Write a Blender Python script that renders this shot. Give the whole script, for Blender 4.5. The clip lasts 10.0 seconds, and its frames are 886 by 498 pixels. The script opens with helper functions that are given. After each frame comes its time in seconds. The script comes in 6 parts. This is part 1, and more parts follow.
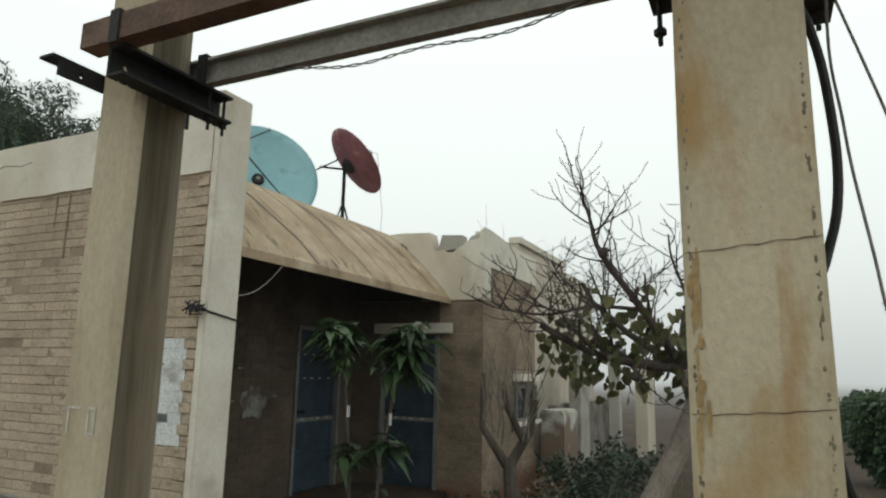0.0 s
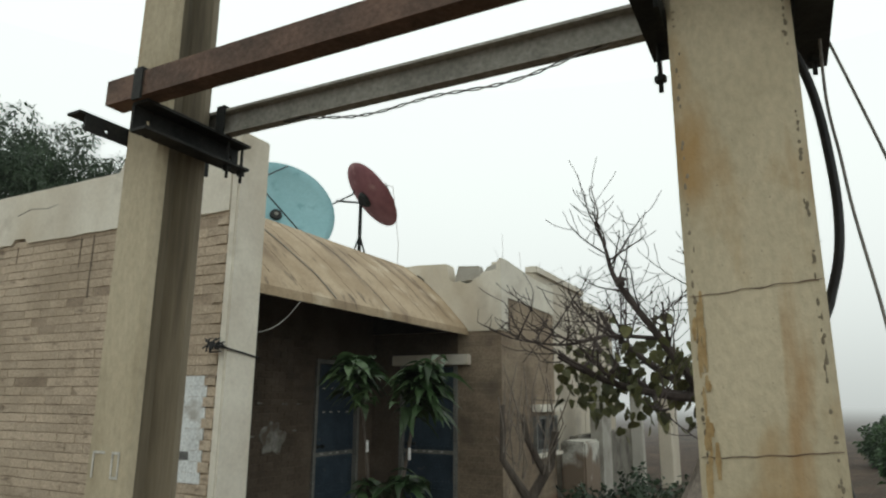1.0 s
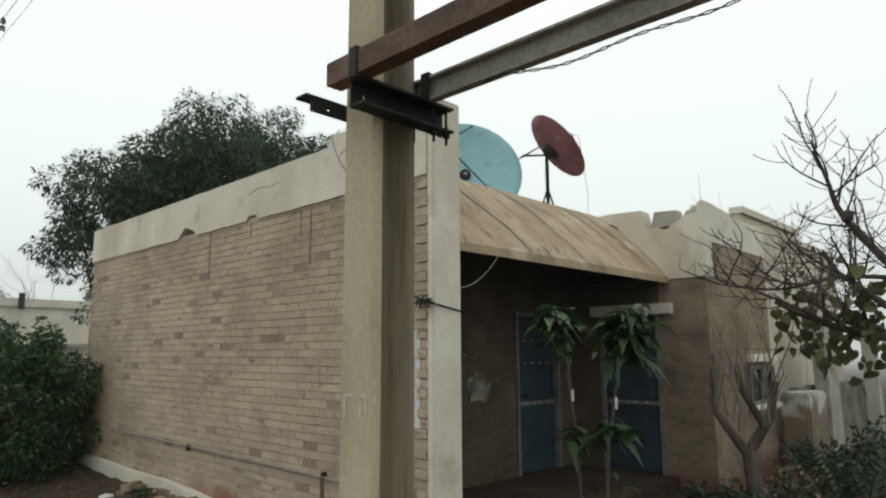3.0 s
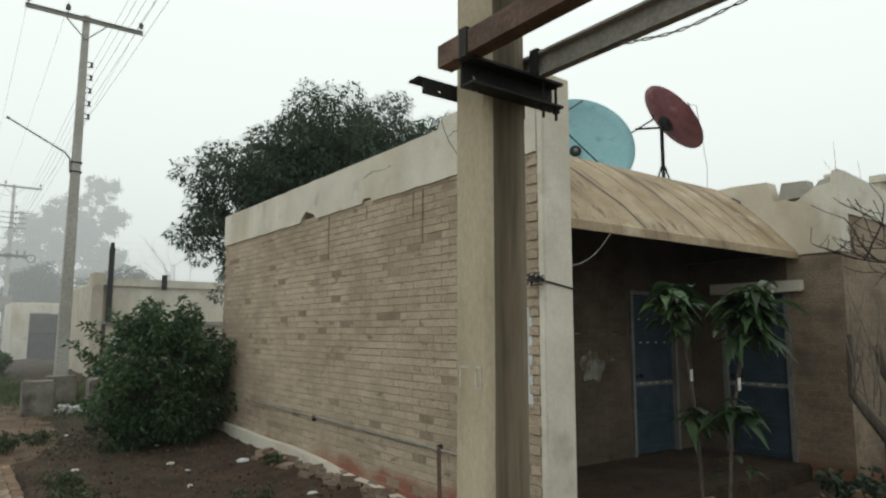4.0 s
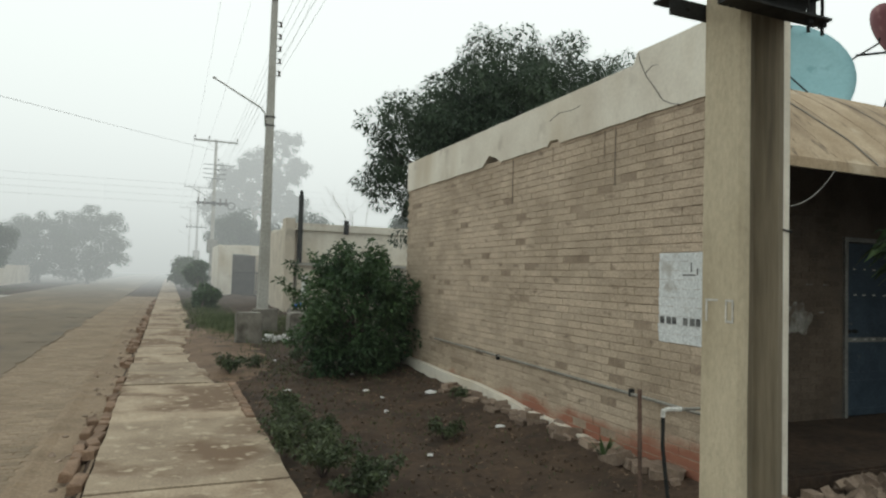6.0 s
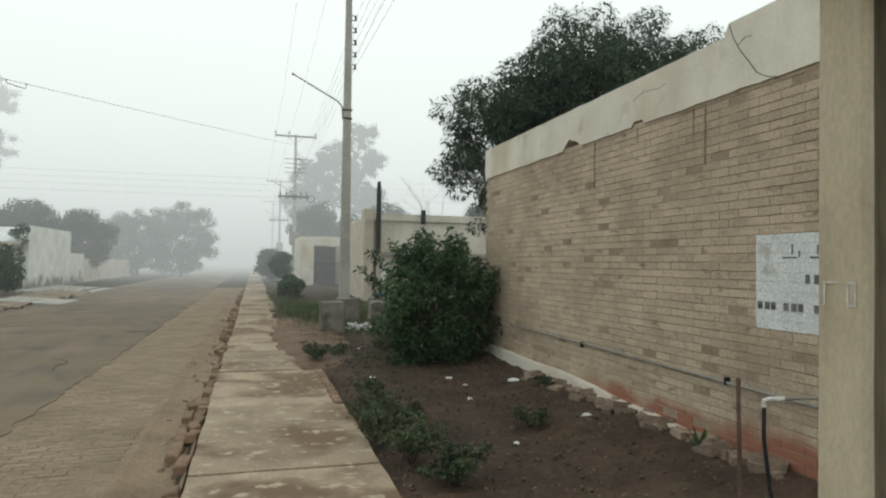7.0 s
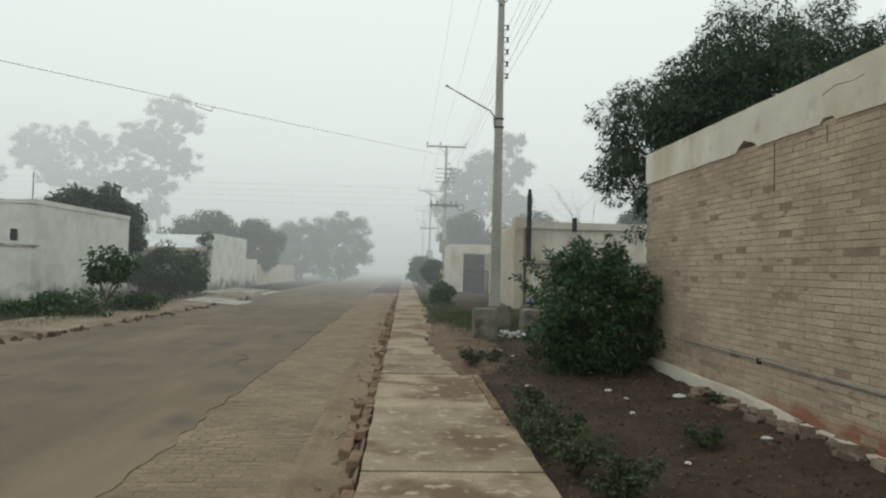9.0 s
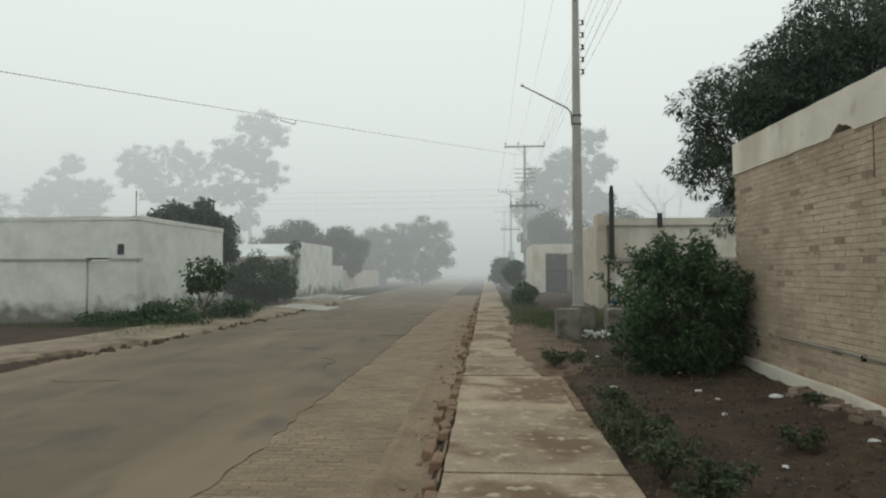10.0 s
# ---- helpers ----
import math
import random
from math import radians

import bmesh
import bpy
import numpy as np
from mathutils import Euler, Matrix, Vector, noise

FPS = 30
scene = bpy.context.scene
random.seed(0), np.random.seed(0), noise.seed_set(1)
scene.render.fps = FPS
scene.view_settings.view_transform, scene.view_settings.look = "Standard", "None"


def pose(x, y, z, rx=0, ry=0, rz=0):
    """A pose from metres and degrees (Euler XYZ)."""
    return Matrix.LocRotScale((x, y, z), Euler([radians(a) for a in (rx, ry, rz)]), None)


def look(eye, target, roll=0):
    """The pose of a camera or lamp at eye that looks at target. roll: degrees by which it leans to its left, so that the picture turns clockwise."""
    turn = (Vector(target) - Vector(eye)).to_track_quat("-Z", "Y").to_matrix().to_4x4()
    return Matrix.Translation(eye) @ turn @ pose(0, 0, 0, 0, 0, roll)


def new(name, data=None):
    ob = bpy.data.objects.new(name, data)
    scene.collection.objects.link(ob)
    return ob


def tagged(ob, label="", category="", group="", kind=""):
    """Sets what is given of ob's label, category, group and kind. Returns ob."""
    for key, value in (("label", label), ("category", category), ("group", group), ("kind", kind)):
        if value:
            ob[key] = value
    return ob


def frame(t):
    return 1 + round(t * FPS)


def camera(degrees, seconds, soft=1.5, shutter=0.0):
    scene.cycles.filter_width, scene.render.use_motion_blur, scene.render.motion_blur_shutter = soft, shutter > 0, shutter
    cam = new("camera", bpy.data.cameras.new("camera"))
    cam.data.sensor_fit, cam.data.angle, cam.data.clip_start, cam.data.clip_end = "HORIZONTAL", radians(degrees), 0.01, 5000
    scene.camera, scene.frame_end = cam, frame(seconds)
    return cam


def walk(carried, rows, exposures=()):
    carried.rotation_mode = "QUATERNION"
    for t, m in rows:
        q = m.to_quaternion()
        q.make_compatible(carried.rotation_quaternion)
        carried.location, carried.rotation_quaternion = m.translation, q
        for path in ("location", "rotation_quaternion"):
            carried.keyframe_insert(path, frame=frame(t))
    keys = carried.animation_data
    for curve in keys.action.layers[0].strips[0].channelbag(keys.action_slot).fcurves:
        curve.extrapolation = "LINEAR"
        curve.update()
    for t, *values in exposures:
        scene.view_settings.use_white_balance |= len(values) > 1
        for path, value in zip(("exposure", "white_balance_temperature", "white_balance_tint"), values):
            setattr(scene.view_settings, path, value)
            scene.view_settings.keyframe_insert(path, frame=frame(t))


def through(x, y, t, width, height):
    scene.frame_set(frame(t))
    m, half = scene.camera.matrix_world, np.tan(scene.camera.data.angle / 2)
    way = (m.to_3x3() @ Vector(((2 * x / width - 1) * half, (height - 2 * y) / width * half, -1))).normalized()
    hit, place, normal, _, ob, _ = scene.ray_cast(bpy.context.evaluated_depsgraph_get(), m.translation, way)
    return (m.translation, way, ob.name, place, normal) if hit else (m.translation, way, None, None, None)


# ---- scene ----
cam = camera(68.0, 10.0, soft=2.2)
PATH = [
    (0, (0.021, 0.462, 1.699), (1.791, 1.32, 2.06), 1.2),
    (0.5, (0.009, 0.431, 1.721), (1.743, 1.337, 2.135), 0.1),
    (1, (-0.017, 0.426, 1.73), (1.714, 1.325, 2.175), 0.4),
    (1.5, (-0.034, 0.438, 1.73), (1.655, 1.437, 2.118), 2.2),
    (2, (-0.03, 0.436, 1.731), (1.672, 1.415, 2.111), 1.9),
    (2.5, (-0.048, 0.459, 1.724), (1.575, 1.572, 2.08), 2.2),
    (3, (-0.089, 0.471, 1.714), (1.338, 1.838, 2.022), -0.3),
    (3.2, (-0.105, 0.477, 1.715), (1.241, 1.925, 2.022), -0.7),
    (4.3, (-0.139, 0.432, 1.682), (0.975, 2.078, 1.92), 0.2),
    (4.5, (-0.153, 0.44, 1.679), (0.893, 2.128, 1.917), -0.0),
    (5, (-0.219, 0.514, 1.657), (0.736, 2.265, 1.811), 0.6),
    (5.2, (-0.266, 0.523, 1.622), (0.653, 2.296, 1.733), 1.6),
    (6.5, (-0.399, 0.587, 1.618), (0.274, 2.469, 1.694), 0.8),
    (7, (-0.422, 0.609, 1.612), (0.131, 2.531, 1.657), 0.8),
    (7.5, (-0.46, 0.615, 1.607), (-0.099, 2.582, 1.622), 1.2),
    (8, (-0.525, 0.612, 1.6), (-0.353, 2.603, 1.658), 0.7),
    (8.5, (-0.539, 0.63, 1.595), (-0.428, 2.626, 1.657), 1.3),
    (9, (-0.571, 0.651, 1.597), (-0.455, 2.646, 1.658), 1.5),
    (9.5, (-0.52, 0.664, 1.591), (-0.507, 2.662, 1.66), 1.5),
    (10, (-0.512, 0.625, 1.601), (-0.645, 2.62, 1.665), -0.2),
]
walk(cam, [(t, look(eye, aim, roll)) for t, eye, aim, roll in PATH],
     exposures=((0, -0.12), (3, -0.12), (4.5, -0.18), (5.2, -0.15), (6.5, -0.09), (7.2, -0.12), (8, -0.27), (9, -0.30), (10, -0.36)))

# ---- fog and daylight ----
# Dense morning fog: overcast sky above, and air that swallows the distance.
world = bpy.data.worlds.new("foggy_sky")
scene.world = world
world.use_nodes = True
wt = world.node_tree
wt.nodes.clear()
w_out = wt.nodes.new("ShaderNodeOutputWorld")
sky = wt.nodes.new("ShaderNodeTexSky")
sky.sky_type, sky.sun_disc = "NISHITA", False
sky.sun_elevation, sky.sun_rotation = radians(40), radians(200)
bg = wt.nodes.new("ShaderNodeBackground")
bg.inputs["Strength"].default_value = 0.1
wt.links.new(sky.outputs[0], bg.inputs["Color"])
wt.links.new(bg.outputs[0], w_out.inputs["Surface"])
# The fog is thin over the yard, thickens down the street, and glows, more overhead than along the ground.
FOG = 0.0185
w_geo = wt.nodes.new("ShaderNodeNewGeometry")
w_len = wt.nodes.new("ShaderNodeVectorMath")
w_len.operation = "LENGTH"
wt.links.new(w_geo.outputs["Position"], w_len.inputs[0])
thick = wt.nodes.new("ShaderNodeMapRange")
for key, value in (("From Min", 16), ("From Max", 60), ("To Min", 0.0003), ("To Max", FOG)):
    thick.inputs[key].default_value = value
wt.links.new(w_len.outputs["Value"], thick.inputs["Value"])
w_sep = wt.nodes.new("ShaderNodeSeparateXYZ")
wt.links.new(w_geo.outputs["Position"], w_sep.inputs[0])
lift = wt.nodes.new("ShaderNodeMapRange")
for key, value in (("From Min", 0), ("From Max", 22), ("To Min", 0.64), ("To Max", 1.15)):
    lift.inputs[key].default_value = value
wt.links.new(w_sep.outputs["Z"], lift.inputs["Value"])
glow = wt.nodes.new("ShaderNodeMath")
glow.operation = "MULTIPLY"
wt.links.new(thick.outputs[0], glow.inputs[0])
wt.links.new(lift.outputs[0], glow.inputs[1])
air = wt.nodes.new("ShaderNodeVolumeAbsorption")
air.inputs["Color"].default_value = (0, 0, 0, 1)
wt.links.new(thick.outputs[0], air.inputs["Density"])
# The air itself emits, standing in for the daylight that fog would scatter.
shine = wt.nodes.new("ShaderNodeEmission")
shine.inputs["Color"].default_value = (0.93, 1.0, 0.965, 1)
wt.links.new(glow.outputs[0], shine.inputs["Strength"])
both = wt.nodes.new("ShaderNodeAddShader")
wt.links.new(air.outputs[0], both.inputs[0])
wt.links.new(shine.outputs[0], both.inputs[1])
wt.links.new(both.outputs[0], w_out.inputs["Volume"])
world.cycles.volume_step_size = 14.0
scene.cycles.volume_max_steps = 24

rng = random.Random(7)


# ---- materials ----
def mat(name, colors, scale=3.0, fine=40.0, rough=0.85, bump=0.3, metal=0.0, spread=0.0, island=False, fine_mix=0.25, stretch=(1, 1, 1), spec=0.3):
    """Procedural surface: two colours mixed by a broad noise, a fine grain over it, and bump; spread varies it piece by piece."""
    m = bpy.data.materials.new(name)
    m.use_nodes = True
    nt = m.node_tree
    n, l = nt.nodes, nt.links
    b = n["Principled BSDF"]
    b.inputs["Roughness"].default_value, b.inputs["Metallic"].default_value = rough, metal
    b.inputs["Specular IOR Level"].default_value = spec
    geo = n.new("ShaderNodeNewGeometry")
    mp = n.new("ShaderNodeMapping")
    mp.inputs["Scale"].default_value = stretch
    l.new(geo.outputs["Position"], mp.inputs["Vector"])
    broad, grain = n.new("ShaderNodeTexNoise"), n.new("ShaderNodeTexNoise")
    for tex, sc, det in ((broad, scale, 6), (grain, fine, 4)):
        tex.inputs["Scale"].default_value, tex.inputs["Detail"].default_value = sc, det
        tex.inputs["Roughness"].default_value = 0.6
        l.new(mp.outputs[0], tex.inputs["Vector"])
    ramp = n.new("ShaderNodeValToRGB")
    els = ramp.color_ramp.elements
    els[0].position, els[1].position = 0.36, 0.64
    els[0].color, els[1].color = (*colors[0], 1), (*colors[1], 1)
    l.new(broad.outputs["Fac"], ramp.inputs["Fac"])
    val = n.new("ShaderNodeMapRange")
    val.inputs["From Min"].default_value, val.inputs["From Max"].default_value = 0.3, 0.7
    val.inputs["To Min"].default_value, val.inputs["To Max"].default_value = 1 - fine_mix, 1 + fine_mix
    l.new(grain.outputs["Fac"], val.inputs["Value"])
    mul = n.new("ShaderNodeVectorMath")
    mul.operation = "SCALE"
    l.new(ramp.outputs["Color"], mul.inputs[0])
    l.new(val.outputs[0], mul.inputs["Scale"])
    last = mul.outputs[0]
    if spread:
        if island:
            rnd = geo.outputs["Random Per Island"]
        else:
            rnd = n.new("ShaderNodeObjectInfo").outputs["Random"]
        r = n.new("ShaderNodeMapRange")
        r.inputs["To Min"].default_value, r.inputs["To Max"].default_value = 1 - spread, 1 + spread
        l.new(rnd, r.inputs["Value"])
        m2 = n.new("ShaderNodeVectorMath")
        m2.operation = "SCALE"
        l.new(last, m2.inputs[0])
        l.new(r.outputs[0], m2.inputs["Scale"])
        last = m2.outputs[0]
    l.new(last, b.inputs["Base Color"])
    if bump:
        bp = n.new("ShaderNodeBump")
        bp.inputs["Strength"].default_value, bp.inputs["Distance"].default_value = bump, 0.01
        l.new(grain.outputs["Fac"], bp.inputs["Height"])
        l.new(bp.outputs[0], b.inputs["Normal"])
    return m


def stain(m, color, scale, lo, hi, low_z=None, high_z=None, stretch=(1, 1, 1)):
    """Lay a worn or stained patch of another colour over m, by noise, fading out between two heights where given."""
    nt = m.node_tree
    n, l = nt.nodes, nt.links
    b = n["Principled BSDF"]
    old = b.inputs["Base Color"].links[0].from_socket
    geo = n.new("ShaderNodeNewGeometry")
    mp = n.new("ShaderNodeMapping")
    mp.inputs["Scale"].default_value = stretch
    mp.inputs["Location"].default_value = (scale * 1.7, 3.1, 0.7)
    l.new(geo.outputs["Position"], mp.inputs["Vector"])
    tex = n.new("ShaderNodeTexNoise")
    tex.inputs["Scale"].default_value, tex.inputs["Detail"].default_value = scale, 7
    l.new(mp.outputs[0], tex.inputs["Vector"])
    r = n.new("ShaderNodeMapRange")
    r.inputs["From Min"].default_value, r.inputs["From Max"].default_value = lo, hi
    source = tex.outputs["Fac"]
    if low_z is not None:
        sep = n.new("ShaderNodeSeparateXYZ")
        l.new(geo.outputs["Position"], sep.inputs[0])
        zr = n.new("ShaderNodeMapRange")
        zr.inputs["From Min"].default_value, zr.inputs["From Max"].default_value = low_z, high_z
        zr.inputs["To Min"].default_value, zr.inputs["To Max"].default_value = 0.5, -0.5
        l.new(sep.outputs["Z"], zr.inputs["Value"])
        add = n.new("ShaderNodeMath")
        l.new(source, add.inputs[0])
        l.new(zr.outputs[0], add.inputs[1])
        source = add.outputs[0]
    l.new(source, r.inputs["Value"])
    mix = n.new("ShaderNodeMix")
    mix.data_type = "RGBA"
    l.new(r.outputs[0], mix.inputs[0])
    l.new(old, mix.inputs[6])
    mix.inputs[7].default_value = (*color, 1)
    l.new(mix.outputs[2], b.inputs["Base Color"])
    return m


def leaf_mat(name, c0, c1, rough=0.5, through=0.25):
    m = mat(name, (c0, c1), scale=0.9, fine=9, rough=rough, bump=0, spread=0.45, island=True, spec=0.35)
    nt = m.node_tree
    b = nt.nodes["Principled BSDF"]
    tr = nt.nodes.new("ShaderNodeBsdfTranslucent")
    nt.links.new(b.inputs["Base Color"].links[0].from_socket, tr.inputs["Color"])
    mx = nt.nodes.new("ShaderNodeMixShader")
    mx.inputs[0].default_value = through
    out = nt.nodes["Material Output"]
    nt.links.new(b.outputs[0], mx.inputs[1])
    nt.links.new(tr.outputs[0], mx.inputs[2])
    nt.links.new(mx.outputs[0], out.inputs["Surface"])
    return m


BRICK = mat("buff_brick", ((0.37, 0.295, 0.215), (0.50, 0.405, 0.305)), scale=1.3, fine=55, rough=0.9, bump=0.5, spread=0.09)
BRICK_J = mat("buff_brick_joined", ((0.37, 0.295, 0.215), (0.50, 0.405, 0.305)), scale=1.3, fine=55, rough=0.9, bump=0.5, spread=0.09, island=True)
for bm_ in (BRICK, BRICK_J):
    stain(bm_, (0.225, 0.175, 0.130), 5.5, 0.60, 0.72, stretch=(1, 0.8, 2.4))
    stain(bm_, (0.29, 0.125, 0.080), 1.3, 0.56, 0.74, 0.0, 0.72)
    stain(bm_, (0.55, 0.50, 0.42), 2.3, 0.50, 0.58, -0.42, 0.42, stretch=(1, 0.5, 1))
MORTAR = mat("old_mortar", ((0.23, 0.175, 0.125), (0.36, 0.285, 0.21)), scale=2, fine=60, bump=0.6)
PLASTER = stain(stain(mat("lime_plaster", ((0.62, 0.57, 0.48), (0.74, 0.70, 0.60)), scale=1.4, fine=30, bump=0.25, fine_mix=0.06),
                      (0.40, 0.35, 0.28), 2.2, 0.58, 0.78), (0.50, 0.42, 0.30), 0.9, 0.55, 0.8, stretch=(1, 1, 0.35))
WHITEWASH = stain(mat("whitewash", ((0.56, 0.57, 0.53), (0.70, 0.71, 0.67)), scale=1.2, fine=25, bump=0.3, fine_mix=0.06),
                  (0.19, 0.18, 0.16), 1.5, 0.50, 0.80, -0.2, 1.6)
CREAM = stain(mat("cream_wall", ((0.50, 0.44, 0.35), (0.60, 0.54, 0.44)), scale=1.0, fine=25, bump=0.3, fine_mix=0.06),
              (0.33, 0.29, 0.24), 1.6, 0.55, 0.8)
FLAKED = stain(stain(mat("flaking_limewash", ((0.42, 0.40, 0.35), (0.55, 0.53, 0.47)), scale=2.5, fine=30, bump=0.4), (0.13, 0.115, 0.095), 2.6, 0.50, 0.62), (0.20, 0.15, 0.11), 1.8, 0.48, 0.60, 0.2, 1.6)
TINPAINT = mat("pale_sheet_roof", ((0.62, 0.64, 0.63), (0.72, 0.73, 0.71)), scale=1, fine=14, rough=0.6, bump=0.1, fine_mix=0.05)
POLE = stain(stain(mat("pole_concrete", ((0.38, 0.325, 0.225), (0.53, 0.465, 0.340)), scale=2.2, fine=75, bump=0.35, fine_mix=0.10, stretch=(1, 1, 0.5)),
                   (0.30, 0.20, 0.10), 4.2, 0.56, 0.78, stretch=(1, 1, 0.22)), (0.16, 0.14, 0.115), 150, 0.70, 0.76)
POLERUST = stain(stain(stain(mat("rusty_pole_concrete", ((0.40, 0.345, 0.235), (0.55, 0.48, 0.345)), scale=2.0, fine=75, bump=0.35, fine_mix=0.10, stretch=(1, 1, 0.6)),
                       (0.36, 0.235, 0.105), 2.6, 0.55, 0.72, stretch=(1, 2.2, 1.0)), (0.33, 0.19, 0.075), 6.0, 0.60, 0.74, stretch=(1, 1.6, 0.22)), (0.16, 0.14, 0.115), 150, 0.70, 0.76)
CONCRETE = stain(mat("grey_concrete", ((0.33, 0.31, 0.27), (0.44, 0.42, 0.37)), scale=1.5, fine=60, bump=0.4, fine_mix=0.12),
                 (0.2, 0.18, 0.15), 2.1, 0.56, 0.75)
# Streaks are stain; the dark base colour also carries the recess shade.
POLEDARK = stain(mat("stained_shaded_concrete", ((0.12, 0.100, 0.068), (0.23, 0.195, 0.140)), scale=7, fine=60, bump=0.4, fine_mix=0.15, stretch=(1.4, 1, 0.08)), (0.055, 0.047, 0.036), 9, 0.52, 0.7, stretch=(1.5, 1, 0.06))
DUST = mat("road_dust", ((0.175, 0.125, 0.080), (0.26, 0.19, 0.125)), scale=1.2, fine=35, bump=0.5)
BLOCK = stain(mat("old_block_concrete", ((0.17, 0.155, 0.13), (0.25, 0.235, 0.20)), scale=3, fine=50, bump=0.5), (0.10, 0.09, 0.075), 3.0, 0.52, 0.7)
FARPOLE = mat("spun_concrete", ((0.34, 0.33, 0.29), (0.42, 0.41, 0.37)), scale=1.2, fine=20, bump=0.2)
RUST = stain(mat("rusty_steel", ((0.085, 0.058, 0.045), (0.16, 0.10, 0.075)), scale=5, fine=60, rough=0.75, bump=0.4, metal=0.2), (0.22, 0.14, 0.10), 9, 0.56, 0.7, stretch=(1, 0.3, 1))
IRON = mat("dark_iron", ((0.012, 0.014, 0.014), (0.030, 0.030, 0.028)), scale=8, fine=70, rough=0.75, bump=0.3, metal=0.1)
STEEL = mat("galvanised_channel", ((0.20, 0.19, 0.165), (0.29, 0.275, 0.24)), scale=6, fine=60, rough=0.7, bump=0.25, metal=0.05)
WIRE = mat("cable_black", ((0.015, 0.015, 0.016), (0.03, 0.03, 0.03)), scale=5, fine=50, rough=0.5, bump=0.1)
WIREGREY = mat("cable_grey", ((0.16, 0.15, 0.14), (0.25, 0.24, 0.22)), scale=5, fine=50, rough=0.6, bump=0.1)
AWNING = stain(stain(stain(mat("weathered_slab", ((0.33, 0.245, 0.155), (0.46, 0.36, 0.245)), scale=1.7, fine=45, bump=0.5, fine_mix=0.14),
                           (0.15, 0.105, 0.07), 1.5, 0.52, 0.74, stretch=(2.0, 0.7, 0.7)), (0.56, 0.47, 0.35), 2.6, 0.58, 0.72), (0.11, 0.085, 0.062), 7.0, 0.62, 0.74, stretch=(1.6, 0.5, 0.5))
# Dark of cracks, and of ceiling and soffit with porch shade in the colour.
SOFFIT = mat("shade_and_crack_plaster", ((0.038, 0.034, 0.029), (0.065, 0.058, 0.049)), scale=2, fine=30, bump=0.2)
# Brick darkened in its base colour to imitate the porch shade.
SHADEDBRICK = stain(mat("shade_darkened_brick", ((0.080, 0.060, 0.044), (0.135, 0.103, 0.076)), scale=1.6, fine=50, bump=0.4, spread=0.14, island=True), (0.085, 0.07, 0.058), 2.0, 0.55, 0.75)
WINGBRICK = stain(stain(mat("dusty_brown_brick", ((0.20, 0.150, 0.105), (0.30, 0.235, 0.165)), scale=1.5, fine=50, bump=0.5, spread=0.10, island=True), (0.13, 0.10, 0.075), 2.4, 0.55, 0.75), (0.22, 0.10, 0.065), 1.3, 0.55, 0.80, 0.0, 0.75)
SEAM = mat("dirty_slab_joint", ((0.12, 0.085, 0.058), (0.24, 0.175, 0.115)), scale=6, fine=50, bump=0.2)
DOORBLUE = stain(mat("old_blue_paint", ((0.026, 0.042, 0.060), (0.048, 0.072, 0.095)), scale=3, fine=50, rough=0.6, bump=0.2), (0.11, 0.11, 0.105), 8, 0.68, 0.76)
FRAME = mat("grey_door_frame", ((0.15, 0.15, 0.14), (0.23, 0.225, 0.205)), scale=3, fine=40, bump=0.2)
TEAL = stain(mat("teal_dish", ((0.23, 0.42, 0.45), (0.29, 0.49, 0.52)), scale=2, fine=25, rough=0.6, bump=0.05, fine_mix=0.05), (0.15, 0.30, 0.33), 6, 0.6, 0.8)
MAROON = stain(mat("maroon_dish", ((0.17, 0.060, 0.070), (0.25, 0.10, 0.11)), scale=3, fine=30, rough=0.6, bump=0.05, fine_mix=0.06), (0.38, 0.22, 0.21), 5, 0.58, 0.8)
DIRT = stain(stain(mat("yard_soil", ((0.036, 0.023, 0.015), (0.072, 0.046, 0.029)), scale=1.1, fine=16, rough=0.95, bump=1.0, fine_mix=0.35),
                   (0.030, 0.023, 0.016), 4.5, 0.56, 0.72), (0.115, 0.078, 0.050), 0.6, 0.60, 0.80)
ASPHALT = stain(stain(mat("worn_asphalt", ((0.130, 0.102, 0.070), (0.172, 0.136, 0.095)), scale=0.6, fine=70, rough=0.85, bump=0.35, fine_mix=0.16),
                      (0.235, 0.180, 0.120), 0.55, 0.52, 0.72, stretch=(1, 0.25, 1)), (0.092, 0.080, 0.066), 1.6, 0.56, 0.80, stretch=(1, 0.4, 1))
DUSTBRICK = mat("dusty_road_brick", ((0.20, 0.15, 0.10), (0.27, 0.205, 0.14)), scale=0.9, fine=40, bump=0.5, spread=0.12)
DUSTBRICK_J = mat("dusty_road_brick_joined", ((0.20, 0.15, 0.10), (0.27, 0.205, 0.14)), scale=0.9, fine=40, bump=0.5, spread=0.12, island=True)
REDBRICK = mat("red_edging_brick", ((0.165, 0.105, 0.068), (0.25, 0.165, 0.11)), scale=4, fine=60, bump=0.6, spread=0.22)
SLAB = stain(stain(mat("path_concrete", ((0.25, 0.19, 0.132), (0.36, 0.285, 0.200)), scale=1.6, fine=45, bump=0.35, fine_mix=0.22, spread=0.16),
                   (0.165, 0.108, 0.067), 0.85, 0.50, 0.58), (0.43, 0.355, 0.255), 7.0, 0.57, 0.68)
PAVE = stain(stain(mat("dusty_pavement", ((0.20, 0.155, 0.110), (0.30, 0.24, 0.175)), scale=1.2, fine=40, bump=0.5, fine_mix=0.15), (0.10, 0.072, 0.048), 0.9, 0.52, 0.70), (0.075, 0.055, 0.038), 4.0, 0.54, 0.66, -0.19, -0.02)
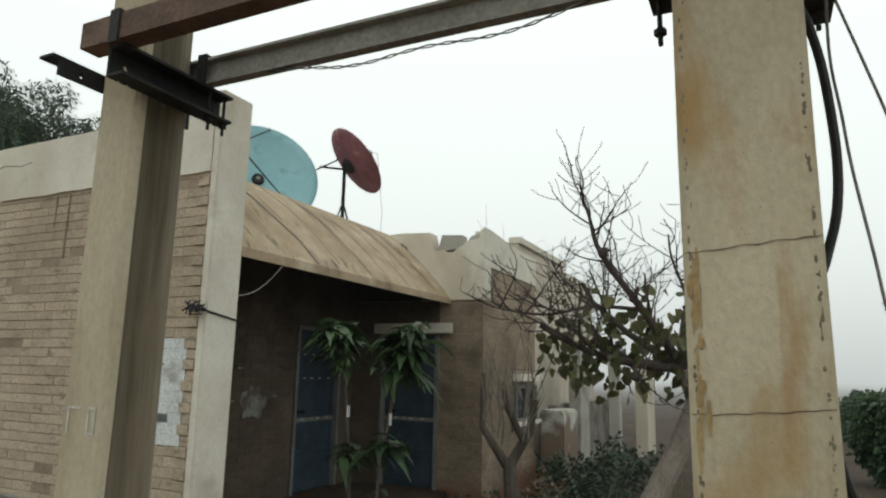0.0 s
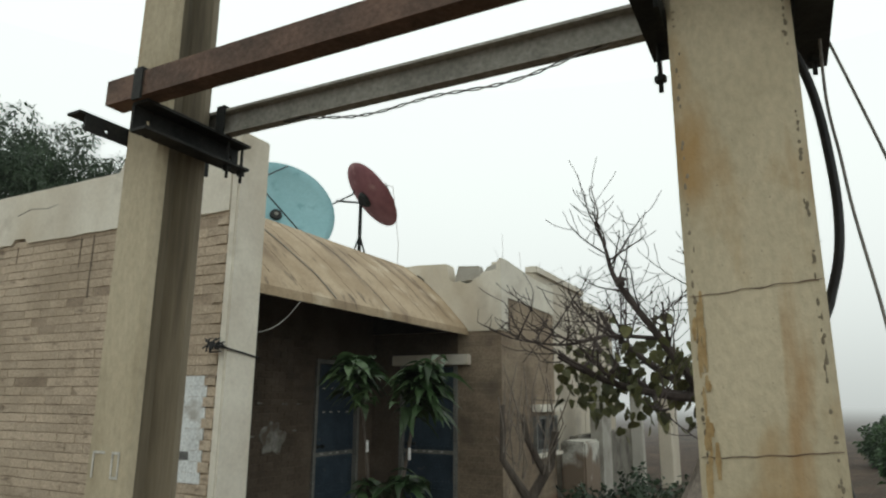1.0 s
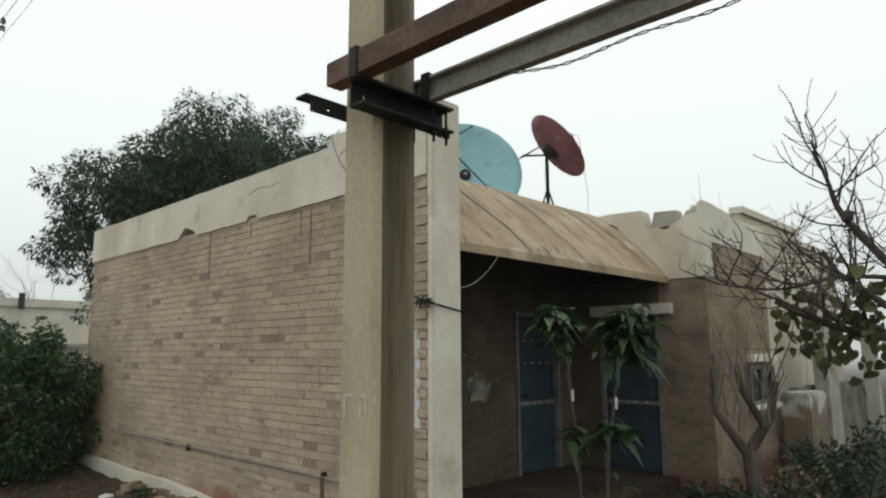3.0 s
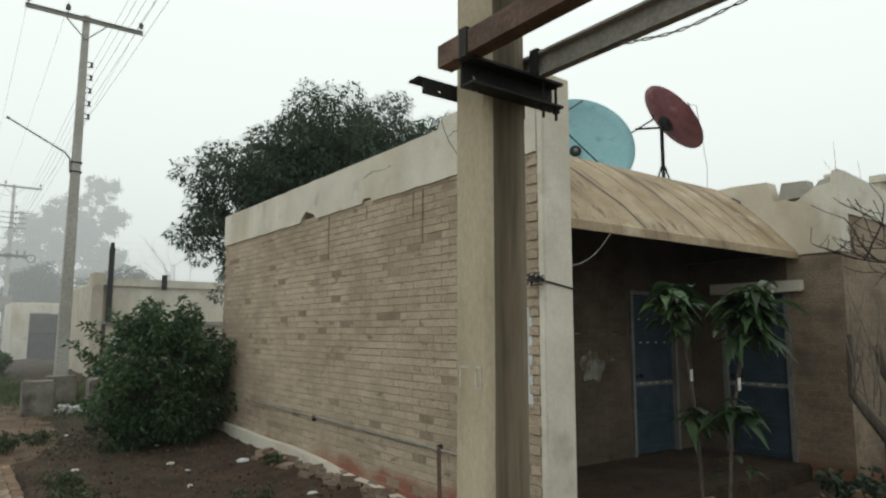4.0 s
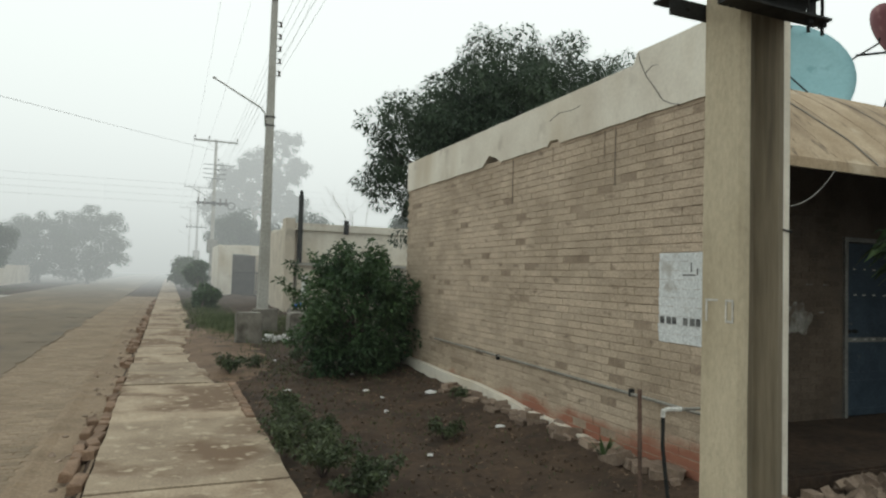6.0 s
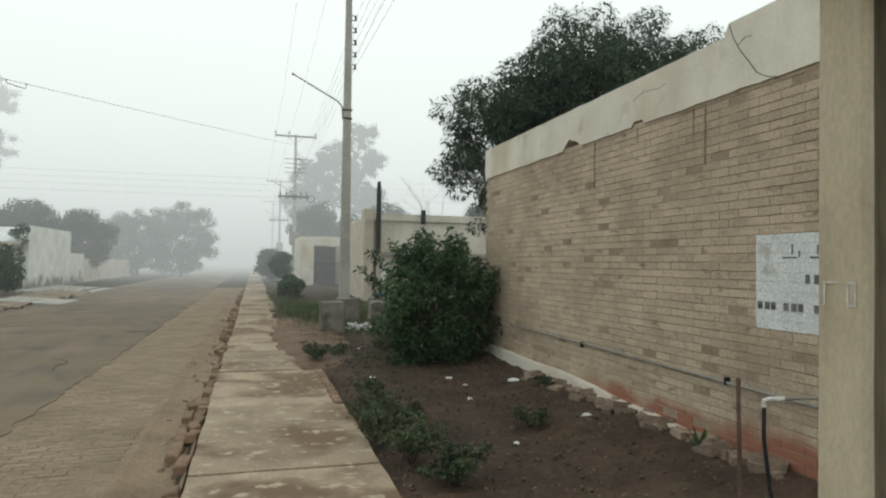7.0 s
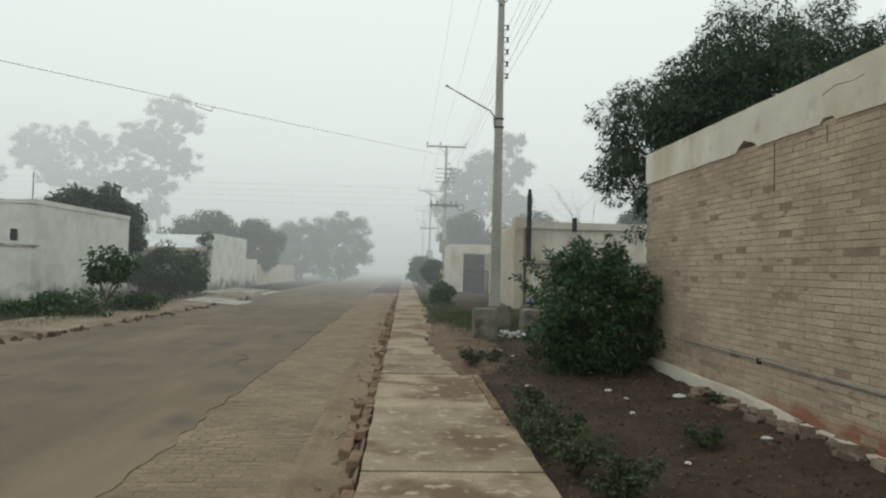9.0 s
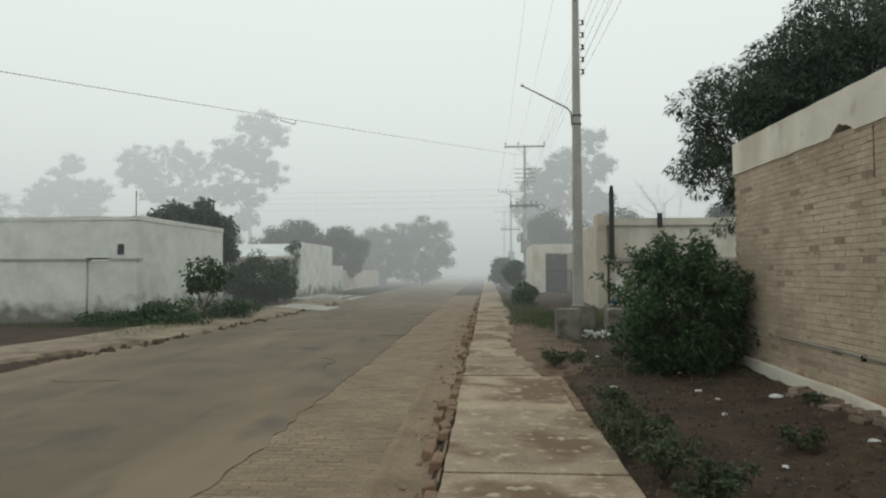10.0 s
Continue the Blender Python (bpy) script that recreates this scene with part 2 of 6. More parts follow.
CLOD = mat("dark_clods", ((0.055, 0.037, 0.025), (0.12, 0.084, 0.056)), scale=5, fine=50, bump=0.8, spread=0.25, island=True)
TRODDEN = stain(mat("trodden_soil", ((0.105, 0.066, 0.041), (0.18, 0.118, 0.075)), scale=1.4, fine=30, bump=0.8, fine_mix=0.3), (0.065, 0.043, 0.028), 2.2, 0.54, 0.70)
BARK = mat("grey_bark", ((0.075, 0.06, 0.05), (0.14, 0.115, 0.095)), scale=6, fine=50, bump=0.8, stretch=(1, 1, 0.3))
PALEBARK = mat("pale_bark", ((0.20, 0.165, 0.135), (0.29, 0.245, 0.205)), scale=6, fine=50, bump=0.8, stretch=(1, 1, 0.3))
TWIG = mat("dark_twig", ((0.045, 0.034, 0.030), (0.085, 0.066, 0.058)), scale=8, fine=60, bump=0.4)
MANGO = leaf_mat("mango_leaf", (0.028, 0.050, 0.029), (0.064, 0.096, 0.054))
SAPLING = leaf_mat("sapling_leaf", (0.035, 0.070, 0.028), (0.085, 0.135, 0.055), rough=0.4)
BUSHLEAF = leaf_mat("bush_leaf", (0.026, 0.058, 0.024), (0.072, 0.125, 0.048), rough=0.45)
WEEDLEAF = leaf_mat("weed_leaf", (0.042, 0.060, 0.028), (0.085, 0.108, 0.050))
FIGLEAF = leaf_mat("fig_leaf", (0.055, 0.065, 0.030), (0.16, 0.15, 0.06))
PALMLEAF = leaf_mat("palm_leaf", (0.025, 0.042, 0.026), (0.05, 0.075, 0.042))
EUCLEAF = leaf_mat("eucalyptus_leaf", (0.040, 0.052, 0.040), (0.075, 0.09, 0.065))
GRASS = leaf_mat("grass_blade", (0.060, 0.085, 0.035), (0.12, 0.14, 0.065))
DRY = leaf_mat("dry_leaf", (0.13, 0.085, 0.05), (0.23, 0.16, 0.10), through=0.1)
LITTER = mat("white_plastic", ((0.62, 0.62, 0.60), (0.74, 0.73, 0.71)), scale=9, fine=40, rough=0.5, bump=0.3)
BLUEBAG = mat("blue_plastic", ((0.03, 0.11, 0.50), (0.05, 0.17, 0.62)), scale=9, fine=40, rough=0.4, bump=0.3)
PAINTBLACK = mat("black_sign_paint", ((0.07, 0.07, 0.07), (0.20, 0.20, 0.19)), scale=9, fine=60, bump=0)
SIGNWHITE = stain(mat("sign_whitewash", ((0.60, 0.62, 0.61), (0.70, 0.72, 0.71)), scale=4, fine=50, bump=0.3), (0.42, 0.40, 0.36), 6, 0.55, 0.7)
CHALK = mat("worn_white_paint", ((0.42, 0.41, 0.37), (0.55, 0.54, 0.50)), scale=9, fine=60, bump=0)
GLASS = mat("dark_glass", ((0.02, 0.022, 0.024), (0.035, 0.037, 0.04)), scale=2, fine=10, rough=0.15, bump=0, spec=0.5)
PVC = mat("white_pvc", ((0.55, 0.54, 0.50), (0.66, 0.65, 0.60)), scale=6, fine=40, rough=0.5, bump=0.1)
PORCELAIN = mat("brown_porcelain", ((0.05, 0.035, 0.03), (0.08, 0.055, 0.045)), scale=6, fine=40, rough=0.3, bump=0)
RUBBLE = mat("rubble", ((0.17, 0.125, 0.095), (0.29, 0.22, 0.165)), scale=5, fine=50, bump=0.8, spread=0.25, island=True)


# ---- mesh helpers ----
def link(name, bm, material, parent=None, label="", smooth=False):
    me = bpy.data.meshes.new(name)
    bmesh.ops.recalc_face_normals(bm, faces=bm.faces)
    bm.to_mesh(me)
    bm.free()
    me.materials.append(material)
    if smooth:
        for p in me.polygons:
            p.use_smooth = True
    ob = new(name, me)
    if parent is not None:
        ob.parent = parent
    if label:
        ob["label"] = label
    return ob


def part(name, bm, material, parent, label="", smooth=False):
    return link(name, bm, material, parent, label, smooth)


def thing(name, label, category, group="", kind="", at=(0, 0, 0)):
    ob = new(name)
    ob.empty_display_size = 0.2
    ob.location = at
    return tagged(ob, label, category, group, kind)


def box(bm, x0, x1, y0, y1, z0, z1, bevel=0.0):
    c = Matrix.Translation(((x0 + x1) / 2, (y0 + y1) / 2, (z0 + z1) / 2)) @ Matrix.Diagonal((x1 - x0, y1 - y0, z1 - z0, 1))
    r = bmesh.ops.create_cube(bm, size=1, matrix=c)
    if bevel:
        es = list({e for v in r["verts"] for e in v.link_edges})
        bmesh.ops.bevel(bm, geom=es, offset=bevel, segments=2, affect="EDGES")
    return bm


def boxed(*a, **k):
    return box(bmesh.new(), *a, **k)


def tube(bm, pts, radii, seg=8, caps=True):
    """A round tapering tube along points."""
    pts = [Vector(p) for p in pts]
    if not hasattr(radii, "__len__"):
        radii = [radii] * len(pts)
    rings = []
    side = None
    for i, p in enumerate(pts):
        d = (pts[min(i + 1, len(pts) - 1)] - pts[max(i - 1, 0)]).normalized()
        if side is None:
            side = d.orthogonal().normalized()
        side = (side - d * side.dot(d))
        side = side.normalized() if side.length > 1e-5 else d.orthogonal().normalized()
        up = d.cross(side)
        rings.append([bm.verts.new(p + radii[i] * (math.cos(a) * side + math.sin(a) * up)) for a in (2 * math.pi * k / seg for k in range(seg))])
    for a, b in zip(rings, rings[1:]):
        for k in range(seg):
            bm.faces.new((a[k], a[(k + 1) % seg], b[(k + 1) % seg], b[k]))
    if caps:
        bm.faces.new(rings[0][::-1])
        bm.faces.new(rings[-1])
    return bm


def rod(pts, radii, seg=8):
    return tube(bmesh.new(), pts, radii, seg)


def flow(pts, n=8):
    """A smooth curve through the points."""
    p = [Vector(q) for q in pts]
    p = [p[0] * 2 - p[1]] + p + [p[-1] * 2 - p[-2]]
    out = []
    for i in range(1, len(p) - 2):
        a, b, c, d = p[i - 1:i + 3]
        for k in range(n):
            t = k / n
            out.append(0.5 * (2 * b + (c - a) * t + (2 * a - 5 * b + 4 * c - d) * t * t + (3 * b - a - 3 * c + d) * t ** 3))
    return out + [p[-2]]


def sag(a, b, drop, n=16):
    a, b = Vector(a), Vector(b)
    return [a.lerp(b, i / n) - Vector((0, 0, 4 * drop * (i / n) * (1 - i / n))) for i in range(n + 1)]


def extrude_profile(profile, axis, lo, hi):
    """A prism from a closed 2D outline. axis 'x': outline is (y, z); 'y': (x, z); 'z': (x, y)."""
    bm = bmesh.new()
    put = {"x": lambda p, t: (t, p[0], p[1]), "y": lambda p, t: (p[0], t, p[1]), "z": lambda p, t: (p[0], p[1], t)}[axis]
    a = [bm.verts.new(put(p, lo)) for p in profile]
    b = [bm.verts.new(put(p, hi)) for p in profile]
    bm.faces.new(a)
    bm.faces.new(b[::-1])
    for i in range(len(profile)):
        j = (i + 1) % len(profile)
        bm.faces.new((a[i], b[i], b[j], a[j]))
    return bm


def raw(name, verts, faces, material, parent=None, label="", smooth=False):
    me = bpy.data.meshes.new(name)
    me.from_pydata(verts, [], faces)
    me.update()
    me.materials.append(material)
    if smooth:
        for p in me.polygons:
            p.use_smooth = True
    ob = new(name, me)
    if parent is not None:
        ob.parent = parent
    if label:
        ob["label"] = label
    return ob


def leaf_cloud(name, places, size, ratio, material, parent, seed, droop=0.3, bend=0.25, label=""):
    """Leaves as bent six-point blades at the given places (point, outward way)."""
    r = random.Random(seed)
    verts, faces = [], []
    for p, way in places:
        s = size * r.uniform(0.65, 1.3)
        d = (Vector(way) * 0.7 + Vector((r.gauss(0, 0.6), r.gauss(0, 0.6), r.gauss(0, 0.5) - droop))).normalized()
        q = d.cross(Vector((r.gauss(0, 1), r.gauss(0, 1), r.gauss(0, 1)))).normalized()
        nrm = d.cross(q)
        w = s * ratio * 0.5
        k = len(verts)
        p = Vector(p)
        mid = p + d * s * 0.45 + nrm * s * bend * 0.4
        tip = p + d * s - Vector((0, 0, s * bend))
        for v in (p, mid + q * w, mid - q * w, tip):
            verts.append(v[:])
        faces += [(k, k + 1, k + 2), (k + 1, k + 3, k + 2)]
    return raw(name, verts, faces, material, parent, label)


def blob_places(centers, count, seed, shell=0.55, flat=0.8, soft=False):
    """Places spread over many small clumps: centers are (point, radius)."""
    r = random.Random(seed)
    tot = sum(c[1] ** 2 for c in centers)
    out = []
    for c, rad in centers:
        for _ in range(int(count * rad * rad / tot)):
            d = Vector((r.gauss(0, 1), r.gauss(0, 1), r.gauss(0, 1))).normalized()
            k = rad * (min(abs(r.gauss(0, 0.62)), 1.5) if soft else shell + (1 - shell) * r.random())
            out.append((Vector(c) + Vector((d.x * k, d.y * k, d.z * k * flat)), d))
    return out


def clump_centers(middle, radii, count, clump, seed, bottom=-0.6):
    """Clumps over an uneven egg-shaped crown."""
    r = random.Random(seed)
    out = []
    while len(out) < count:
        d = Vector((r.gauss(0, 1), r.gauss(0, 1), r.gauss(0, 1))).normalized()
        if d.z < bottom:
            continue
        k = r.uniform(0.55, 1.0) * (0.86 + 0.22 * noise.noise(d * 2.3 + Vector((seed, 0, 0))))
        out.append((Vector((middle[0] + d.x * radii[0] * k, middle[1] + d.y * radii[1] * k, middle[2] + d.z * radii[2] * k)), clump * r.uniform(0.7, 1.35)))
    return out


# ---- ground ----
def ground_z(x, y):
    n1 = noise.noise(Vector((x * 0.9, y * 0.9, 0.3)))
    n2 = noise.noise(Vector((x * 3.7, y * 3.7, 1.7)))
    n3 = noise.noise(Vector((x * 9.0, y * 9.0, 4.7)))
    if x < -9.0:
        return -0.08 + 0.03 * n1
    if x < -2.45:
        return -0.20
    if x < -1.45:
        return -0.19 + 0.004 * n2
    if x < -0.95:
        return -0.15 - 0.05 * math.sin((x + 1.45) / 0.5 * math.pi) + 0.025 * n2 + 0.012 * n3
    if x < 0.0:
        return -0.09
    far = min(max((y - 10.6) / 1.2, 0), 1) * min(max((x + 0.1) / 0.5, 0), 1)
    edge = min(max((x - 0.55) / 0.25, 0), 1)
    rise = 0.125 * min(max((x - 2.3) / 1.2, 0), 1) if x < 3.9 and y > 4.3 else 0.05
    z = -0.09 + edge * (0.04 + 0.045 * n1 + 0.03 * n2 + 0.018 * n3 + rise) + far * (1 - edge) * 0.1 + far * edge * 0.05
    return min(z, 0.03) if x < 0.6 else z


def axis_lines(*spans):
    out = []
    for a, b, step in spans:
        k = max(1, round((b - a) / step))
        out += [a + (b - a) * i / k for i in range(k)]
    return out + [spans[-1][1]]


gx = axis_lines((-700, -60, 80), (-60, -12, 4), (-12, -2.6, 0.5), (-2.6, -1.5, 0.3), (-1.5, 4.0, 0.07), (4.0, 12, 0.4), (12, 60, 4), (60, 700, 80))
gy = axis_lines((-700, -60, 80), (-60, -2, 4), (-2, 4, 0.3), (4, 14, 0.08), (14, 34, 0.35), (34, 120, 3), (120, 760, 80))
gv = [(x, y, ground_z(x, y)) for y in gy for x in gx]
nx = len(gx)
gf = [(j * nx + i, j * nx + i + 1, (j + 1) * nx + i + 1, (j + 1) * nx + i) for j in range(len(gy) - 1) for i in range(nx - 1)]
tagged(raw("ground", gv, gf, DIRT, smooth=True), "bare brown soil with small clods and dry patches", "ground", kind="structure")

# road slab with ragged edges
ry = axis_lines((-120, 0, 6), (0, 24, 0.07), (24, 60, 0.3), (60, 700, 30))
rv, rf = [], []
for y in ry:
    xr = -2.78 + 0.12 * noise.noise(Vector((0, y * 0.5, 2))) + 0.09 * noise.noise(Vector((0, y * 2.6, 5))) + 0.04 * noise.noise(Vector((0, y * 7.0, 8)))
    xl = -9.25 + 0.22 * noise.noise(Vector((3, y * 0.35, 2))) + 0.08 * noise.noise(Vector((3, y * 2.1, 2)))
    k = len(rv)
    rv += [(xl, y, -0.21), (xl, y, -0.155)]
    for i in range(1, 8):
        x = xl + (xr - xl) * i / 8
        rv.append((x, y, -0.13 + 0.035 * math.sin(i / 8 * math.pi)))
    rv += [(xr, y, -0.150), (xr, y, -0.21)]
for j in range(len(ry) - 1):
    for i in range(10):
        a = j * 11 + i
        rf.append((a, a + 1, a + 12, a + 11))
# far edge of what can be seen: a plain wall of mist round the place
bd_v, bd_f = [], []
for k in range(72):
    a = 2 * math.pi * k / 72
    bd_v += [(260 * math.cos(a), 260 * math.sin(a), -1), (260 * math.cos(a), 260 * math.sin(a), 130)]
    j = (k + 1) % 72
    bd_f.append((2 * k, 2 * j, 2 * j + 1, 2 * k + 1))
MIST = mat("mist_backdrop", ((0.55, 0.58, 0.57), (0.60, 0.63, 0.62)), scale=0.01, fine=0.05, bump=0, fine_mix=0.02)
tagged(raw("backdrop", bd_v, bd_f, MIST), "plain pale bank of distant fog", "backdrop", kind="structure")
tagged(raw("road", rv, rf, ASPHALT, smooth=False), "worn grey asphalt road with dusty broken edges", "road", kind="structure")

# cracks and lifted patches in the asphalt
CRACK = mat("crack_dirt", ((0.035, 0.030, 0.024), (0.07, 0.058, 0.045)), scale=8, fine=60, bump=0.2)
ck = random.Random(17)
for i in range(11):
    cx_, cy_ = ck.uniform(-7.6, -3.1), ck.uniform(6.5, 30)
    way = ck.uniform(-0.5, 0.5) + (math.pi if ck.random() < 0.5 else 0)
    pts = []
    for k in range(ck.randint(9, 18)):
        f_ = min(max((cx_ + 9.25) / 6.47, 0), 1)
        pts.append((cx_, cy_, -0.129 + 0.035 * math.sin(f_ * math.pi)))
        way += ck.gauss(0, 0.28)
        cx_, cy_ = cx_ + 0.09 * math.cos(way), cy_ + 0.09 * math.sin(way)
    tagged(link("road_crack", tube(bmesh.new(), pts, [0.002 + 0.005 * ck.random() for _ in pts], 4), CRACK), "thin dark crack in the worn asphalt", "crack", "asphalt cracks", "structure")

# ---- house with the brick side wall ----
WX = 3.55          # face of the long brick wall
WY0, WY1 = 4.12, 11.65
PLAST_Z, TOP_Z = 3.135, 3.64
house = thing("house", "single-storey buff brick house with plastered parapet and porch", "house", at=(5.5, 6.5, 0))
house_inv = Matrix.Translation((-5.5, -6.5, 0))


def hpart(name, bm, material, label="", parent=None, smooth=False):
    ob = part(name, bm, material, house if parent is None else parent, label, smooth)
    if parent is None:
        ob.matrix_parent_inverse = house_inv
    return ob


side_wall = hpart("side_wall", boxed(WX + 0.0045, WX + 0.25, WY0 - 0.02, WY1 - 0.01, -0.3, PLAST_Z + 0.02), MORTAR, "buff brick side wall with stains and raked joints")
# parapet with a ragged lower edge, a broken chip and a raised end
prof = []
ys = [WY0 + (WY1 + 0.02 - WY0) * i / 150 for i in range(151)]
for y in ys:
    z = PLAST_Z + 0.012 * noise.noise(Vector((y * 2.2, 0, 1))) + 0.006 * noise.noise(Vector((y * 9, 0, 3)))
    d = y - 8.43
    if -0.32 < d < 0.16:
        z += 0.13 * (1 - abs(d + 0.02) / (0.30 if d < -0.02 else 0.18)) ** 0.6 + 0.02 * noise.noise(Vector((y * 14, 2, 3)))
    if abs(y - 6.80) < 0.09:
        z += 0.05
    prof.append((y, z))
top = [(WY1 + 0.02, TOP_Z)]
for i in range(60):
    y = WY1 - (WY1 - 5.46) * (i + 1) / 60
    top.append((y, TOP_Z + 0.008 * noise.noise(Vector((y * 3, 7, 0)))))
top += [(5.43, 3.70), (5.40, 3.75), (5.0, 3.745), (WY0, 3.75)]
hpart("parapet", extrude_profile(prof + top, "x", WX - 0.022, WX + 0.24), PLASTER, "off-white plastered parapet with cracks and a chipped edge")
hpart("parapet", boxed(WX + 0.24, 10.0, WY1 - 0.21, WY1 + 0.02, PLAST_Z, TOP_Z - 0.01), PLASTER)
hpart("rear_wall", boxed(WX + 0.25, 10.0, WY1 - 0.23, WY1 - 0.012, -0.3, PLAST_Z), MORTAR)
hpart("pilaster", boxed(3.53, 3.85, 4.04, 4.118, -0.3, 3.775, bevel=0.012), PLASTER, "plastered concrete corner pilaster")
# wire wrapped round the pilaster
hpart("wire_knot", rod([(3.515, 4.20, 2.10), (3.515, 4.12, 2.09), (3.52, 4.032, 2.08), (3.66, 4.032, 2.06), (3.855, 4.035, 2.03)], 0.008, 6), WIRE)
kb = bmesh.new()
for i in range(9):
    a = [Vector((3.49 + rng.uniform(-0.06, 0.02), 4.10 + rng.uniform(-0.10, 0.10), 2.10 + rng.uniform(-0.06, 0.05))) for _ in range(4)]
    tube(kb, a, 0.006, 5)
hpart("wire_tangle", kb, WIRE)

# porch: floor, inner walls, sloping slab, doors
hpart("porch_floor", boxed(3.6, 7.9, 4.13, 5.64, -0.2, 0.2, bevel=0.02), DIRT, "dusty raised porch floor")
hpart("porch_wall", boxed(3.79, 6.56, 5.6, 5.83, -0.2, 3.42), SHADEDBRICK, "brick wall inside the porch, its shade put into the colour")
hpart("porch_wall", boxed(7.50, 7.85, 5.6, 5.83, -0.2, 3.42), SHADEDBRICK)
hpart("porch_wall", boxed(6.56, 7.50, 5.6, 5.83, 2.19, 3.42), SHADEDBRICK)
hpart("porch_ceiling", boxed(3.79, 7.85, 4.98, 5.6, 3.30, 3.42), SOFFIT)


def shell(k):
    """Height of the bowed awning from its eave (0) to its ridge (1)."""
    return 4.13 + 1.0 * k, 2.63 + 0.93 * k + 0.075 * math.sin(math.pi * k)


aw = extrude_profile([(4.13, 2.557)] + [shell(k / 12) for k in range(13)] + [(5.30, 3.56), (5.30, 3.42), (5.16, 3.42)], "x", 3.78, 7.848)
hpart("awning", aw, AWNING, "sloping weathered concrete awning slab")
for i in range(9):
    x0 = 3.88 + i * 0.42 + rng.uniform(-0.06, 0.06)
    skew = 0.30 + rng.uniform(-0.05, 0.10)
    k0, k1 = rng.uniform(0.0, 0.12), rng.uniform(0.65, 1.0)
    pts = []
    for k in range(12):
        f_ = k0 + (k1 - k0) * k / 11
        y_, z_ = shell(f_)
        pts.append(Vector((x0 + skew * (1 - f_) + 0.012 * noise.noise(Vector((i * 3.1, f_ * 5, 0))), y_ - 0.002, z_ + 0.002)))
    hpart("slab_seam", rod(pts, [0.0006 + 0.0016 * rng.random() for _ in pts], 5), SEAM)
hpart("awning_lip", boxed(3.79, 7.845, 4.122, 4.1295, 2.548, 2.60), AWNING)
for x0, lean in ((4.42, 0.55), (5.55, 0.35)):
    pts = [Vector((x0 + lean * (1 - k / 10) + 0.05 * noise.noise(Vector((x0, k * 0.5, 3))), shell(k / 10)[0] - 0.006, shell(k / 10)[1] + 0.009)) for k in range(11)]
    tagged(link("awning_cable", rod(flow(pts, 3), 0.006 if x0 < 5 else 0.003, 5), WIREGREY), "thin cable lying down the sloping awning", "cable", "awning cables")
# Dark sheet under the slab, coloured as its shade.
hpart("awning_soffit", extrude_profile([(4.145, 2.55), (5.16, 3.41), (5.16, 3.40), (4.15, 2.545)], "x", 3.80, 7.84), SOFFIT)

# corner room east of the porch: brick below, broken white parapet above
hpart("room_wall", boxed(7.85, 8.08, 3.66, 4.28, -0.2, 2.60), WINGBRICK, "brown brick wall of the corner room")
hpart("room_wall", boxed(7.85, 8.08, 5.14, 5.83, -0.2, 2.60), SHADEDBRICK)
hpart("room_wall", boxed(7.85, 8.08, 4.28, 5.14, 2.2, 2.60), SHADEDBRICK)
hpart("room_wall", boxed(8.08, 9.98, 3.66, 3.89, -0.2, 3.05), WINGBRICK)
wp = [(3.645, 2.60), (5.83, 2.60), (5.83, 3.54), (5.14, 3.54), (4.9, 3.55), (4.45, 3.53), (4.40, 3.30), (4.34, 3.27), (4.24, 3.28), (4.12, 3.22), (4.02, 3.30), (3.95, 3.33), (3.90, 3.38), (3.72, 3.40), (3.70, 3.52), (3.645, 3.55)]
hpart("parapet_crack", rod([(7.827, 5.02, 3.46), (7.826, 4.98, 3.36), (7.827, 4.90, 3.40), (7.826, 4.80, 3.34), (7.827, 4.83, 3.24)], 0.010, 5), SOFFIT)
hpart("broken_parapet", extrude_profile(wp, "x", 7.83, 8.06), PLASTER, "white plastered parapet with a broken gap")
hpart("parapet_rubble", extrude_profile([(3.96, 3.30), (4.36, 3.28), (4.30, 3.50), (4.0, 3.48)], "x", 7.90, 8.05), CONCRETE)
hpart("parapet_rubble", extrude_profile([(3.72, 3.40), (3.93, 3.38), (3.88, 3.46), (3.74, 3.49)], "x", 7.92, 8.05), CONCRETE)
hpart("parapet", extrude_profile([(8.06, 3.05), (9.99, 3.03), (9.99, 3.46), (9.1, 3.47), (8.06, 3.55)], "y", 3.645, 3.88), PLASTER)
hpart("roof", boxed(3.8, 9.98, 5.28, WY1 - 0.21, 3.3, 3.44), CONCRETE, "flat concrete roof")
hpart("roof", boxed(8.07, 9.98, 3.88, 5.28, 3.0, 3.12), CONCRETE)
hpart("east_wall", boxed(9.75, 9.98, 3.9, WY1 - 0.23, -0.3, 3.3), SHADEDBRICK)
# Panel added over the pale plaster to darken it like shade.
hpart("porch_shade_panel", extrude_profile([(4.19, 2.602), (5.14, 3.395), (5.60, 3.395), (5.60, 2.602)], "x", 7.812, 7.8285), SOFFIT, "dark panel added under the awning for its shade")
hpart("lintel", boxed(7.76, 8.0, 4.09, 5.24, 2.165, 2.30, bevel=0.008), PLASTER, "white concrete lintel")
# white pier and low wall beyond the room
hpart("garden_pier", boxed(9.99, 10.85, 3.22, 3.60, -0.2, 1.12, bevel=0.03), FLAKED, "flaking whitewashed garden pier")


r_door = random.Random(33)


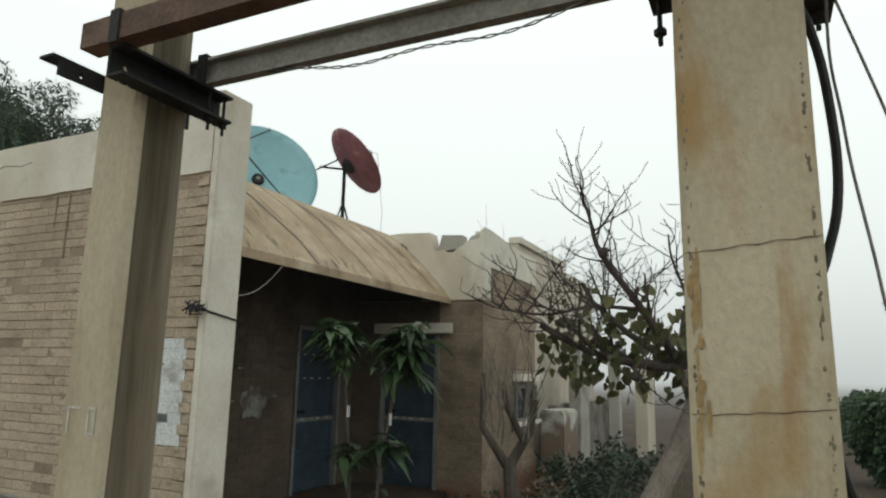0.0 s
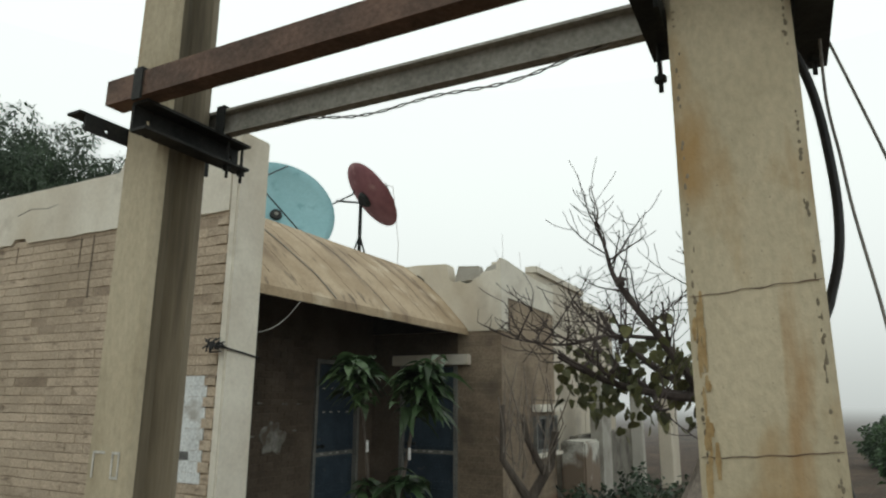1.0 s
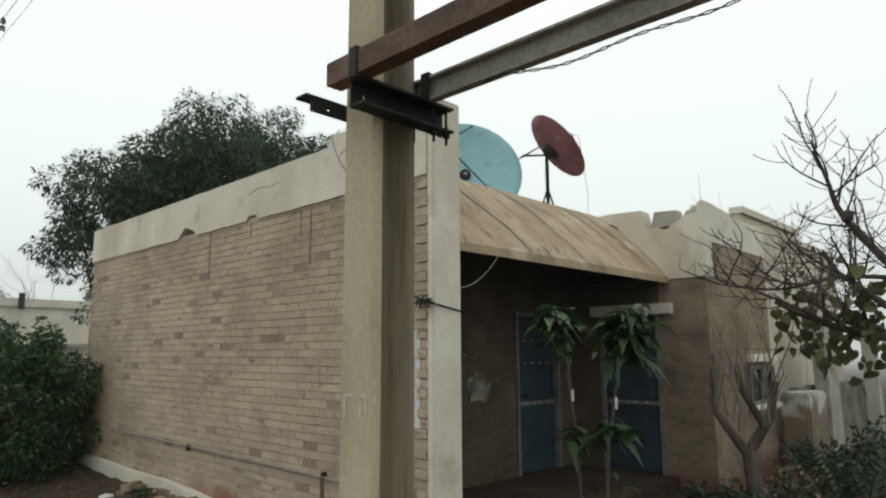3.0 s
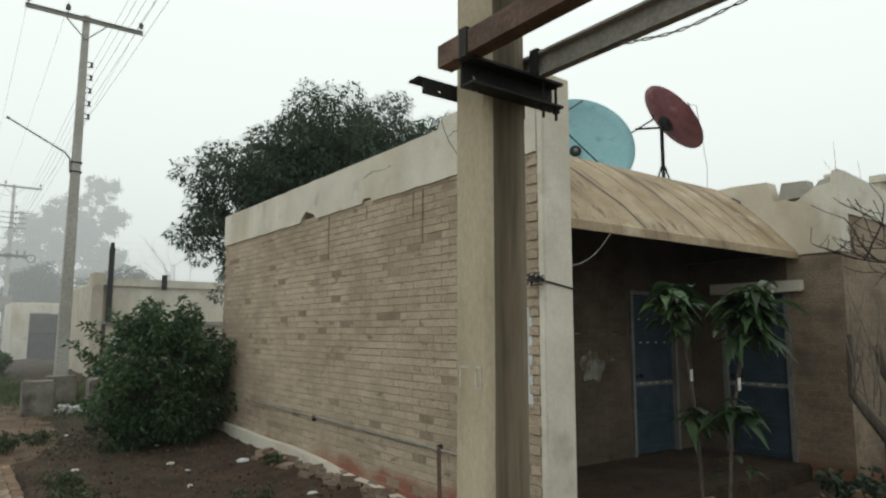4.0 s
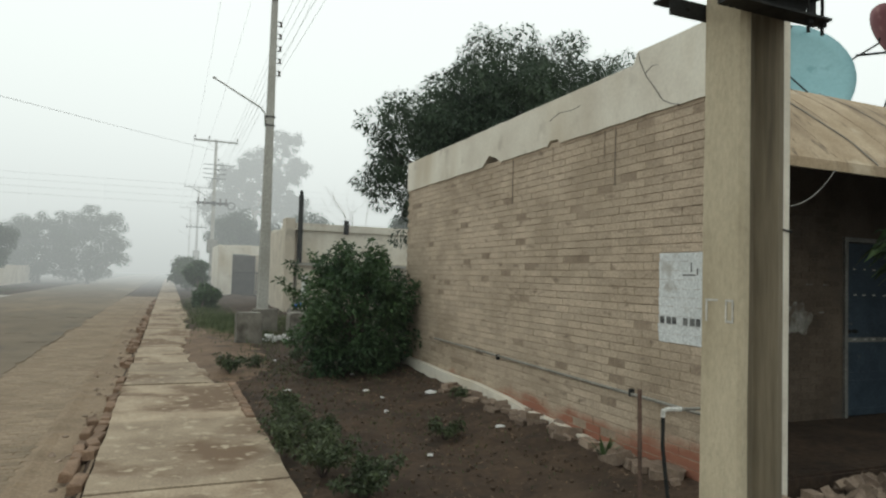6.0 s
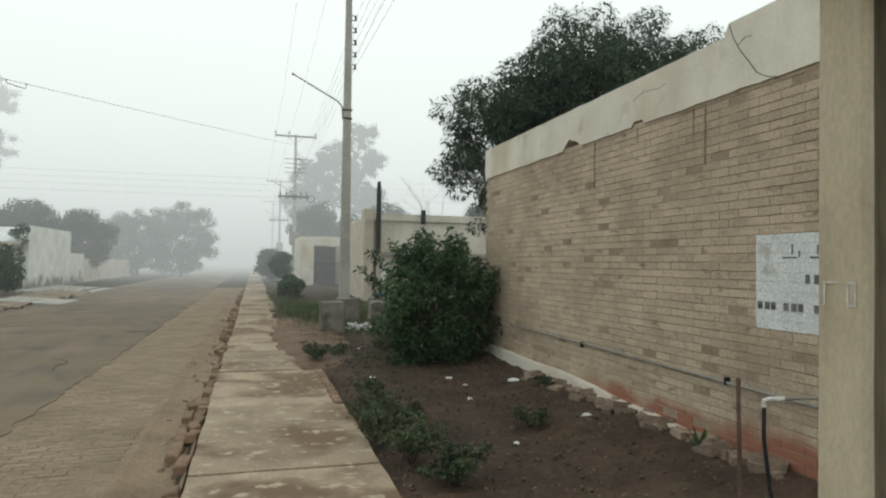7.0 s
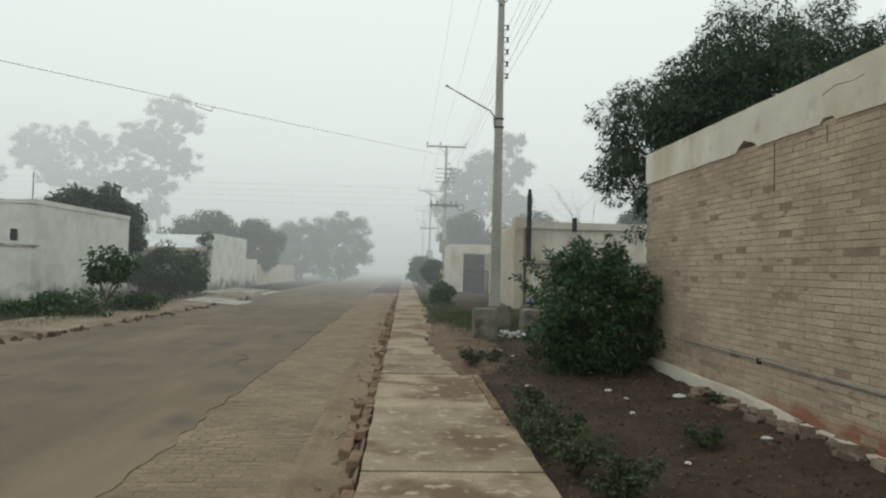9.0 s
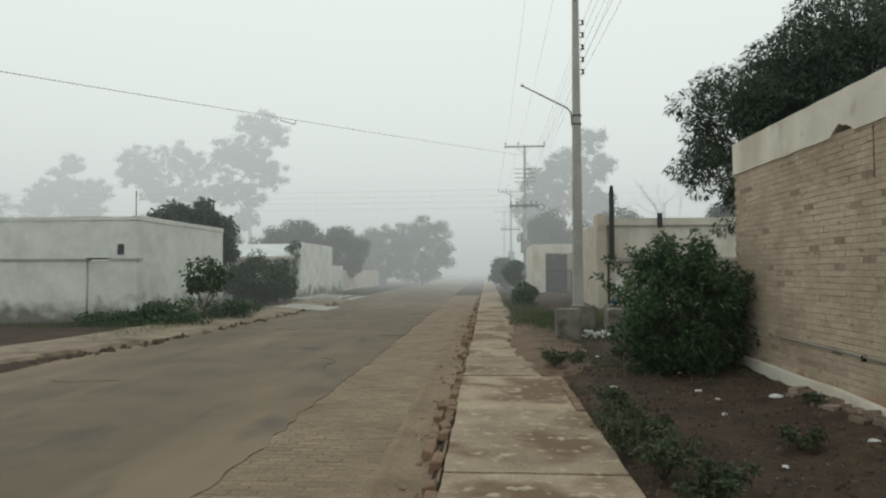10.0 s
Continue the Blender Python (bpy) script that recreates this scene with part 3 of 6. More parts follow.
def house_door(name, w, parent_m, open_=False):
    """Blue steel door: frame, leaf with recessed panels, ledges and a bolt. Built facing -y, hinge corner at origin."""
    d = thing(name, "closed dull blue panelled door in a grey frame under the porch", "door", kind="structure")
    fr = bmesh.new()
    box(fr, 0, 0.05, -0.03, 0.12, 0, 2.0)
    box(fr, w - 0.05, w, -0.03, 0.12, 0, 2.0)
    box(fr, 0.05, w - 0.05, -0.03, 0.12, 1.95, 2.0)
    part("frame", fr, FRAME, d)
    part("leaf", boxed(0.052, w - 0.052, 0.03, 0.07, 0.01, 1.945), DOORBLUE, d)
    for z0, z1 in ((0.06, 0.40), (0.46, 0.82), (0.90, 1.32), (1.40, 1.62), (1.68, 1.90)):
        pb = bmesh.new()
        t = 0.016
        box(pb, 0.10, w - 0.10, 0.018, 0.03, z0, z0 + 0.03)
        box(pb, 0.10, w - 0.10, 0.018, 0.03, z1 - 0.03, z1)
        box(pb, 0.10, 0.13, 0.018, 0.03, z0 + 0.03, z1 - 0.03)
        box(pb, w - 0.13, w - 0.10, 0.018, 0.03, z0 + 0.03, z1 - 0.03)
        part("panel_moulding", pb, DOORBLUE, d)
    for z0 in (0.86, 1.36, 1.65):
        for k in range(4):
            xk = 0.14 + (w - 0.3) * (k + r_door.uniform(-0.2, 0.2) + 0.5) / 4
            part("paint_chip", boxed(xk - r_door.uniform(0.015, 0.04), xk + 0.02, 0.0145, 0.0165, z0 - 0.008, z0 + 0.006), CHALK, d, "pale chipped paint")
    part("ledge", boxed(0.06, w - 0.06, 0.0168, 0.0178, 0.83, 0.88), FRAME, d)
    hb = bmesh.new()
    tube(hb, [(0.09, 0.0, 0.95), (0.24, 0.0, 0.95)], 0.012, 6)
    box(hb, 0.10, 0.12, -0.01, 0.03, 0.93, 0.97)
    box(hb, 0.20, 0.22, -0.01, 0.03, 0.93, 0.97)
    part("bolt", hb, IRON, d)
    d.matrix_world = parent_m
    return d


crack = rod([(WX - 0.022, 5.39, 3.73), (WX - 0.023, 5.35, 3.62), (WX - 0.023, 5.27, 3.48), (WX - 0.023, 5.17, 3.36), (WX - 0.023, 5.06, 3.22), (WX - 0.022, 4.95, 3.16), (WX - 0.022, 4.85, 3.13)], 0.004, 5)
tube(crack, [(WX - 0.023, 5.29, 3.52), (WX - 0.023, 5.20, 3.56), (WX - 0.022, 5.12, 3.55)], 0.003, 5)
hpart("plaster_crack", rod([(WX - 0.023, 6.9, 3.42), (WX - 0.023, 6.7, 3.47), (WX - 0.022, 6.45, 3.44), (WX - 0.022, 6.3, 3.46)], 0.003, 5), SOFFIT)
hpart("plaster_crack", crack, SOFFIT)
house_door("door_1", 0.94, pose(6.56, 5.60, 0.2))
house_door("door_2", 0.86, pose(7.85, 5.14, 0.2, 0, 0, -90))

# chalk patch and marks on the porch wall
blot = []
for i in range(40):
    a = 2 * math.pi * i / 40
    q = 0.75 + 0.5 * noise.noise(Vector((math.cos(a) * 1.8, math.sin(a) * 1.8, 4)))
    blot.append((5.82 + 0.27 * q * math.cos(a), 1.30 + 0.25 * q * math.sin(a)))
CHALKDIM = stain(mat("rubbed_chalk", ((0.20, 0.19, 0.165), (0.32, 0.305, 0.27)), scale=7, fine=40, bump=0.1), (0.14, 0.11, 0.085), 6, 0.45, 0.6)
for k, (x_, z_) in enumerate(((5.25, 1.66), (5.62, 1.67), (6.02, 1.66), (6.28, 1.66), (5.5, 1.32), (6.2, 1.36), (5.3, 1.02))):
    hpart("paint_dash", boxed(x_ - 0.05, x_ + 0.05, 5.5865, 5.5915, z_ - 0.008, z_ + 0.008, bevel=0.002), CHALKDIM)
hpart("plaster_patch", extrude_profile(blot, "y", 5.5835, 5.588), CHALKDIM, "scuffed pale patch on the wall")

# roof dishes
def dish_mesh(radius, depth, rings=7, seg=40, t=0.012):
    bm = bmesh.new()
    layers = []
    for off in (0.0, -t):
        rs = [[bm.verts.new((0, 0, off))]]
        for i in range(1, rings + 1):
            r = radius * i / rings
            rs.append([bm.verts.new((r * math.cos(2 * math.pi * k / seg), r * math.sin(2 * math.pi * k / seg), depth * (i / rings) ** 2 + off)) for k in range(seg)])
        layers.append(rs)
    for n_, rs in enumerate(layers):
        for k in range(seg):
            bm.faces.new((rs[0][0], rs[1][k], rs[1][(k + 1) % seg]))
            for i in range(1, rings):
                bm.faces.new((rs[i][k], rs[i + 1][k], rs[i + 1][(k + 1) % seg], rs[i][(k + 1) % seg]))
    a, b = layers[0][-1], layers[1][-1]
    for k in range(seg):
        bm.faces.new((a[k], a[(k + 1) % seg], b[(k + 1) % seg], b[k]))
    return bm


def facing(at, normal, roll=0):
    return Matrix.Translation(at) @ Vector(normal).to_track_quat("Z", "Y").to_matrix().to_4x4() @ Matrix.Rotation(radians(roll), 4, "Z")


green = thing("satellite_dish", "faded teal satellite dish standing on the flat roof", "satellite dish", "roof dishes")
g_at, g_n = Vector((6.72, 6.55, 4.20)), Vector((-0.60, -0.74, 0.30))
M_ = facing(g_at, g_n)
gd = part("reflector", dish_mesh(0.80, 0.15), TEAL, green, "faded teal reflector", smooth=True)
gd.matrix_world = M_
part("hub_plate", rod([g_at + g_n * 0.012, g_at + g_n * 0.05], [0.085, 0.075], 20), IRON, green)
part("hub_cap", rod([g_at + g_n * 0.05, g_at + g_n * 0.065], [0.03, 0.02], 12), STEEL, green)
tip = Vector((0.021, 0.462, 1.699)) + Vector((0.681, 0.662, 0.313)) * 8.45
for a in (-48, 80, 205):
    rim = M_ @ Vector((0.78 * math.cos(radians(a)), 0.78 * math.sin(radians(a)), 0.145))
    part("feed_arm", rod([rim, tip], 0.010, 6), IRON, green)
part("feed_horn", rod([tip, tip.lerp(g_at, 0.2)], [0.06, 0.045], 12), IRON, green)
part("pole", rod([(6.80, 6.66, 3.44), (6.80, 6.66, 4.22)], 0.04, 10), IRON, green)

red = thing("satellite_dish", "maroon satellite dish on a tripod mast on the roof", "satellite dish", "roof dishes")
r_at, r_n = Vector((7.935, 5.886, 4.685)), Vector((0.60, -0.47, 0.643))
RM = facing(r_at, r_n)
rd = part("reflector", dish_mesh(0.56, 0.13), MAROON, red, "dull maroon reflector", smooth=True)
rd.matrix_world = RM
part("hub_plate", rod([RM @ Vector((0, 0, -0.015)), RM @ Vector((0, 0, -0.07))], [0.13, 0.10], 16), IRON, red)
mb = bmesh.new()
tube(mb, [RM @ Vector((0, 0, -0.05)), Vector((8.0, 6.02, 4.62))], 0.03, 8)
tube(mb, [Vector((8.0, 6.02, 4.66)), Vector((7.75, 6.30, 4.66))], 0.016, 6)
tube(mb, [Vector((7.62, 6.45, 4.52)), Vector((7.9, 6.1, 4.78)), RM @ Vector((0.1, 0.22, -0.03))], 0.012, 6)
part("mount", mb, IRON, red)
part("mast", rod([(8.0, 6.02, 3.44), (8.0, 6.02, 4.68)], 0.028, 8), IRON, red)
for a in (30, 150, 270):
    part("tripod_leg", rod([(8.0 + 0.24 * math.cos(radians(a)), 6.02 + 0.24 * math.sin(radians(a)), 3.44), (8.0, 6.02, 4.15)], 0.014, 6), IRON, red)
rt_ = RM @ Vector((0.0, 0.0, 0.42))
rl = bmesh.new()
for a in (90, 210, 330):
    tube(rl, [RM @ Vector((0.54 * math.cos(radians(a)), 0.54 * math.sin(radians(a)), 0.14)), rt_], 0.007, 5)
part("feed_arm", rl, IRON, red)
part("feed_horn", rod([rt_, RM @ Vector((0, 0, 0.30))], [0.04, 0.03], 10), LITTER, red, "pale feed horn")
part("dish_cable", rod([rt_, rt_ + Vector((0.12, -0.05, 0.0)), rt_ + Vector((0.16, -0.06, -0.25)), Vector((8.2, 5.45, 4.0)), Vector((8.12, 5.42, 3.5))], 0.006, 5), LITTER, red)
tagged(link("hanging_wire", rod(sag((3.80, 4.06, 2.22), (4.42, 4.11, 2.55), 0.08), 0.005, 5), WIREGREY), "thin grey wire sagging from pilaster to awning", "wire")

# rooms and walls further east
east = thing("outbuilding", "cream plastered rooms and whitewashed walls behind the trees", "house", at=(12, 4.5, 0))
eo = Matrix.Translation((-12, -4.5, 0))
for nm, args, m_ in (("wall", (10.0, 12.7, 3.95, 6.0, -0.2, 3.75), CREAM), ("wall", (12.7, 15.2, 3.95, 6.5, -0.2, 3.55), CREAM),
                     ("garden_wall", (11.35, 12.0, 3.3, 3.5, -0.2, 2.1), CONCRETE), ("garden_wall", (12.9, 13.15, 2.95, 3.15, -0.2, 1.95), CONCRETE),
                     ("garden_wall", (14.6, 15.6, 2.7, 2.95, -0.2, 1.9), CREAM), ("low_wall", (10.85, 16.0, 3.56, 3.72, -0.2, 1.15), BLOCK)):
    o = part(nm, boxed(*args, bevel=0.015), m_, east)
    o.matrix_parent_inverse = eo
for args in ((9.98, 12.75, 3.9, 4.1, 3.75, 3.85), (12.7, 15.25, 3.9, 4.1, 3.55, 3.64)):
    o = part("coping", boxed(*args), PLASTER, east)
    o.matrix_parent_inverse = eo
wf = bmesh.new()
for a in ((8.96, 9.00, 3.60, 3.655, 1.0, 1.5), (9.86, 9.90, 3.60, 3.655, 1.0, 1.5), (9.00, 9.86, 3.60, 3.655, 1.46, 1.5), (9.00, 9.86, 3.60, 3.655, 1.0, 1.04), (9.42, 9.45, 3.61, 3.65, 1.04, 1.46)):
    box(wf, *a)
wnd = thing("window_1", "small barred window in the brown brick wall", "window", kind="structure")
part("window_frame", wf, FRAME, wnd)
part("pane", boxed(9.00, 9.86, 3.645, 3.658, 1.04, 1.46), GLASS, wnd)
part("window_sill", boxed(8.90, 9.96, 3.55, 3.66, 0.94, 0.995), PLASTER, wnd)
part("window_hood", boxed(8.90, 9.96, 3.52, 3.66, 1.56, 1.66), PLASTER, wnd, "yellowed concrete hood")

# ---- transformer stand: two H-section poles and cross irons ----
def h_section(x0, y0, y1, depth, lip, recess, z0, z1, taper, ch=0.014):
    """H outline in plan, web across, swept up with a slight taper. Flanges face west and east."""
    bm = bmesh.new()
    rings = []
    n = 24
    for i in range(n + 1):
        z = z0 + (z1 - z0) * i / n
        s = 1 - taper * (z - 1.5)
        yc, hw = (y0 + y1) / 2, (y1 - y0) / 2 * s
        xc, hd = x0 + depth / 2, depth / 2 * s
        xin, b = hd - lip, 0.012
        rc = min(recess, hw - 0.02)
        half = [(-hd, -hw + b), (-hd + b, -hw), (-xin, -hw), (-xin + ch, -hw + rc), (xin - ch, -hw + rc), (xin, -hw), (hd - b, -hw), (hd, -hw + b)]
        out = half + [(-px, -py) for px, py in half]
        j = 0.0012
        rings.append([bm.verts.new((xc + px + rng.uniform(-j, j), yc + py + rng.uniform(-j, j), z)) for px, py in out])
    m_ = len(rings[0])
    for a, b in zip(rings, rings[1:]):
        for k in range(m_):
            bm.faces.new((a[k], a[(k + 1) % m_], b[(k + 1) % m_], b[k]))
    bm.faces.new(rings[0][::-1])
    bm.faces.new(rings[-1])
    return bm


def channel(bm, axis, a0, a1, c0, c1, z0, z1, open_to=1, t=0.012):
    """U channel along x or y; open_to +1/-1 says which way the flanges point."""
    bm.free()
    near_, far_, d = (c0, c1, t) if open_to > 0 else (c1, c0, -t)
    return extrude_profile([(near_, z0), (far_, z0), (far_, z0 + t), (near_ + d, z0 + t), (near_ + d, z1 - t), (far_, z1 - t), (far_, z1), (near_, z1)], axis, a0, a1)


stand = thing("transformer_stand", "two concrete H poles joined by rusty steel channels", "utility pole", at=(1.42, 1.4, -0.1))
so = Matrix.Translation((-1.42, -1.4, 0.1))


def spart(*a, **k):
    o = part(*a[:3], stand, *a[3:], **k)
    o.matrix_parent_inverse = so
    return o


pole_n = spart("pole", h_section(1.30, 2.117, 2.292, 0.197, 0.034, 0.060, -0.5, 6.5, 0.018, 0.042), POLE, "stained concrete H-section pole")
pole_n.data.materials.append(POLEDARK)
# Web and far lip take the dark concrete: stain plus painted recess shade.
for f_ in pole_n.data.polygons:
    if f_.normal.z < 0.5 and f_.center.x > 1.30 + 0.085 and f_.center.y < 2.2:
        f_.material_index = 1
pole_s = spart("pole", h_section(1.33, 0.350, 0.590, 0.25, 0.062, 0.075, -0.5, 6.5, 0.012), POLERUST, "rust-stained concrete H-section pole")


def drilled_plate(bm, x0, x1, y0, y1, z0, z1, holes, r=0.009):
    """A steel plate along x with round holes right through it."""
    cuts = [x0]
    for h in holes:
        cuts += [h - 2 * r, h + 2 * r]
    cuts.append(x1)
    zc = (z0 + z1) / 2
    for i, (a, b) in enumerate(zip(cuts, cuts[1:])):
        if i % 2 == 0:
            box(bm, a, b, y0, y1, z0, z1)
            continue
        xc, n = (a + b) / 2, 16
        rings = []
        for y_ in (y0, y1):
            for out in (0, 1):
                ring = []
                for k in range(n):
                    t = 2 * math.pi * (k + 0.5) / n
                    c, d = math.cos(t), math.sin(t)
                    if out:
                        m_ = max(abs(c) / ((b - a) / 2), abs(d) / ((z1 - z0) / 2))
                        ring.append(bm.verts.new((xc + c / m_, y_, zc + d / m_)))
                    else:
                        ring.append(bm.verts.new((xc + r * c, y_, zc + r * d)))
                rings.append(ring)
        for k in range(n):
            j = (k + 1) % n
            for p, q in ((0, 1), (2, 3), (0, 2), (1, 3)):
                bm.faces.new((rings[p][k], rings[p][j], rings[q][j], rings[q][k]))
    return bm


# channel irons on the camera-side faces, angle irons on the far faces
for y_web, y_lip, xa, xb in ((2.113, 2.045, 1.185, 1.615), (0.345, 0.275, 1.22, 1.66)):
    br = drilled_plate(bmesh.new(), xa, xb, y_web - 0.010, y_web, 2.505, 2.600, (xa + 0.055, xb - 0.04))
    box(br, xa, xb, y_lip, y_web - 0.0101, 2.505, 2.514)
    box(br, xa, xb, y_lip, y_web - 0.0101, 2.591, 2.600)
    spart("bracket", br, IRON, "black steel channel bracket with bolt holes")
for y_web, y_lip, xa, xb in ((2.296, 2.36, 1.15, 1.66), (0.596, 0.66, 1.27, 1.62)):
    br = drilled_plate(bmesh.new(), xa + 0.012, xb, y_web, y_web + 0.009, 2.538, 2.588, (xa + 0.085,))
    box(br, xa - 0.01, xb, y_web, y_lip, 2.5881, 2.597)
    spart("bracket", br, IRON, "black angle-iron bracket")
spart("beam", channel(bmesh.new(), "y", -0.6, 2.215, 1.165, 1.228, 2.602, 2.682, 1), RUST, "rust-brown steel channel")
spart("beam", channel(bmesh.new(), "y", -0.6, 2.31, 1.492, 1.528, 2.602, 2.694, -1, 0.009), STEEL, "grey steel channel")
for x, ys_ in ((1.20, (0.305,)), (1.535, (2.07, 0.635)), (1.60, (2.07, 0.305))):
    for y in ys_:
        bb = rod([(x, y, 2.462), (x, y, 2.61)], 0.006, 6)
        tube(bb, [(x, y, 2.489), (x, y, 2.503)], 0.015, 6)
        spart("bolt", bb, IRON)
# bent straps that hold the beams down
for x, z, w in ((1.160, 2.684, 0.075), (1.486, 2.696, 0.05)):
    spart("clip", extrude_profile([(x - 0.003, 2.59), (x + 0.004, 2.59), (x + 0.004, z), (x + w, z), (x + w, z + 0.008), (x - 0.003, z + 0.008)], "y", 2.048, 2.085), IRON)
for zj in (1.632, 1.932):
    seam = rod([Vector((1.3285, 0.355 + 0.229 * k / 22, zj + 0.014 - 0.020 * k / 22 + 0.0045 * noise.noise(Vector((k * 0.45, zj * 9, 2))))) for k in range(23)],
               [0.0007 + 0.0011 * abs(noise.noise(Vector((k * 0.9, zj * 5, 7)))) for k in range(23)], 5)
    spart("form_seam", seam, RUST)
rs_ = bmesh.new()
for i in range(34):
    y_ = 0.568 + rng.gauss(0, 0.005)
    z_ = 1.905 - 0.40 * rng.random() ** 1.6
    bmesh.ops.create_circle(rs_, cap_ends=True, segments=6, radius=1, matrix=Matrix.Translation((1.3285 - 0.00004 * i, y_ , z_)) @ Matrix.Rotation(radians(90), 4, "Y") @ Matrix.Diagonal((rng.uniform(0.012, 0.04), rng.uniform(0.002, 0.006), 1, 1)))
ORUST = mat("orange_rust_run", ((0.30, 0.20, 0.09), (0.40, 0.30, 0.16)), scale=20, fine=90, bump=0)
spart("rust_run", rs_, ORUST, "orange rust run")["kind"] = "stuff"
# pits and broken arrises down the edges of the square pole
pits = bmesh.new()
for k in range(150):
    z_ = rng.uniform(1.2, 2.6)
    side = rng.choice((-1, 1))
    y_ = 0.47 + side * (0.12 * (1 - 0.012 * (z_ - 1.5)) - 0.013 - abs(rng.gauss(0, 0.003)))
    e_ = Matrix.Translation((1.3302, y_, z_)) @ Matrix.Diagonal((0.0016, rng.uniform(0.0012, 0.004), rng.uniform(0.002, 0.009), 1))
    bmesh.ops.create_icosphere(pits, subdivisions=1, radius=1, matrix=e_)
spart("edge_wear", pits, POLEDARK, "dark pitted edges")["kind"] = "stuff"
num = bmesh.new()
for z0, z1, y0, y1 in ((1.50, 1.575, 2.345, 2.352), (1.568, 1.575, 2.30, 2.345), (1.50, 1.575, 2.235, 2.241), (1.50, 1.575, 2.262, 2.268), (1.50, 1.507, 2.241, 2.262), (1.568, 1.575, 2.241, 2.262)):
    box(num, 1.2978, 1.2992, y0 - 0.09, y1 - 0.09, z0, z1)
spart("painted_mark", num, CHALK)
# wires at the stand
tw = bmesh.new()
tw2 = bmesh.new()
base = sag((1.50, 0.66, 2.608), (1.50, 1.80, 2.598), 0.042, 46)
for ph, b_ in ((0, tw), (math.pi, tw2)):
    tube(b_, [p + Vector((0.003 * math.cos(i * 1.3 + ph), 0, 0.004 * math.sin(i * 1.3 + ph) + 0.008 * math.sin(i * 0.33))) for i, p in enumerate(base)], 0.0022, 5)
tagged(link("twisted_wire", tw, WIREGREY), "twisted grey wire drooping under the steel beam", "wire")
tagged(link("twisted_wire", tw2, WIRE), "twisted black wire drooping under the steel beam", "wire")
tagged(link("power_cable", rod(flow([(1.46, 0.395, 2.56), (1.49, 0.345, 2.46), (1.50, 0.320, 2.36), (1.50, 0.308, 2.24), (1.50, 0.304, 2.12), (1.50, 0.313, 2.02), (1.50, 0.337, 1.93), (1.48, 0.375, 1.80), (1.50, 0.345, 1.55), (1.62, 0.285, 1.42), (2.2, 0.1, 1.30), (3.4, -0.5, 1.2)]), 0.0095, 8), WIRE), "thick black power cable beside the concrete pole", "cable")
for k, (o1, o2) in enumerate((((1.50, 0.295, 2.56), (0.0, 0.0, 0.0)), ((1.55, 0.325, 2.62), (0.05, -0.05, 0.02)))):
    pts = [Vector(o1) + Vector(o2), Vector((1.55, 0.295, 2.38)), Vector((1.55, 0.283, 2.24)), Vector((1.55, 0.273, 2.12)), Vector((1.55, 0.250, 1.94)), Vector((1.55, 0.237, 1.83)), Vector((1.57, 0.215, 1.79)), Vector((1.75, 0.025, 1.84))]
    if k:
        pts = [Vector((1.58, 0.305, 2.64)), Vector((1.60, 0.275, 2.55)), Vector((1.60, 0.225, 2.36)), Vector((1.60, 0.190, 2.22)), Vector((1.62, 0.125, 1.95)), Vector((1.65, 0.025, 1.7))]
    tagged(link("loose_wire", rod(flow(pts), 0.0035, 6), WIREGREY), "loose grey wire hanging by the concrete pole", "wire")

# ---- yard side: pipe, stakes, sign on the wall ----
pipe = bmesh.new()
tube(pipe, [(3.52, 4.45, 0.610), (3.515, 5.68, 0.625), (3.52, 7.5, 0.645), (3.52, 8.8, 0.655), (3.52, 10.15, 0.663)], 0.014, 8)
tagged(link("wall_pipe", pipe, STEEL), "thin grey water pipe along the brick wall", "pipe")
for y in (5.4, 8.0):
    tagged(link("pipe_clip", boxed(3.50, 3.545, y - 0.012, y + 0.012, 0.60, 0.668), IRON), "small iron clip holding the wall pipe", "clip", "pipe clips")
tagged(link("iron_stake", rod([(2.70, 4.26, -0.25), (2.675, 4.26, 0.885)], 0.016, 6), RUST), "rusty iron stake standing in the soil", "stake")
st_ = thing("standpipe", "short standpipe with a white elbow by the wall", "pipe")
part("riser", rod([(3.10, 4.35, -0.2), (3.02, 4.36, 0.1), (2.98, 4.37, 0.45), (2.98, 4.37, 0.66)], 0.014, 8), IRON, st_)
part("elbow", rod([(2.98, 4.37, 0.655), (2.98, 4.37, 0.70), (3.02, 4.36, 0.71), (3.12, 4.34, 0.71)], 0.017, 8), PVC, st_, "white plastic elbow")
part("branch", rod([(3.12, 4.34, 0.71), (3.35, 4.30, 0.715), (3.5, 4.28, 0.66), (3.515, 4.45, 0.61)], 0.012, 8), STEEL, st_)

sign = thing("painted_sign", "whitewashed panel with black lettering painted on the brick wall", "sign")
SY0, SY1, SZ0, SZ1 = 4.21, 5.08, 1.165, 1.86
for c in range(15, 25):
    zc = 0.03 + c * 0.0757
    if not SZ0 - 0.03 < zc < SZ1 + 0.03:
        continue
    h_ = 0.0370
    end = SY1 + 0.022 * noise.noise(Vector((c * 1.7, 5, 0)))
    lo = [(SY0 + (end - SY0) * i / 16, zc - h_ + 0.0025 * noise.noise(Vector((i * 0.8, c, 3)))) for i in range(17)]
    hi = [(end - (end - SY0) * i / 16 + (0.006 if i == 0 else 0), zc + h_ + 0.0025 * noise.noise(Vector((i * 0.8, c, 8)))) for i in range(17)]
    part("whitewash", extrude_profile(lo + hi, "x", WX - 0.0065, WX - 0.002), SIGNWHITE, sign)
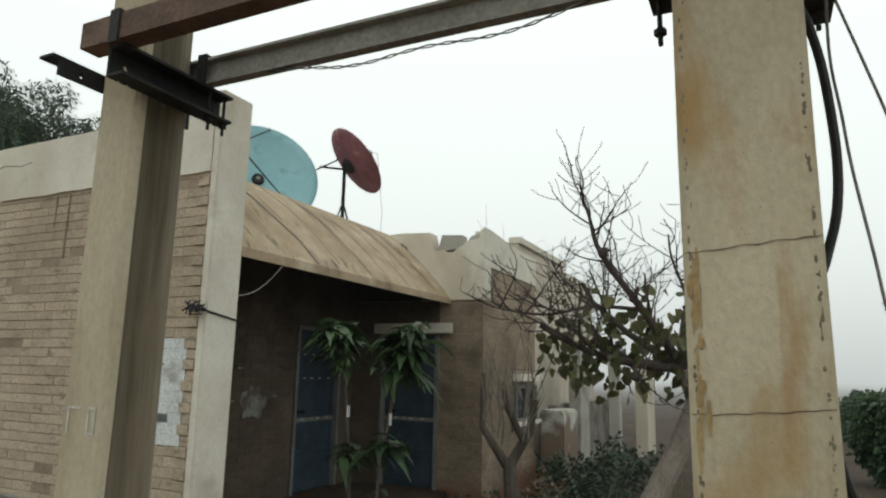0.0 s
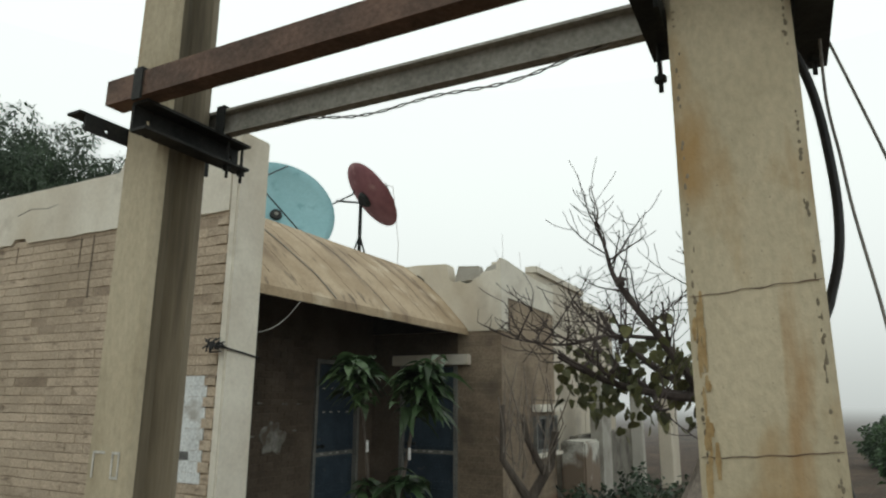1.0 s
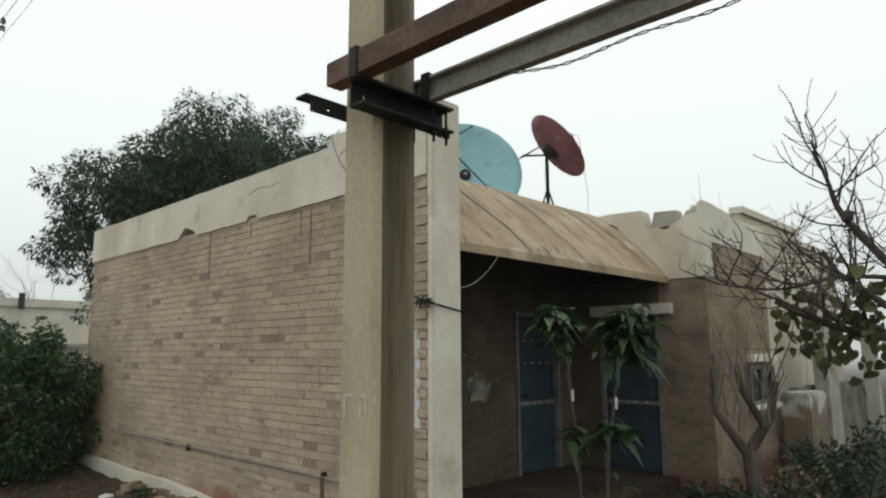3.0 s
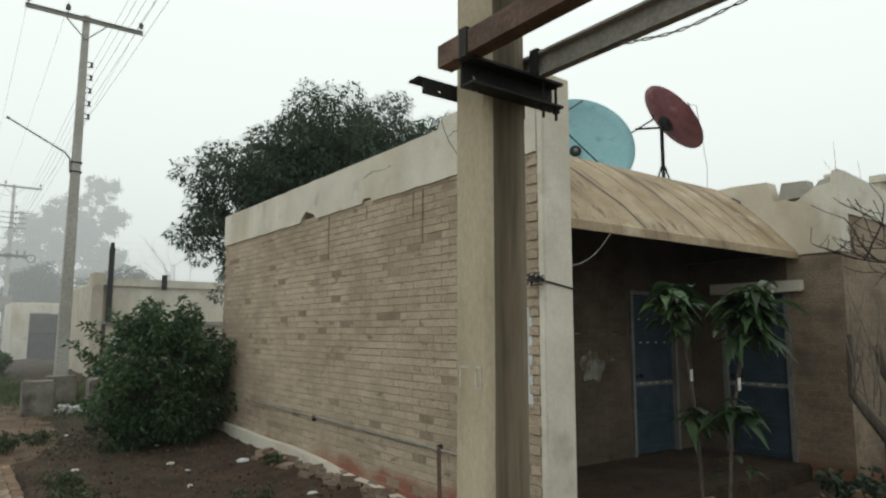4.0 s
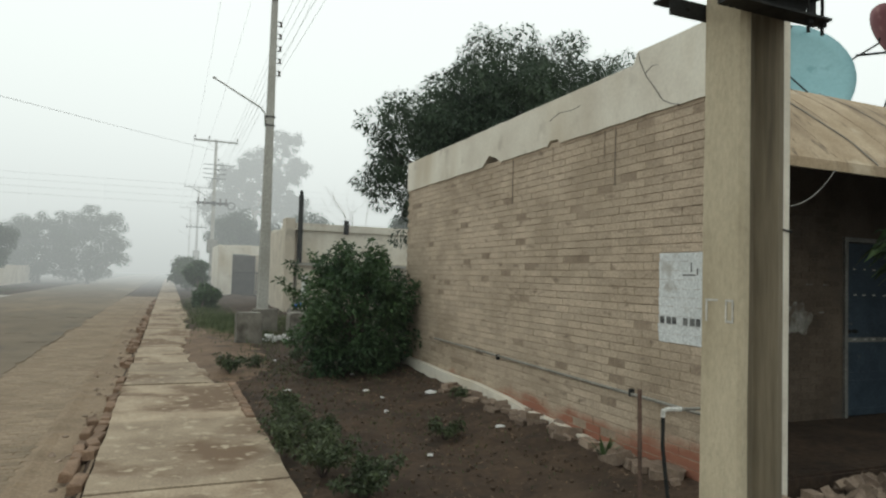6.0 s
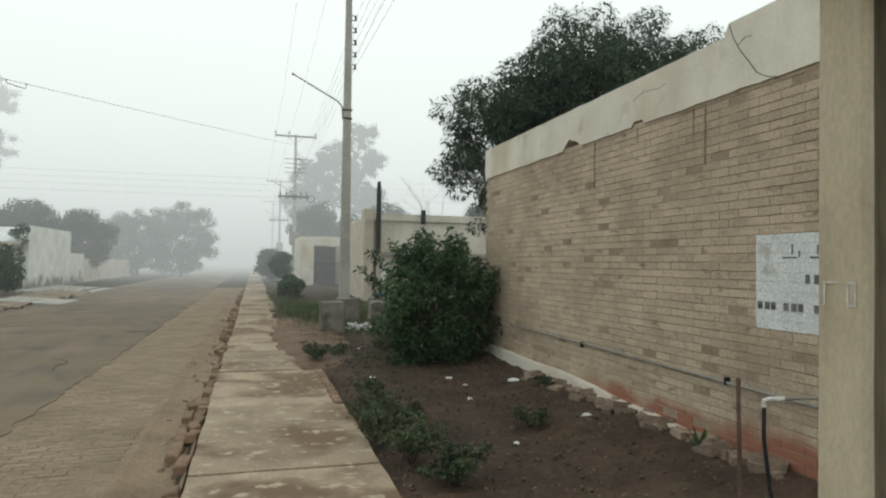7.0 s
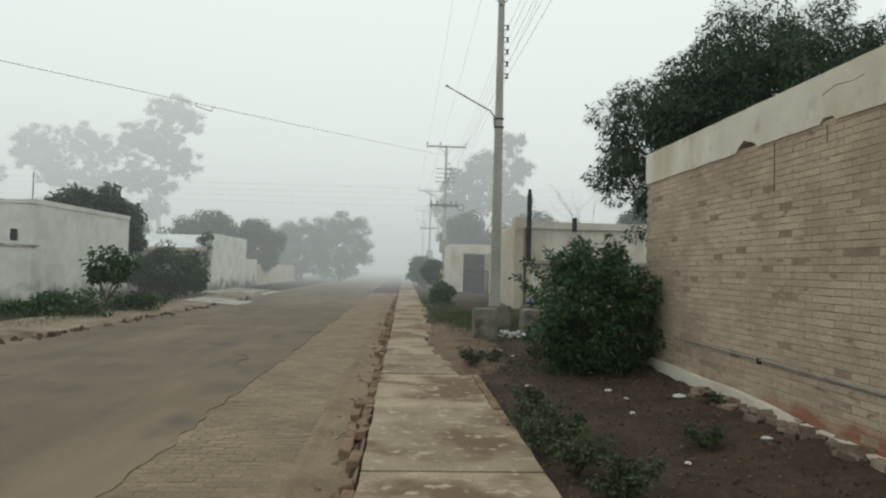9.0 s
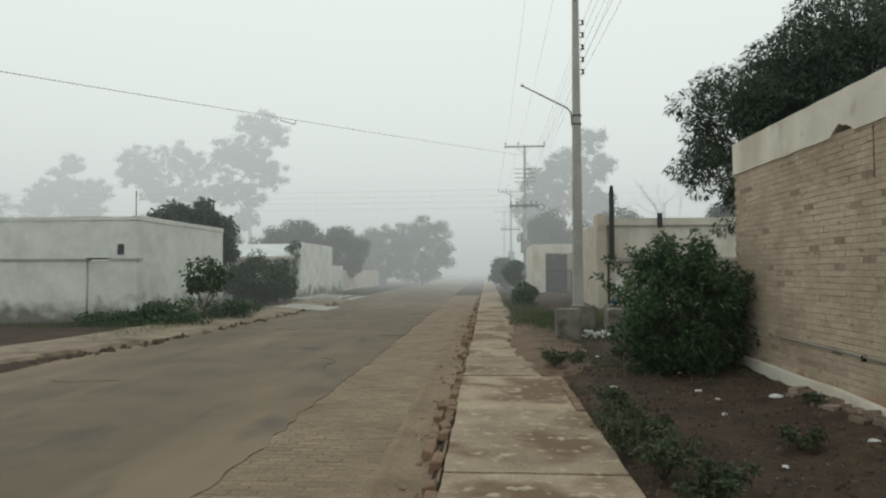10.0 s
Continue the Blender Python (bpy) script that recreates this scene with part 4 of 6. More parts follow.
for y0, y1, z0, z1 in ((5.01, 5.06, 1.285, 1.345), (4.93, 4.985, 1.285, 1.345), (4.87, 4.92, 1.285, 1.345), (4.74, 4.79, 1.285, 1.345), (4.66, 4.715, 1.285, 1.345), (4.60, 4.65, 1.285, 1.345), (4.66, 4.80, 1.690, 1.703), (4.63, 4.645, 1.70, 1.75), (4.70, 4.712, 1.72, 1.80), (4.54, 4.58, 1.50, 1.57), (4.44, 4.50, 1.50, 1.57), (4.42, 4.54, 1.690, 1.703), (4.46, 4.474, 1.72, 1.79), (4.34, 4.50, 1.285, 1.345)):
    part("lettering", boxed(WX - 0.0090, WX - 0.0068, y0, y1, z0, z1), PAINTBLACK, sign)


# ---- street furniture ----
def street_pole(name, at, top, lamp=True, transformer=False, label="tall concrete power pole with steel crossarm and lamp arm"):
    x, y, z = at
    p = thing(name, label, "utility pole", "street power poles", at=at)

    def pp(nm, bm, m_, lb="", par=None):
        o = part(nm, bm, m_, p if par is None else par, lb)
        return o
    n = 10
    bm = bmesh.new()
    rings = []
    for i in range(n + 1):
        k = i / n
        a, b = 0.185 - 0.085 * k, 0.15 - 0.07 * k
        c = 0.02
        rings.append([bm.verts.new((px, py, top * k)) for px, py in ((-a, -b + c), (-a + c, -b), (a - c, -b), (a, -b + c), (a, b - c), (a - c, b), (-a + c, b), (-a, b - c))])
    for r0, r1 in zip(rings, rings[1:]):
        for k in range(8):
            bm.faces.new((r0[k], r0[(k + 1) % 8], r1[(k + 1) % 8], r1[k]))
    bm.faces.new(rings[-1])
    pp("shaft", bm, FARPOLE)
    pp("crossarm", channel(bmesh.new(), "x", -1.72, 1.72, -0.17, -0.10, top - 0.24, top - 0.09, -1), STEEL)
    for sx in (-0.6, 0.6):
        pp("brace", rod([(sx, -0.13, top - 0.24), (0, -0.12, top - 0.85)], 0.022, 6), STEEL)
    for ix in (-1.64, -0.55, 1.64):
        ib = bmesh.new()
        tube(ib, [(ix, -0.13, top - 0.09), (ix, -0.13, top + 0.02), (ix, -0.13, top + 0.03), (ix, -0.13, top + 0.10), (ix, -0.13, top + 0.11), (ix, -0.13, top + 0.18), (ix, -0.13, top + 0.22)], [0.02, 0.02, 0.085, 0.06, 0.085, 0.055, 0.03], 10)
        pp("insulator", ib, PORCELAIN)
    for i in range(5):
        zz = top - 1.62 - i * 0.44
        ib = bmesh.new()
        box(ib, 0.09, 0.30, -0.03, 0.03, zz - 0.09, zz - 0.075)
        box(ib, 0.09, 0.30, -0.03, 0.03, zz + 0.075, zz + 0.09)
        tube(ib, [(0.25, 0, zz - 0.075), (0.25, 0, zz - 0.02), (0.25, 0, zz + 0.02), (0.25, 0, zz + 0.075)], [0.055, 0.04, 0.04, 0.055], 8)
        pp("shackle", ib, PORCELAIN)
    if lamp:
        arm = pp("lamp_arm", rod([(-0.17, -0.1, top * 0.565), (-0.20, -0.12, top * 0.598), (-0.34, -0.12, top * 0.612), (-1.9, -0.12, top * 0.68)], [0.03, 0.03, 0.03, 0.024], 8), STEEL)
        pp("lamp_head", rod([(-1.85, -0.12, top * 0.678), (-1.95, -0.12, top * 0.682)], [0.035, 0.045], 8), STEEL, "", arm)
        for zz in (top * 0.565, top * 0.59):
            pp("clamp", boxed(-0.165, 0.165, -0.14, 0.14, zz - 0.02, zz + 0.02), IRON)
    if transformer:
        tb = channel(bmesh.new(), "x", -1.35, 1.1, -0.22, -0.14, top * 0.57, top * 0.585, -1)
        pp("crossarm", tb, IRON)
        for ix in (-1.2, -0.7, 0.5, 0.95):
            pp("cutout", rod([(ix, -0.2, top * 0.56), (ix, -0.2, top * 0.61)], 0.06, 8), PORCELAIN)
        rg = bmesh.new()
        tube(rg, [(1.35 + 0.28 * math.cos(a), -0.25, top * 0.565 + 0.28 * math.sin(a)) for a in (2 * math.pi * k / 16 for k in range(17))], 0.04, 6)
        pp("cable_coil", rg, WIRE)
        can = boxed(-0.42, 0.42, -0.75, -0.2, top * 0.25, top * 0.34, bevel=0.05)
        pp("transformer", can, STEEL)
        for zz in (0.74, 0.77, 0.80, 0.83):
            pp("spacer", boxed(-0.9, 0.9, -0.14, -0.08, top * zz, top * zz + 0.05), IRON)
    return p


NEARP = (2.68, 24.0, -0.1)
street_pole("power_pole", NEARP, 12.1)
street_pole("power_pole", (2.78, 57.0, -0.1), 12.4, True, True, "tall concrete power pole carrying a transformer and crossarms")
street_pole("power_pole", (2.7, 88.0, -0.1), 12.2, True, True, "tall concrete power pole carrying a transformer and crossarms")
street_pole("power_pole", (2.6, 118.0, -0.1), 12.2)
street_pole("power_pole", (2.55, -12.0, -0.1), 12.1)
LINES = [(-1.64, 12.25), (-0.55, 12.25), (1.64, 12.25), (0.25, 10.4), (0.25, 9.95), (0.25, 9.5), (0.25, 9.05), (0.25, 8.6)]
for dx, z in LINES:
    for (xa, ya), (xb, yb) in (((2.55, -12), (2.68, 24)), ((2.68, 24), (2.78, 57)), ((2.78, 57), (2.7, 88)), ((2.7, 88), (2.6, 118))):
        tagged(link("overhead_line", rod(sag((xa + dx, ya, z), (xb + dx, yb, z), 0.35, 14), 0.005 if ya < 30 else 0.011, 4), WIREGREY), "thin overhead power line between the street poles", "power line", "overhead lines")
cross_a, cross_b = (-30.0, -4.0, 6.4), (2.75, 57, 11.4)
tagged(link("service_line", rod(sag(cross_a, cross_b, 0.25, 24), 0.012, 5), WIREGREY), "service cable crossing over the road", "cable")
clp = bmesh.new()
ca = Vector(cross_a).lerp(Vector(cross_b), 0.60)
tube(clp, [ca + Vector((-0.28, -0.3, -0.22)), ca + Vector((-0.3, -0.3, -0.38)), ca + Vector((0.25, 0.3, -0.45)), ca + Vector((0.3, 0.3, -0.20))], 0.022, 5)
tagged(link("cable_clamp", clp, WIREGREY), "loop of spare cable hanging from the service line", "cable")
for i, z in enumerate((7.9, 8.6, 9.3, 10.0)):
    tagged(link("far_line", rod(sag((-60, 66 + i, z), (60, 62 + i, z + 0.4), 0.5, 16), 0.012, 4), WIREGREY), "distant overhead line crossing the street", "power line", "far lines")

# concrete blocks round the pole foot, with rubbish
for a in ((1.07, 1.62, 15.7, 16.2, -0.15, 0.70), (2.26, 2.66, 15.9, 16.5, -0.15, 0.68), (1.75, 2.40, 18.6, 19.1, -0.15, 0.62), (2.62, 3.1, 18.0, 18.6, -0.15, 0.66)):
    bm = boxed(*a, bevel=0.03)
    bmesh.ops.subdivide_edges(bm, edges=bm.edges, cuts=2, use_grid_fill=True)
    for v in bm.verts:
        v.co += Vector((rng.uniform(-1, 1), rng.uniform(-1, 1), rng.uniform(-1, 1))) * 0.012
    tagged(link("concrete_block", bm, BLOCK), "weathered grey concrete block on bare soil", "block", "concrete blocks")


def crumple(size, seed, flat=0.5):
    r = random.Random(seed)
    bm = bmesh.new()
    bmesh.ops.create_icosphere(bm, subdivisions=2, radius=1)
    for v in bm.verts:
        k = 0.75 + 0.5 * r.random()
        v.co = Vector((v.co.x * size * k, v.co.y * size * k * 0.8, max(v.co.z, -0.5) * size * k * flat))
    return bm


def drop(name, size, x, y, m_, label, cat, group, seed, flat=0.5, up=0.0):
    o = link(name, crumple(size, seed, flat), m_)
    o.location = (x, y, ground_z(x, y) + size * flat * 0.35 + up)
    o.rotation_euler = (0, 0, seed * 1.3)
    return tagged(o, label, cat, group)


for i in range(46):
    drop("plastic_scrap", rng.uniform(0.025, 0.065), rng.uniform(1.72, 2.28), rng.uniform(15.8, 16.6), LITTER, "crumpled white plastic waste by the blocks", "litter", "waste heap", 40 + i, 0.7, rng.uniform(0, 0.05) if i % 3 else rng.uniform(0.05, 0.14))
drop("blue_bag", 0.15, 2.86, 18.3, BLUEBAG, "crumpled bright blue plastic bag on a block", "bag", "", 3, 0.5, 0.68)
for i, (x, y, s) in enumerate(((2.29, 9.62, 0.055), (2.36, 9.1, 0.035), (2.98, 8.9, 0.085), (2.18, 8.35, 0.05), (3.0, 6.9, 0.06), (2.7, 12.4, 0.10), (2.05, 12.0, 0.05), (2.5, 11.2, 0.04), (1.5, 12.9, 0.04), (1.25, 10.0, 0.05), (1.95, 6.3, 0.035))):
    drop("litter_scrap", s, x, y, LITTER, "scrap of pale plastic litter on the soil", "litter", "yard litter", 90 + i, 0.35)
for i, (x, y) in enumerate(((-1.2, 6.6), (-1.15, 5.5), (-1.25, 6.2), (-1.1, 9.0))):
    drop("litter_scrap", 0.03, x, y, LITTER, "scrap of pale plastic litter in the gutter", "litter", "gutter litter", 120 + i, 0.4)

# ---- neighbouring houses on the near side ----
nb = thing("neighbour_house", "cream plastered house with stepped walls behind a bush", "house", at=(6, 29, 0))
no = Matrix.Translation((-6, -29, 0))


def npart(nm, bm, m_, lb=""):
    o = part(nm, bm, m_, nb, lb)
    o.matrix_parent_inverse = no
    return o


npart("wall", boxed(3.98, 9.5, 26.6, 34.0, -0.2, 3.42), CREAM)
npart("corner_pier", boxed(3.70, 4.05, 26.0, 26.9, -0.2, 3.72, bevel=0.01), CREAM)
npart("parapet", boxed(4.05, 9.5, 26.35, 26.6, 3.30, 3.58), PLASTER)
npart("recess_wall", boxed(4.3, 9.3, 26.45, 26.6, 2.05, 3.30), PLASTER)
npart("hood", boxed(3.95, 9.3, 25.95, 26.6, 1.92, 2.02), CONCRETE)
npart("low_wall", boxed(4.2, 8.8, 26.1, 26.3, -0.2, 1.92), CREAM)
npart("niche", boxed(4.38, 4.62, 26.05, 26.11, 0.55, 1.55), WHITEWASH)
npart("broken_cap", extrude_profile([(27.2, 3.42), (33.5, 3.42), (33.5, 3.50), (31.0, 3.55), (29.5, 3.44), (28.2, 3.62), (27.6, 3.75), (27.2, 3.60)], "x", 3.98, 4.2), PLASTER)
pst = bmesh.new()
tube(pst, [(4.24, 25.97, 2.0), (4.24, 25.97, 4.6)], 0.095, 8)
tube(pst, [(4.24, 25.97, 4.55), (4.24, 25.97, 4.62), (4.24, 25.97, 4.80)], [0.05, 0.08, 0.06], 8)
npart("chimney_pipe", pst, IRON, "dark upright pipe")
npart("roof_post", rod([(6.1, 26.2, 3.2), (6.1, 26.2, 3.75)], 0.10, 8), IRON)
gh = thing("gate_house", "pale plastered gateway building with a dark metal gate", "house", at=(4, 46, 0))
go = Matrix.Translation((-4, -46, 0))
for nm, a, m_ in (("wall", (2.55, 3.42, 45.0, 52, -0.2, 3.3), PLASTER), ("lintel", (3.42, 6.2, 45.0, 45.4, 2.72, 3.32), PLASTER), ("wall", (5.2, 9, 45.1, 52, -0.2, 3.0), CREAM), ("gate_recess", (3.42, 5.2, 48.0, 48.2, -0.2, 2.72), SOFFIT)):
    o = part(nm, boxed(*a), m_, gh)
    o.matrix_parent_inverse = go
gt = thing("metal_gate", "dark grey-green metal gate, shut", "gate")
gbm = bmesh.new()
box(gbm, 3.45, 5.18, 45.25, 45.29, 0.0, 0.06)
box(gbm, 3.45, 5.18, 45.25, 45.29, 1.5, 1.56)
box(gbm, 3.45, 3.51, 45.25, 45.29, 0.06, 1.5)
box(gbm, 5.12, 5.18, 45.25, 45.29, 0.06, 1.5)
part("gate_frame", gbm, IRON, gt)
for i in range(11):
    part("bar", rod([(3.6 + i * 0.14, 45.27, 0.06), (3.6 + i * 0.14, 45.27, 1.5)], 0.014, 6), IRON, gt)

# ---- houses over the road ----
lh = thing("roadside_house", "whitewashed flat-roofed house with peeling damp walls", "house", at=(-15, 25, 0))
lo_ = Matrix.Translation((15, -25, 0))


def lpart(nm, bm, m_, lb=""):
    o = part(nm, bm, m_, lh, lb)
    o.matrix_parent_inverse = lo_
    return o


lpart("wall", boxed(-26, -12.1, 21.7, 28.8, -0.2, 3.30), WHITEWASH)
lpart("parapet", boxed(-26.03, -12.07, 21.67, 21.9, 3.30, 3.42), WHITEWASH)
lpart("parapet", boxed(-12.30, -12.07, 21.9, 28.83, 3.30, 3.46), WHITEWASH)
lpart("roof", boxed(-26, -12.3, 21.9, 28.8, 3.28, 3.34), CONCRETE)
lpart("mast", rod([(-12.2, 21.8, 3.4), (-12.2, 21.8, 4.3)], 0.02, 5), STEEL)
wvent = bmesh.new()
box(wvent, -12.75, -12.55, 21.66, 21.69, 2.15, 2.5)
lpart("vent", wvent, GLASS, "small dark vent opening")
lpart("roof_lump", boxed(-15.5, -13.8, 23, 25, 3.34, 3.55, bevel=0.05), CONCRETE)
bw = thing("boundary_wall", "whitewashed brick boundary wall, damp-stained at its foot", "wall", at=(-14, 21, 0))
bo = Matrix.Translation((14, -21, 0))
for nm, a, m_ in (("wall", (-26, -13.35, 20.9, 21.12, -0.2, 1.95), WHITEWASH), ("wall", (-12.58, -11.66, 20.9, 21.12, -0.2, 1.95), WHITEWASH), ("return_wall", (-11.86, -11.66, 21.12, 21.7, -0.2, 1.95), WHITEWASH),
                  ("coping", (-26, -13.32, 20.85, 21.17, 1.95, 2.01), CONCRETE), ("coping", (-12.6, -11.6, 20.85, 21.17, 1.95, 2.01), CONCRETE), ("coping", (-13.34, -12.58, 20.9, 21.1, 1.98, 2.03), IRON), ("door_panel", (-13.32, -12.6, 20.98, 21.03, -0.1, 1.9), WHITEWASH)):
    o = part(nm, boxed(*a), m_, bw)
    o.matrix_parent_inverse = bo
l2 = thing("roadside_house", "small white house with a pale sloping sheet roof", "house", at=(-13, 43, 0))
l2o = Matrix.Translation((13, -43, 0))


def l2part(nm, bm, m_, lb=""):
    o = part(nm, bm, m_, l2, lb)
    o.matrix_parent_inverse = l2o
    return o


l2part("wall", boxed(-17, -11.56, 38.4, 41.6, -0.2, 2.42), WHITEWASH)
l2part("wall", boxed(-17, -11.56, 41.6, 46.2, -0.2, 3.05), WHITEWASH)
l2part("front_panel", boxed(-11.55, -11.38, 38.3, 46.3, -0.2, 3.28), WHITEWASH)
l2part("roof", extrude_profile([(37.7, 2.36), (37.7, 2.42), (41.7, 3.30), (41.7, 3.24)], "x", -17.4, -11.56), TINPAINT, "pale ribbed sheet roof")
for i in range(15):
    l2part("roof_rib", rod([(-17.2 + i * 0.385, 37.7, 2.43), (-17.2 + i * 0.385, 41.7, 3.31)], 0.028, 5), TINPAINT)
l2part("gutter_board", boxed(-17.4, -11.56, 37.64, 37.69, 2.26, 2.42), CREAM)
l2part("low_wall", boxed(-11.75, -11.5, 46.3, 50.2, -0.2, 1.95), WHITEWASH)
l2part("far_wall", boxed(-12.6, -12.4, 50.2, 75, -0.2, 1.6), CREAM)

# kerb and paving over the road
n = 150
pv, pf = [], []
for i in range(n + 1):
    y = 4 + 34 * i / n
    wob = 0.18 * noise.noise(Vector((1, y * 0.5, 9))) + 0.10 * noise.noise(Vector((1, y * 1.9, 9))) + 0.05 * noise.noise(Vector((1, y * 6.0, 4)))
    x0 = -9.45 + 0.75 * max(0, min((y - 11.5) / 4, 1)) + 0.25 * max(0, min((y - 16) / 8, 1)) + wob
    worn = max(0.0, noise.noise(Vector((7, y * 0.33, 2)))) * 0.12 + 0.09 * max(0.0, 1 - abs(y - 17.0) / 1.3)
    z0 = -0.015 - worn + 0.018 * noise.noise(Vector((5, y * 2.3, 0)))
    pv += [(x0 + 0.32, y, -0.22), (x0 + 0.10, y, -0.13 + 0.02 * noise.noise(Vector((9, y * 4, 1)))), (x0, y, z0 - 0.035), (x0 - 0.03, y, z0), (x0 - 0.9, y, 0.012 - worn * 0.4), (x0 - 1.9, y, 0.01), (x0 - 1.95, y, -0.2)]
for i in range(n):
    for k in range(6):
        a = i * 7 + k
        pf.append((a, a + 7, a + 8, a + 1))
tagged(raw("pavement", pv, pf, PAVE), "broken dusty concrete pavement with an eroded kerb edge", "pavement", kind="structure")
kr = bmesh.new()
kq = random.Random(19)
for k in range(150):
    y = kq.uniform(9, 34)
    x = -9.15 + 0.75 * max(0, min((y - 11.5) / 4, 1)) + 0.25 * max(0, min((y - 16) / 8, 1)) + kq.gauss(0, 0.13)
    q = kq.uniform(0.03, 0.11)
    bmesh.ops.create_icosphere(kr, subdivisions=1, radius=q, matrix=Matrix.Translation((x, y, -0.13)) @ Euler((kq.random() * 3, kq.random() * 3, kq.random() * 3)).to_matrix().to_4x4() @ Matrix.Diagonal((1.4, 1.0, 0.6, 1)))
tagged(link("kerb_rubble", kr, CLOD), "crumbled kerb pieces and soil along the road edge", "rubble", kind="stuff")
ramp = bmesh.new()
for a in ((-9.6, -7.1, 28.2, 31.0), (-11.4, -8.4, 36.5, 44.0)):
    vs = [ramp.verts.new(p) for p in ((a[0], a[2], 0.06), (a[1], a[2], -0.12), (a[1], a[3], -0.12), (a[0], a[3], 0.06), (a[0], a[2], -0.2), (a[1], a[2], -0.2), (a[1], a[3], -0.2), (a[0], a[3], -0.2))]
    for f in ((0, 1, 2, 3), (4, 5, 1, 0), (5, 6, 2, 1), (6, 7, 3, 2), (7, 4, 0, 3)):
        ramp.faces.new([vs[k] for k in f])
tagged(link("driveway", ramp, CONCRETE), "pale concrete driveway ramps down to the road", "driveway", kind="structure")

# ---- trees and plants ----
def branch(bm, p, d, length, radius, depth, r, tips, wig=0.35, up=0.15, split=(2, 3), shrink=0.72, seg=6):
    """A wandering limb that forks."""
    pts, rad = [Vector(p)], [radius]
    n = 5
    d = Vector(d).normalized()
    for i in range(n):
        d = (d + Vector((r.gauss(0, wig), r.gauss(0, wig), r.gauss(0, wig) + up)) * 0.35).normalized()
        pts.append(pts[-1] + d * length / n)
        rad.append(radius * (1 - 0.45 * (i + 1) / n))
    tube(bm, pts, rad, max(4, seg), caps=True)
    if depth == 0:
        tips.append((pts[-1], d))
        return
    for k in range(r.randint(*split)):
        q = (d + Vector((r.gauss(0, 0.55), r.gauss(0, 0.55), r.gauss(0.1, 0.45)))).normalized()
        at = pts[r.choice((3, 4, 5))] if k else pts[-1]
        branch(bm, at, q, length * shrink * r.uniform(0.75, 1.15), rad[-1] * 0.85, depth - 1, r, tips, wig, up, split, shrink, seg - 1)


def lobed_centers(middle, radii, count, clump, seed, bottom, lobes):
    """Clumps in several uneven lobes, so that the crown has gaps and a broken outline."""
    r = random.Random(seed * 3 + 1)
    out = []
    for k in range(lobes):
        f = k / max(1, lobes - 1)
        a = r.random() * 6.28
        off = r.uniform(0.25, 0.75)
        at = (middle[0] + math.cos(a) * radii[0] * off, middle[1] + math.sin(a) * radii[1] * off, middle[2] + radii[2] * (-0.75 + 1.6 * f))
        s = r.uniform(0.34, 0.52)
        out += clump_centers(at, (radii[0] * s * 1.1, radii[1] * s * 1.1, radii[2] * s * 0.62), max(3, count // lobes), clump * r.uniform(0.7, 1.0), seed + k, bottom)
    return out


def crown_tree(name, label, foot, trunk_h, trunk_r, crown_at, radii, clumps, clump_r, leaves, leaf, ratio, leaf_m, bark, seed, droop=0.4, limbs=6, bottom=-0.6, cat="tree", group="", shell=0.5, lobes=0):
    t = thing(name, label, cat, group, at=foot)
    r = random.Random(seed)
    bm = bmesh.new()
    f = Vector((0, 0, -0.2))
    c = Vector(crown_at) - Vector(foot)
    fork = Vector((c.x * 0.3, c.y * 0.3, trunk_h))
    tube(bm, [f, f.lerp(fork, 0.5) + Vector((r.uniform(-1, 1), r.uniform(-1, 1), 0)) * trunk_r, fork], [trunk_r * 1.25, trunk_r, trunk_r * 0.8], 10)
    centers = lobed_centers(c, radii, clumps, clump_r, seed, bottom, lobes) if lobes else clump_centers(c, radii, clumps, clump_r, seed, bottom)
    for k in range(limbs):
        e = centers[k * len(centers) // limbs][0]
        m_ = fork.lerp(e, 0.5) + Vector((r.gauss(0, 0.3), r.gauss(0, 0.3), 0.25)) * trunk_r * 2
        tube(bm, [fork, m_, e], [trunk_r * 0.6, trunk_r * 0.35, trunk_r * 0.1], 6)
    part("trunk", bm, bark, t)
    leaf_cloud("crown", blob_places(centers, leaves, seed + 1, shell, soft=bool(lobes)), leaf, ratio, leaf_m, t, seed + 2, droop)
    return t


crown_tree("mango_tree", "large dark green mango tree rising behind the brick wall", (7.4, 15.2, 0), 2.2, 0.24, (8.3, 15.4, 4.5), (5.02, 3.3, 3.92), 1100, 0.33, 200000, 0.105, 0.34, MANGO, BARK, 11, 0.35, 8, -0.75)
crown_tree("mango_tree", "dark green tree crown over the far end of the wall", (13.5, 15.5, 0), 2.2, 0.22, (13.3, 15.0, 4.6), (3.2, 2.6, 3.0), 300, 0.36, 50000, 0.125, 0.28, MANGO, BARK, 13, 0.45, 6, -0.7)

